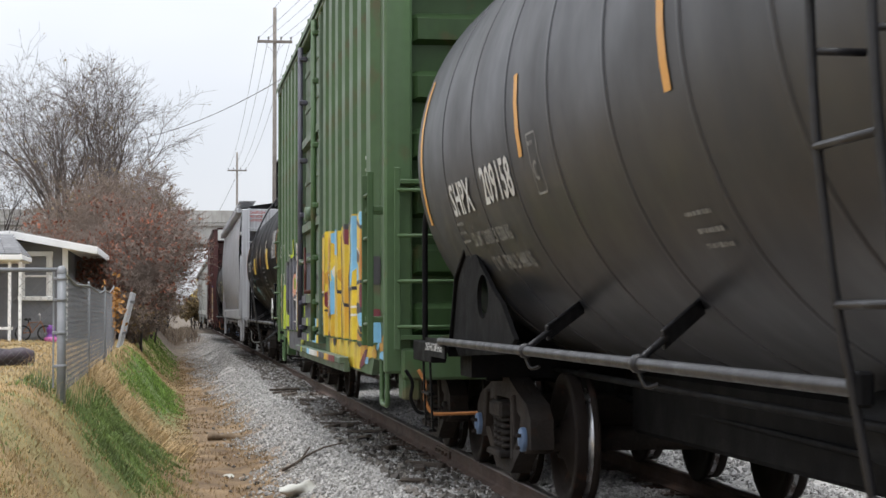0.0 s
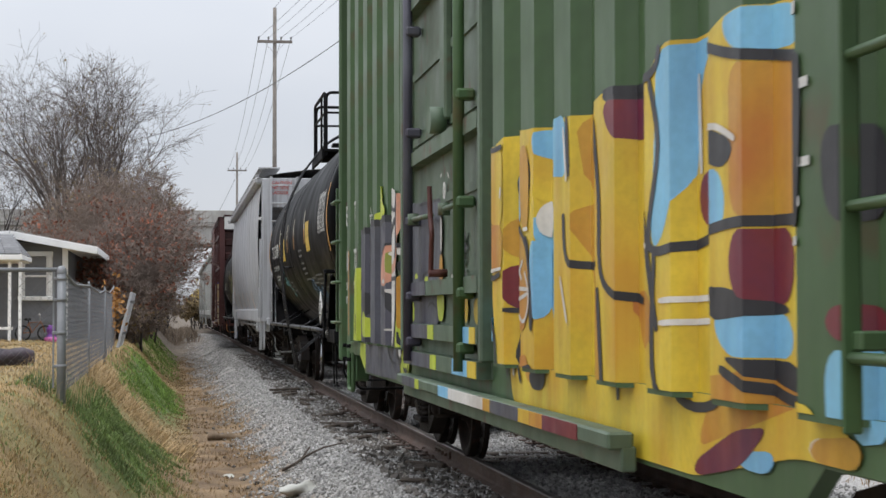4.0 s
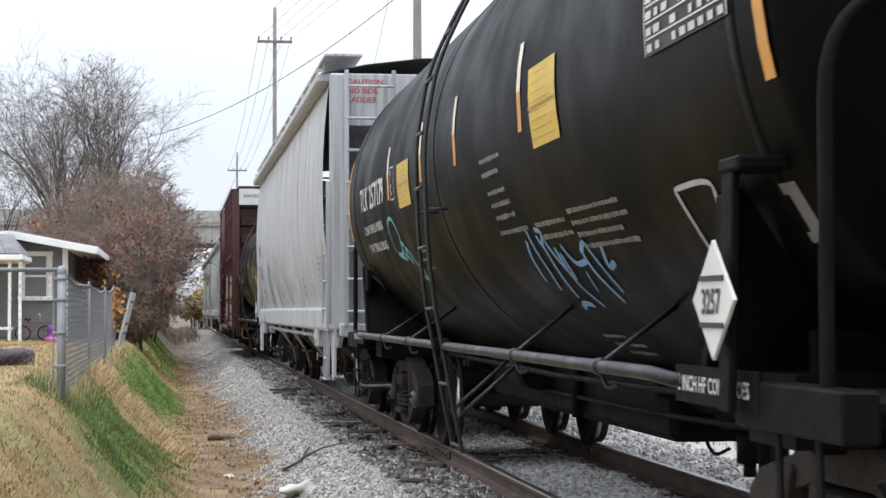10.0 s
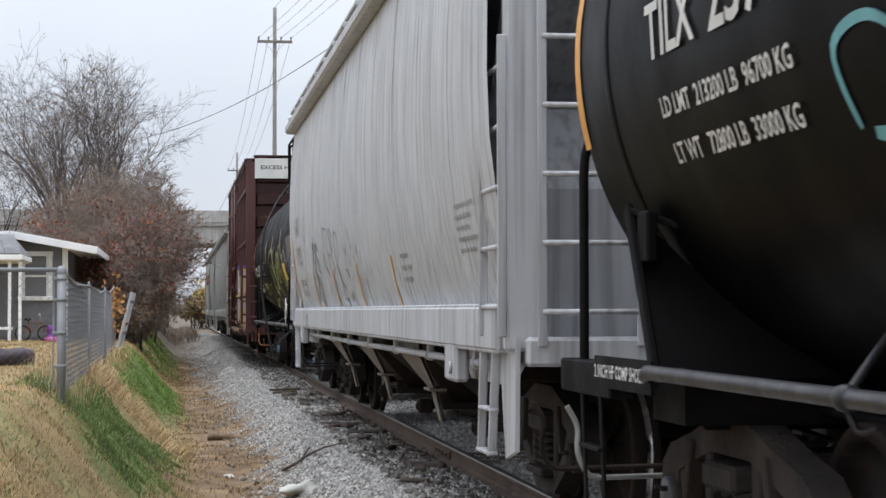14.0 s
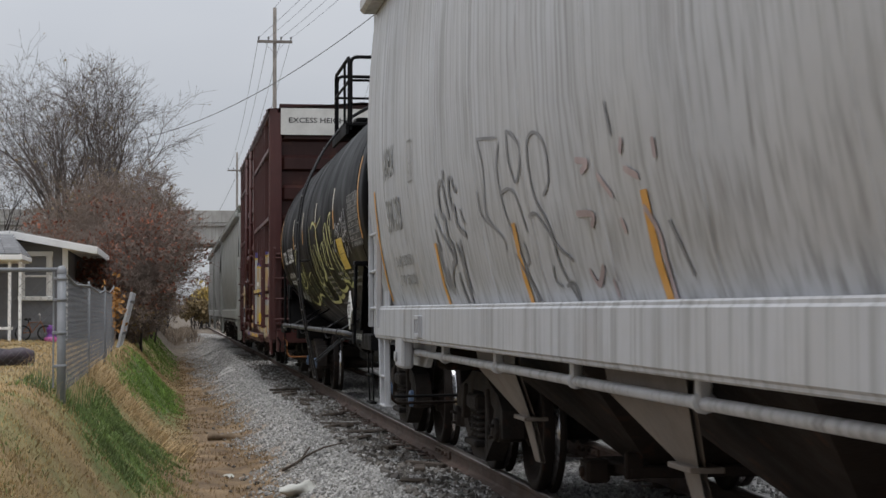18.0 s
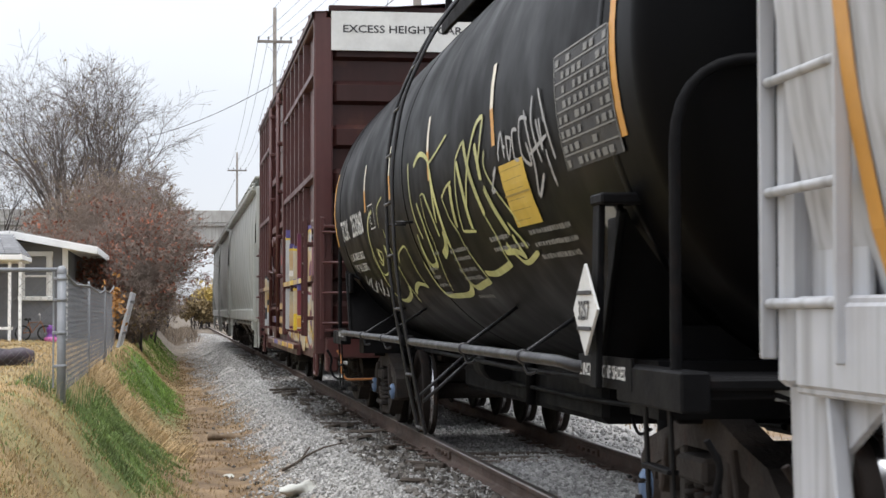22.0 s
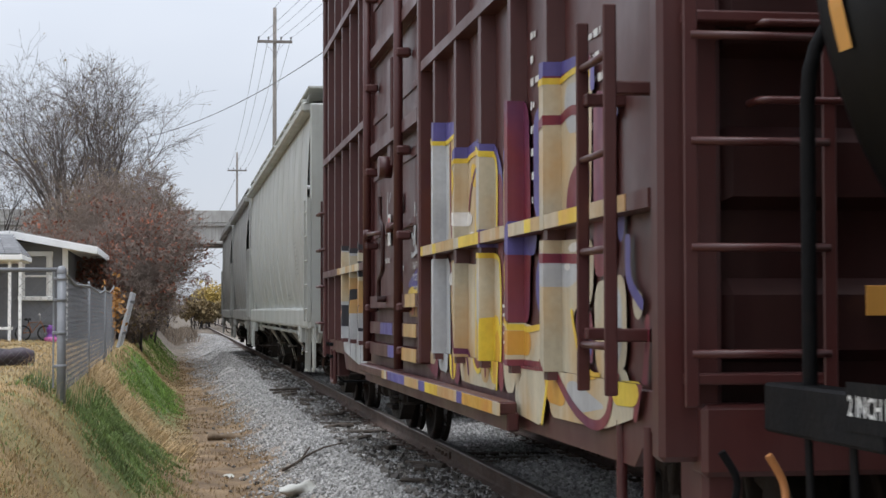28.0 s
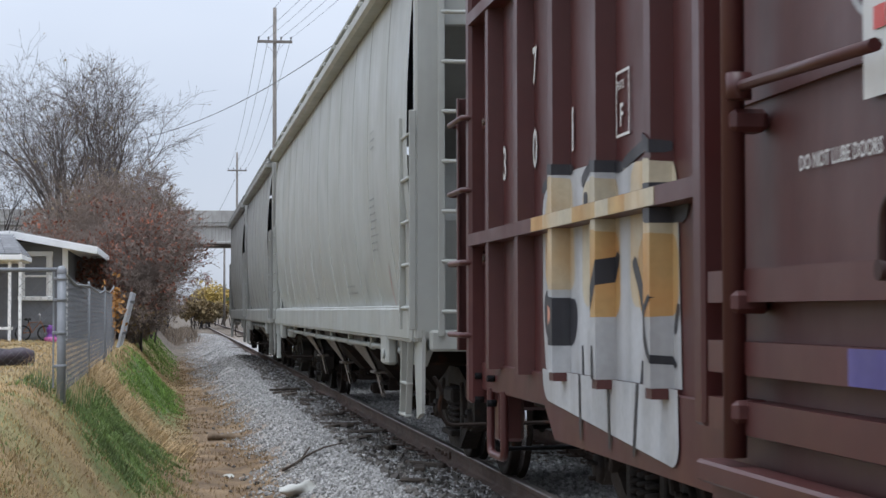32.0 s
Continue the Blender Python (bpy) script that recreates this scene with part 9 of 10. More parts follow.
fill(box_maroon, MS, "silver", 0.0126, [(-1.56, 1.68), (-1.95, 1.7), (-1.98, 0.93), (-1.55, 0.95)], [(-1.67, 2.46), (-1.92, 2.45), (-1.91, 1.79), (-1.66, 1.79)], [(-3.36, 2.19), (-3.55, 2.18), (-3.56, 1.82), (-3.36, 1.82)], [(-3.39, 1.6), (-3.55, 1.61), (-3.56, 1.1), (-3.39, 1.09)])
fill(box_maroon, MS, "sand", 0.0130, [(-1.95, 1.67), (-2.26, 1.68), (-2.32, 1.14), (-2.07, 1.15)], [(-1.99, 2.51), (-2.23, 2.48), (-2.22, 1.8), (-2, 1.79)], [(-3.23, 1.19), (-3.54, 1.33), (-3.53, 0.93), (-3.25, 0.93)], [(-4.11, 2.07), (-4.28, 2.05), (-4.28, 1.79), (-4.13, 1.78)])
fill(box_maroon, MS, "yellow", 0.0134, [(-2.79, 2.26), (-3.2, 2.18), (-3.15, 2.08), (-2.84, 2.1)], [(-2.47, 2.23), (-2.66, 2.24), (-2.66, 2.06), (-2.48, 2.07)], [(-3.05, 1.62), (-3.32, 1.62), (-3.3, 1.45), (-3.08, 1.41)], [(-3.55, 1.33), (-3.79, 1.3), (-3.79, 0.92), (-3.54, 0.95)], [(-1.01, 1.32), (-1.35, 1.32), (-1.43, 1.14), (-1.04, 1.1)], [(-3.9, 1.68), (-4.13, 1.68), (-4.11, 1.45), (-3.9, 1.39)], [(-2.05, 1.14), (-2.32, 1.13), (-2.31, 0.9), (-2.05, 0.91)])
fill(box_maroon, MS, "gold", 0.0138, [(-3.89, 1.81), (-4.15, 1.94), (-4.3, 1.99), (-4.29, 1.76), (-3.9, 1.75)], [(-1.17, 2.22), (-1.32, 2.21), (-1.31, 1.73), (-1.18, 1.73)], [(-3.63, 1.26), (-3.78, 1.2), (-3.77, 0.93), (-3.64, 0.94)])
fill(box_maroon, MS, "wine", 0.0142, [(-2.99, 1.89), (-3.08, 2), (-3.28, 1.99), (-3.33, 1.8), (-2.99, 1.78)], [(-3.02, 1.42), (-3.05, 1.26), (-3.32, 1.26), (-3.31, 1.05), (-3.23, 1), (-3.07, 1), (-2.99, 1.09)])
fill(box_maroon, MS, "violet", 0.0146, [(-3.12, 1.87), (-3.19, 1.9), (-3.22, 1.81), (-3.13, 1.8)], [(-3.18, 1.13), (-3.23, 1.1), (-3.2, 1.04), (-3.16, 1.08)])
fill(box_maroon, MS, "peach", 0.0150, [(-3.15, 1.24), (-3.32, 1.24), (-3.28, 1.2), (-3.17, 1.2)])
line(box_maroon, MS, "wine", 0.0154, 0.03, [(-2.74, 1.96), (-2.83, 2.1), (-3.02, 2.2), (-3.28, 2.21)], [(-3.12, 1.46), (-3.36, 1.45), (-3.37, 1.26), (-3.41, 0.96)], [(-1.99, 2.47), (-2, 2.1), (-2.04, 1.82)], [(-1.98, 1.67), (-2.12, 1.33), (-2.2, 0.91)], [(-1.38, 2.17), (-1.38, 1.75)], [(-2.5, 1.6), (-2.6, 1.17), (-2.76, 1.06), (-2.82, 0.95)], [(-3.3, 2.2), (-3.34, 1.99), (-3.29, 1.8)], [(-4.12, 2.07), (-4.1, 1.79)])
line(box_maroon, MS, "yellow", 0.0158, 0.03, [(-2.98, 1.79), (-3.02, 1.95), (-3.13, 2.01), (-3.28, 1.99)], [(-3.01, 1.61), (-3, 1.33), (-3, 1.07), (-3.12, 0.99), (-3.25, 1)], [(-2.44, 1.79), (-2.44, 2.18), (-2.72, 2.28), (-3.02, 2.3), (-3.25, 2.32), (-3.56, 2.25), (-3.7, 2.14), (-3.7, 1.81)], [(-3.18, 1.66), (-3.69, 1.65), (-3.8, 1.55), (-3.82, 1.21), (-3.77, 0.9)], [(-1.51, 1.76), (-1.52, 2.55), (-1.74, 2.47), (-2.23, 2.49)])
fill(box_maroon, MS, "pearl", 0.0162, [(-2.42, 1.94), (-2.54, 1.96), (-2.79, 1.95), (-2.9, 1.91), (-2.79, 1.86), (-2.54, 1.88)], [(-2.76, 1.82), (-2.87, 1.83), (-2.97, 1.81), (-2.93, 1.78), (-2.8, 1.79)], [(-1.92, 1.56), (-2.02, 1.6), (-2.15, 1.6), (-2.2, 1.55), (-2.12, 1.51), (-1.98, 1.51)], [(-2.07, 1.65), (-2.2, 1.67), (-2.29, 1.65), (-2.2, 1.63)], [(-0.96, 1.43), (-1.21, 1.46), (-1.45, 1.43), (-1.43, 1.39), (-1.15, 1.38)], [(-3.95, 1.62), (-4.05, 1.65), (-4.17, 1.64), (-4.2, 1.6), (-4.1, 1.58), (-3.99, 1.59)], [(-3.31, 1.26), (-3.35, 1.27), (-3.36, 1.23), (-3.32, 1.23)])
fill(box_maroon, MS, "wine", 0.0166, [(-3.86, 1.39), (-4.12, 1.39), (-4.12, 1.36), (-3.86, 1.35)], [(-3.86, 1.34), (-4.12, 1.34), (-4.12, 1.31), (-3.87, 1.31)], [(-3.88, 1.29), (-4.12, 1.3), (-4.13, 1.26), (-3.88, 1.26)], [(-3.88, 1.24), (-4.19, 1.25), (-4.2, 1.22), (-3.89, 1.21)], [(-3.89, 1.19), (-4.13, 1.2), (-4.13, 1.17), (-3.89, 1.15)])
line(box_maroon, MS, "pearl", 0.0170, 0.02, [(-3.87, 1.37), (-4.1, 1.37)], [(-3.88, 1.32), (-4.11, 1.33)], [(-3.89, 1.27), (-4.11, 1.28)], [(-3.9, 1.22), (-4.17, 1.24)], [(-3.9, 1.17), (-4.12, 1.18)])
fill(box_maroon, MS, "wine", 0.0174, [(-4.36, 2.47), (-4.63, 2.4), (-4.68, 1.7), (-4.62, 1.27), (-4.3, 1.31)], [(-4.96, 2.47), (-5.39, 2.49), (-6.02, 2.48), (-6.02, 2.31), (-5.05, 2.32)])
fill(box_maroon, MS, "violet", 0.0178, [(-4.75, 2.34), (-5.01, 2.37), (-5, 1.8), (-4.76, 1.81)], [(-4.41, 1.81), (-4.82, 1.81), (-4.82, 1.62), (-4.35, 1.64)], [(-4.91, 2.46), (-5.23, 2.52), (-5.88, 2.49), (-6.02, 2.45), (-5.39, 2.45), (-5, 2.37)], [(-4.81, 1.6), (-5.02, 1.62), (-5.02, 1.32), (-4.8, 1.35)])
fill(box_maroon, MS, "cream", 0.0182, [(-4.98, 2.38), (-5.39, 2.42), (-5.78, 2.43), (-6.03, 2.37), (-5.99, 1.74), (-5.23, 1.72), (-5.04, 1.91)], [(-4.35, 1.29), (-5.03, 1.25), (-5.17, 1.05), (-5.03, 0.78), (-4.34, 0.81)], [(-5.09, 1.68), (-6.01, 1.66), (-6.05, 1.58), (-6.01, 1.36), (-5.61, 1.35), (-5.76, 1.16), (-6, 1.07), (-6.4, 1.09), (-6.59, 1.12), (-6.65, 1.04), (-6.84, 0.94), (-6.73, 0.915), (-6.28, 0.85), (-5.2, 0.84), (-5.17, 1.15)])
fill(box_maroon, MS, "cream", 0.0186, [(-6.05, 1.46), (-6.41, 1.49), (-6.59, 1.49), (-6.61, 1.11), (-6.4, 1.09), (-6.07, 1.07)], [(-6.69, 1.43), (-6.87, 1.42), (-6.84, 1.31), (-6.71, 1.31)])
fill(box_maroon, MS, "silver", 0.0190, [(-5.47, 2.39), (-5.95, 2.37), (-5.95, 2.14), (-5.51, 2.16)], [(-5.21, 1.63), (-5.97, 1.56), (-5.61, 1.45), (-5.25, 1.46)], [(-5.68, 1.04), (-6.34, 0.94), (-5.82, 0.89), (-5.53, 0.99)], [(-6.35, 1.44), (-6.53, 1.44), (-6.52, 1.13), (-6.36, 1.13)])
fill(box_maroon, MS, "wine", 0.0194, [(-5.51, 1.87), (-5.62, 1.99), (-5.99, 2.03), (-5.96, 1.76), (-5.51, 1.79)], [(-5.66, 1.34), (-6.02, 1.36), (-6.04, 1.09), (-5.77, 1.16)], [(-6.05, 2.3), (-6.43, 2.24), (-6.41, 1.51), (-6.05, 1.48)])
fill(box_maroon, MS, "gold", 0.0198, [(-5.05, 1.23), (-5.29, 1.11), (-5.54, 0.97), (-5.54, 0.9), (-5.12, 0.91)], [(-5.05, 2.34), (-5.21, 2.37), (-5.26, 2.2), (-5.06, 2.09)], [(-4.35, 1.25), (-4.7, 1.23), (-4.65, 1.11), (-4.36, 1.12)])
fill(box_maroon, MS, "violet", 0.0202, [(-5.73, 1.86), (-5.8, 1.92), (-5.85, 1.79), (-5.77, 1.78)], [(-6.47, 1.74), (-6.59, 1.79), (-6.58, 1.63), (-6.48, 1.62)], [(-5.83, 1.25), (-6.01, 1.27), (-6.02, 1.13), (-5.86, 1.17)])
fill(box_maroon, MS, "pearl", 0.0206, [(-5.54, 1.64), (-5.69, 1.66), (-5.82, 1.64), (-5.76, 1.61), (-5.58, 1.61)], [(-5.44, 1.55), (-5.52, 1.57), (-5.61, 1.55), (-5.55, 1.52)])
line(box_maroon, MS, "wine", 0.0210, 0.045, [(-5, 1.91), (-5.22, 2.18), (-5.63, 2.26), (-5.93, 2.18)], [(-5.04, 1.53), (-5.22, 1.15), (-5.6, 0.95), (-6.03, 0.86), (-6.34, 0.9), (-6.47, 1.09)], [(-5.08, 1.6), (-5.97, 1.57)], [(-6.93, 1.33), (-6.89, 1.1), (-6.79, 0.915)], [(-4.36, 1.07), (-5.03, 1.07)])
line(box_maroon, MS, "yellow", 0.0214, 0.03, [(-5.23, 1.72), (-5.04, 1.91), (-4.98, 2.38), (-5.39, 2.42), (-5.78, 2.43), (-6.03, 2.37)], [(-4.35, 1.32), (-4.55, 1.25), (-5.03, 1.25), (-5.17, 1.05), (-5.03, 0.79)], [(-5.61, 1.35), (-5.76, 1.16), (-6, 1.07), (-6.16, 1.07)])
fill(box_maroon, MS, "yellow", 0.0218, [(-6.44, 1.06), (-6.87, 1.07), (-6.85, 0.97), (-6.44, 0.96)])
line(box_maroon, MS, "violet", 0.0222, 0.05, [(-6.34, 2.3), (-6.4, 2.21), (-6.48, 2.14)], [(-6.64, 1.65), (-6.66, 1.47), (-6.87, 1.36)], [(-6.04, 2.42), (-6.05, 2.3)])
line(tank_c, TANK, "chalk", 0.0060, 0.035, [(2.98, 2.31), (3.3, 2.27), (3.56, 2.15), (3.68, 1.99), (3.72, 1.79), (3.82, 1.57), (3.69, 1.47), (3.29, 1.45), (2.69, 1.5), (2.4, 1.57), (2.39, 1.51), (2.44, 1.43)], [(2.26, 1.51), (1.9, 1.57), (1.58, 1.59), (1.22, 1.56)], [(0.13, 2.54), (0.16, 2.34), (0.16, 2.16), (0.1, 2.01), (0.05, 1.93)], [(0.28, 1.97), (0.34, 1.85), (0.37, 1.77), (0.42, 1.65)])
line(tank_c, TANK, "chalk", 0.0064, 0.075, [(3.26, 1.93), (3.26, 1.83)], [(2.65, 1.95), (2.65, 1.85)])
line(tank_c, TANK, "chalk", 0.0068, 0.018, [(3.76, 1.95), (3.79, 1.82), (3.61, 1.71), (3.14, 1.73), (2.7, 1.81), (2.59, 1.93), (2.66, 1.97)], [(3.3, 1.95), (2.97, 1.9), (3.32, 1.8), (3.46, 1.85)], [(2.62, 2.13), (2.52, 2.31), (2.05, 2.39)], [(2.37, 2.11), (2.26, 1.89), (2.32, 1.67), (2.38, 1.58)], [(2.05, 1.79), (1.87, 1.86), (1.55, 1.9), (1.3, 1.91), (1.23, 1.84), (1.26, 1.72), (1.25, 1.58)])
line(tank_c, TANK, "chalk", 0.0072, 0.06, [(-1.04, 2.4), (-1.09, 2.23), (-1.12, 2.04), (-1.08, 1.81)], [(-2.3, 2.35), (-2.35, 2.15), (-2.29, 1.9)], [(-2.63, 2.46), (-2.74, 2.24), (-2.85, 2.06), (-2.9, 1.96)], [(-3.14, 2.12), (-3.27, 1.98), (-3.44, 1.82)], [(-1.9, 2.23), (-1.81, 2.11), (-1.72, 1.94)], [(-3.06, 2.4), (-3.1, 2.26), (-3.09, 2.17)], [(-0.6, 1.77), (-0.91, 1.83), (-1.04, 1.93)])
line(tank_c, TANK, "chalk", 0.0076, 0.04, [(-0.2, 2.49), (-0.52, 2.55), (-0.82, 2.52), (-1.02, 2.44), (-1.03, 2.24), (-0.89, 2.01)], [(0.59, 1.76), (0.61, 1.56), (0.47, 1.48), (-0.18, 1.47), (-0.67, 1.48), (-0.95, 1.53), (-1.02, 1.58)], [(-1, 1.57), (-1.14, 1.52), (-1.55, 1.54), (-1.88, 1.56)], [(-0.13, 2.2), (-0.23, 2.01), (-0.13, 1.76), (0.07, 1.71), (0.29, 1.74), (0.29, 1.9)], [(-0.6, 2.24), (-0.76, 2.07), (-0.81, 1.91)], [(-2.99, 1.65), (-2.62, 1.62), (-2.25, 1.6), (-1.91, 1.61)], [(-3.49, 1.81), (-3.51, 1.74), (-3.54, 1.68), (-3.38, 1.71), (-3.01, 1.72)])
line(tank_c, TANK, "chalk", 0.0080, 0.02, [(-1.02, 2.44), (-1.42, 2.49), (-1.93, 2.57)], [(-1.43, 2.16), (-1.72, 2.22), (-1.96, 2.24)], [(-1.44, 2.16), (-1.55, 2), (-1.69, 1.9), (-1.71, 1.81), (-1.82, 1.65), (-1.87, 1.56)], [(-1.91, 1.9), (-2.4, 1.88)], [(-2.29, 2.37), (-2.13, 2.21), (-1.98, 2.02), (-1.91, 1.9)], [(-2.29, 2.37), (-2.54, 2.44), (-2.65, 2.45)], [(-2.9, 1.95), (-2.99, 1.82), (-2.95, 1.7), (-2.98, 1.64)], [(-3.38, 2.33), (-3.3, 2.23), (-3.5, 2.08), (-3.73, 1.95), (-3.86, 1.85)], [(-1.12, 1.81), (-1.04, 1.67), (-1, 1.57)])
line(tank_c, TANK, "chalk", 0.0084, 0.013, [(-0.42, 2.23), (-0.39, 2.01), (-0.4, 1.84), (0.05, 1.51)], [(-0.41, 2.24), (-0.53, 2.25), (-0.65, 2.23)])
line(tank_c, TANK, "chalk", 0.0088, 0.03, [(-3.19, 1.77), (-3.31, 1.69), (-3.49, 1.64), (-3.97, 1.69)], [(-3.52, 1.88), (-3.71, 1.77), (-3.74, 1.72)], [(-2.37, 2.05), (-2.79, 2.33), (-3.15, 2.51), (-3.41, 2.54)], [(-3.41, 2.53), (-3.23, 2.36), (-3.05, 2.24)])
line(tank_c, TANK, "silver", 0.0092, 0.02, [(-3.54, 2.16), (-3.67, 2.2), (-3.41, 2.08), (-3.53, 2.08)], [(-3.82, 2.23), (-3.83, 2.28)], [(-3.82, 2.27), (-3.98, 2.38), (-4, 2.23)], [(-3.98, 2.3), (-4.06, 2.29)], [(-4.13, 2.35), (-4.12, 2.21), (-4.26, 2.31), (-4.12, 2.34)], [(-4.46, 2.35), (-4.32, 2.35), (-4.29, 2.21), (-4.4, 2.19)])
line(tank_c, TANK, "silver", 0.0096, 0.022, [(-4.76, 2.38), (-4.55, 2.39), (-4.5, 2.21), (-4.7, 2.14), (-4.66, 2.26)], [(-4.69, 2.43), (-4.77, 2.14), (-4.67, 1.97), (-4.94, 2.07)], [(-4.94, 2.48), (-4.86, 2.34), (-4.96, 2.13)], [(-4.98, 2.35), (-5.04, 2.19), (-5.06, 2.35)], [(-5.17, 2.36), (-5.17, 2.32)], [(-5.09, 2.5), (-5.21, 2.29), (-5.29, 2.12)], [(-5.11, 2.18), (-5.16, 1.99)], [(-4.7, 2.19), (-5.19, 2.25)])
line(tank_c, TANK, "silver", 0.0100, 0.02, [(5.28, 1.73), (5.47, 1.64), (5.03, 1.69)], [(4.89, 1.7), (5.32, 1.6), (5.14, 1.56), (4.8, 1.64)], [(4.58, 1.67), (5.04, 1.56)], [(4.5, 1.65), (4.79, 1.52), (4.37, 1.58)], [(4.08, 1.67), (4.54, 1.55), (4.4, 1.51), (4.05, 1.59)], [(4.07, 1.54), (4.15, 1.49)])
line(hop_h, HS, "graphite", 0.0060, 0.02, [(2.16, 2.25), (2.3, 2.12), (2.24, 1.91), (2.08, 1.72), (1.98, 1.59), (1.83, 1.39)], [(1.92, 2.29), (1.95, 2.13), (1.8, 2.01), (1.62, 2.17), (1.9, 2.29)], [(1.47, 2.08), (1.41, 2.19), (1.22, 2.21), (1.04, 2.13), (1.03, 1.97), (1.19, 1.9)], [(1.46, 2.09), (1.41, 1.92), (1.19, 1.74), (1.15, 1.59), (0.97, 1.39)], [(2.26, 1.98), (2.03, 1.99), (1.85, 1.93), (1.74, 1.75)], [(1.63, 1.82), (1.48, 1.83), (1.34, 1.78), (1.1, 1.65), (0.84, 1.58)])
line(hop_h, HS, "graphite", 0.0064, 0.018, [(2.82, 2.34), (2.72, 2.16), (2.79, 1.92), (2.68, 1.83), (2.4, 1.74), (2.4, 1.67)], [(2.82, 2.33), (2.21, 2.28)], [(2.14, 1.65), (1.93, 1.47), (1.91, 1.37)], [(1.29, 1.57), (1.33, 1.49), (1.21, 1.46)], [(1.13, 1.46), (0.95, 1.47), (0.95, 1.38)], [(1.89, 1.7), (1.84, 1.61), (1.94, 1.58)], [(2.99, 2.04), (2.93, 1.9), (2.63, 1.81)], [(-0.18, 2.2), (-0.23, 2.05)], [(-0.85, 1.68), (-0.96, 1.55), (-0.99, 1.47)])
line(hop_h, HS, "blush", 0.0068, 0.03, [(0.44, 2.01), (0.22, 1.98), (0.36, 1.95)], [(0.08, 1.92), (-0.12, 1.81)], [(0.58, 1.78), (0.28, 1.76), (0.35, 1.71)], [(-0.37, 1.91), (-0.57, 1.86)], [(-0.39, 2.03), (-0.34, 1.97)], [(-0.83, 1.99), (-0.84, 1.91)], [(-0.55, 1.75), (-0.68, 1.65), (-0.7, 1.54), (-0.67, 1.36)], [(0.56, 1.53), (0.47, 1.46), (0.28, 1.54)], [(0.19, 1.48), (0.18, 1.4)], [(-0.17, 1.72), (-0.22, 1.66)])
line(hop_h, HS, "graphite", 0.0072, 0.04, [(4.38, 2.19), (4.47, 2.11), (4.44, 1.99), (4.3, 1.94), (4.29, 1.82), (4.19, 1.77), (4.17, 1.68), (4.36, 1.63), (4.56, 1.45)], [(4.38, 2.18), (4.29, 2.19), (4.22, 2.14), (4.19, 2.06), (4.12, 1.93)], [(3.96, 2.2), (4.01, 2.11), (3.96, 2), (3.86, 2), (3.85, 1.91), (3.76, 1.85), (3.58, 1.81)], [(4.02, 1.78), (3.93, 1.62), (3.96, 1.39), (4.08, 1.37), (4.16, 1.47), (4.14, 1.59)])
line(hop_h, HS, "graphite", 0.0076, 0.03, [(4.16, 2.26), (4.19, 2.19)], [(4.73, 2), (4.56, 1.88), (4.33, 1.76), (4.2, 1.67)], [(4.74, 1.81), (4.67, 1.75)], [(4.76, 1.9), (4.76, 1.65), (4.72, 1.49)], [(4.61, 1.64), (4.6, 1.45)], [(3.87, 2.2), (3.78, 2.1), (3.7, 2.11)], [(3.65, 1.98), (3.63, 1.92), (3.54, 1.89)], [(3.87, 1.8), (3.85, 1.45)])
line(tank_b, TANK, "silver", 0.0060, 0.022, [(-5.33, 1.84), (-5.81, 1.83), (-5.63, 1.64)], [(-5.33, 1.84), (-5.36, 1.7), (-5.37, 1.56), (-5.48, 1.56)], [(-5.46, 1.62), (-5.59, 1.62)])
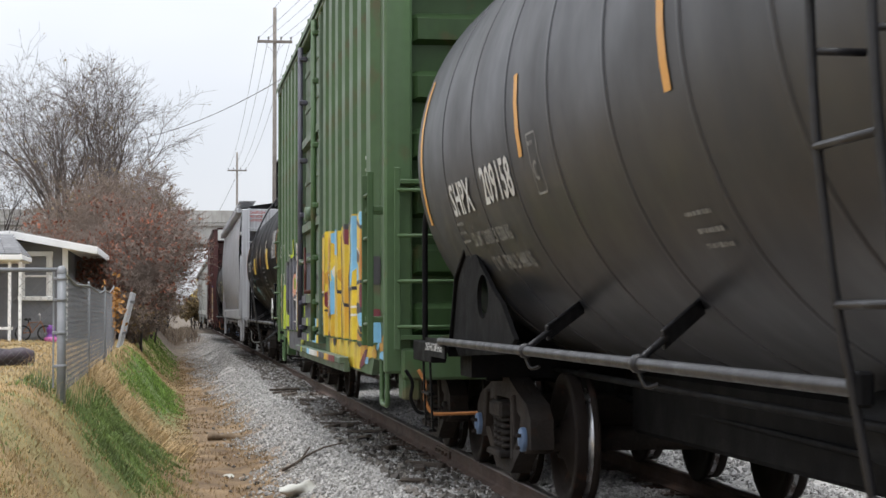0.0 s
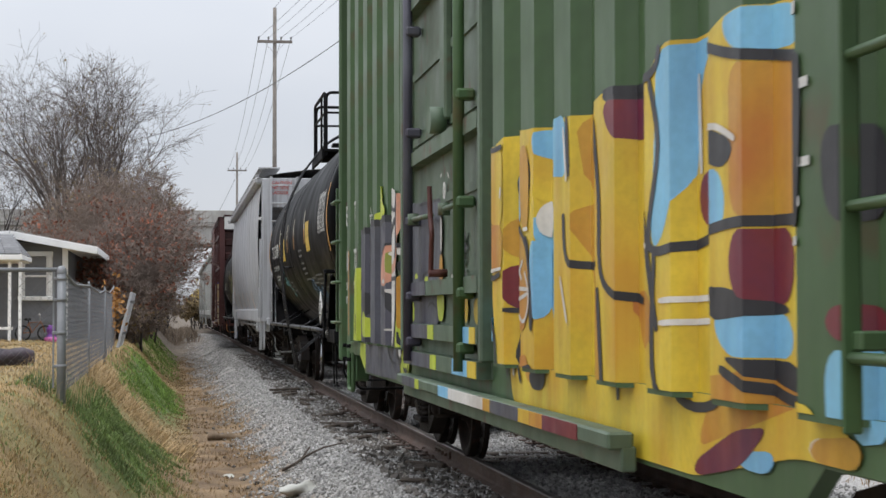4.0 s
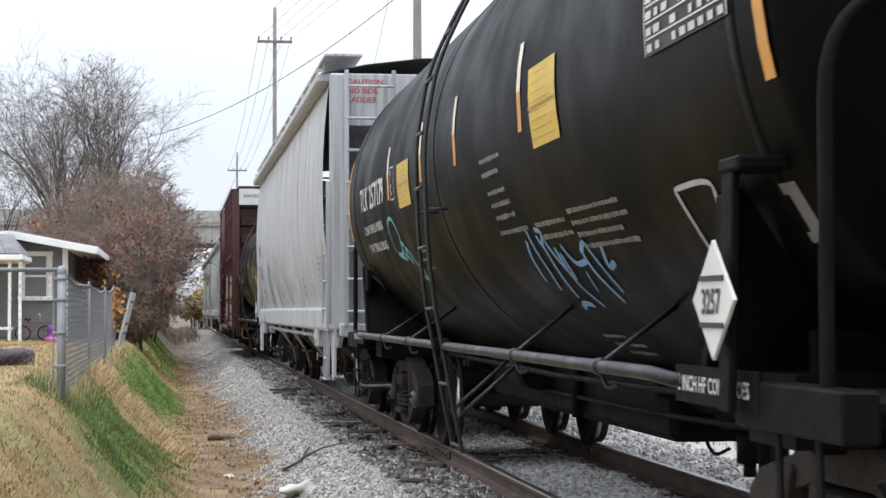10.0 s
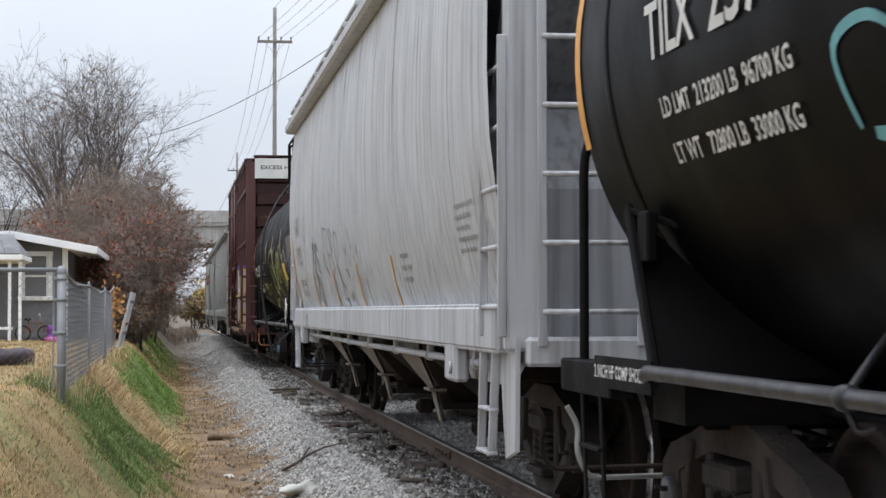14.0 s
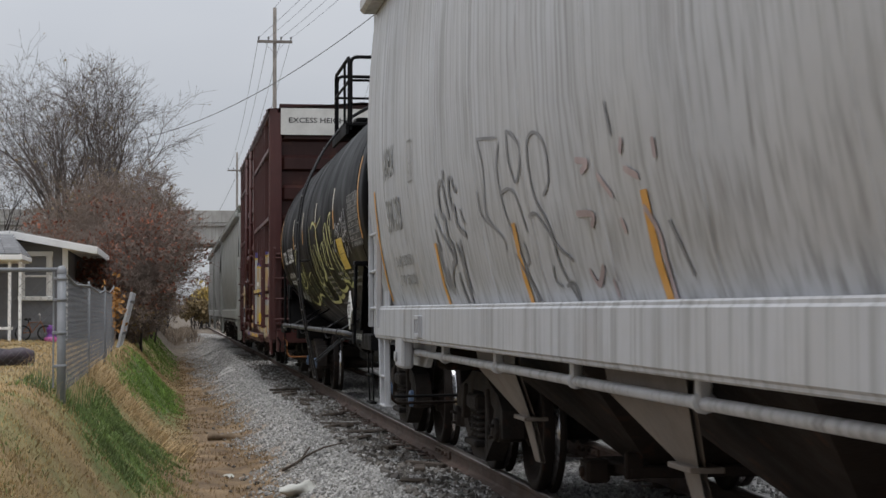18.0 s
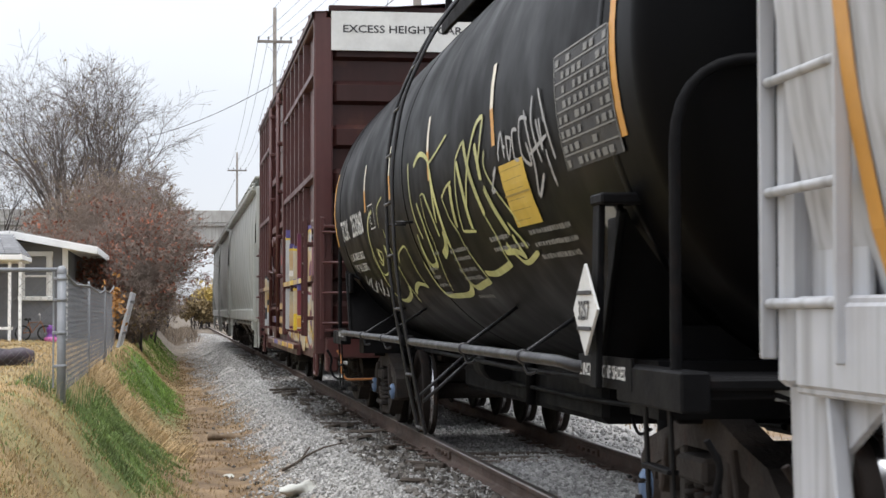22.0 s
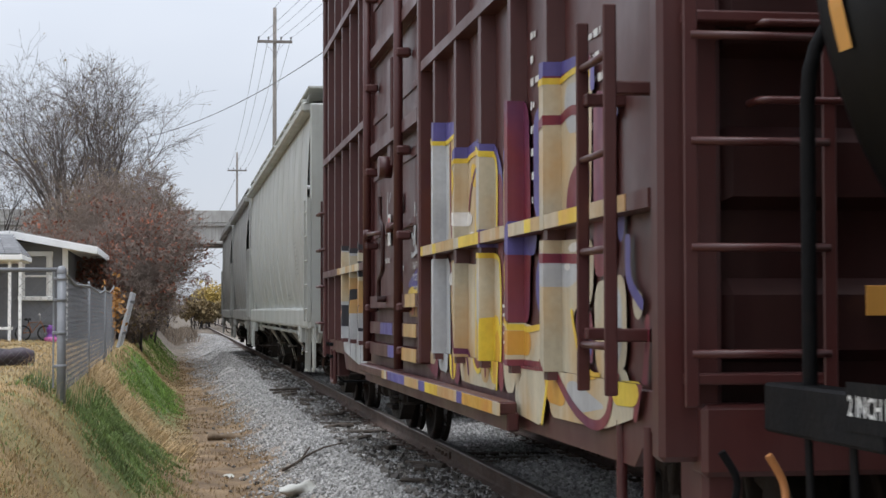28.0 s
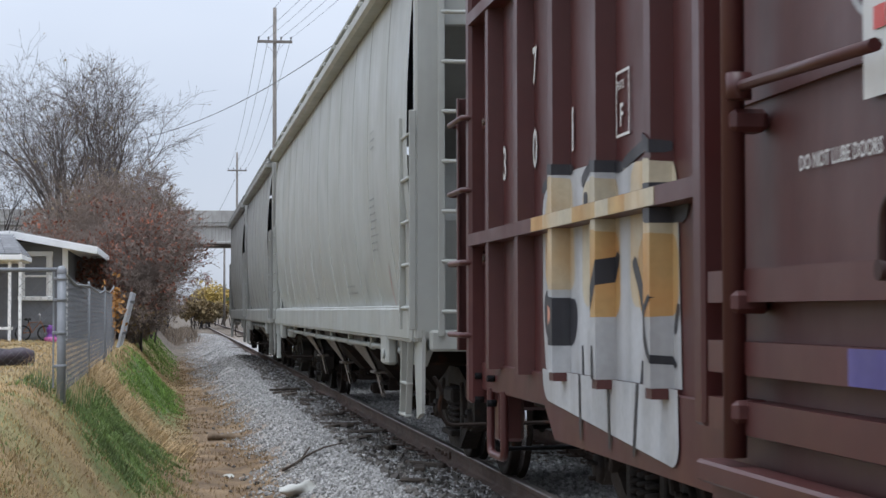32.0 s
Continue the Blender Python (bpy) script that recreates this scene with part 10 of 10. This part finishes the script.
line(tank_b, TANK, "denim", 0.0064, 0.03, [(-2.17, 1.82), (-2.16, 1.71), (-2.16, 1.57), (-2.09, 1.47)], [(-2.05, 1.76), (-1.94, 1.67), (-1.88, 1.52)], [(-2.39, 1.81), (-2.52, 1.79), (-2.4, 1.72), (-2.37, 1.78)], [(-2.42, 1.71), (-2.39, 1.56), (-2.36, 1.42)], [(-2.51, 1.74), (-2.59, 1.62), (-2.69, 1.53), (-2.73, 1.67)], [(-2.67, 1.7), (-2.64, 1.51), (-2.78, 1.37)], [(-2.84, 1.71), (-2.89, 1.64), (-2.98, 1.6), (-3.2, 1.61)], [(-3.2, 1.65), (-3.36, 1.7), (-3.4, 1.66), (-3.45, 1.53), (-3.46, 1.44)], [(-3.23, 1.65), (-3.22, 1.56), (-3.31, 1.39)], [(-3.7, 1.68), (-3.58, 1.57), (-3.75, 1.59)], [(-2.25, 1.36), (-2.38, 1.39), (-2.56, 1.38)])
line(tank_b, TANK, "denim", 0.0068, 0.018, [(-3.04, 1.56), (-2.95, 1.45)])


# the box bodies are wider than the tanks: their bodies spread, trucks and couplers keep the gauge
KEEP_GAUGE = ("truck", "wheelset", "coupler", "air_hose", "bearing", "spring")


def widen(car, k):
    done = set()
    for ob in car.children_recursive:
        up = [ob] if ob.parent is car else [ob, ob.parent]
        if any(o.name.split(".")[0] in KEEP_GAUGE for o in up) or (ob.parent is not car and ob.parent.parent is not car and ob.parent.parent.name.split(".")[0] in KEEP_GAUGE):
            continue
        m = ob.matrix_basis.copy()
        m[0][3] *= k
        ob.matrix_basis = m
        if ob.data.name not in done:
            done.add(ob.data.name)
            for v in ob.data.vertices:
                v.co.x *= k


for car, k in ((box_green, 1.07), (box_maroon, 1.075), (hop_h, 1.06), (hop_k, 1.06), (hop_l, 1.06), (hop_o, 1.06)):
    widen(car, k)


# ---- motion: the whole train rolls towards the camera, its wheels turning ----
def travel(t):
    return float(np.interp(t, [a for a, _ in TRAVEL], [b for _, b in TRAVEL]))


# each car stands a little nearer than its nominal place
SLACK = {box_green.name: -.45, box_maroon.name: -.55, hop_h.name: -.60, hop_k.name: -1.30, hop_l.name: -1.30, hop_o.name: -1.30}


def motions():
    for car, y0 in CARS:
        y0 += SLACK.get(car.name, 0.0)
        walk(car, [(t, pose(TX, y0 - s, 0)) for t, s in TRAVEL])
    steps = [i * 0.2 for i in range(161)]
    turn = [math.degrees(travel(t) / WHEEL_R) for t in steps]
    for ws, y in WHEELSETS:
        walk(ws, [(t, pose(0, y, WHEEL_R, a, 0, 0)) for t, a in zip(steps, turn)])


motions()
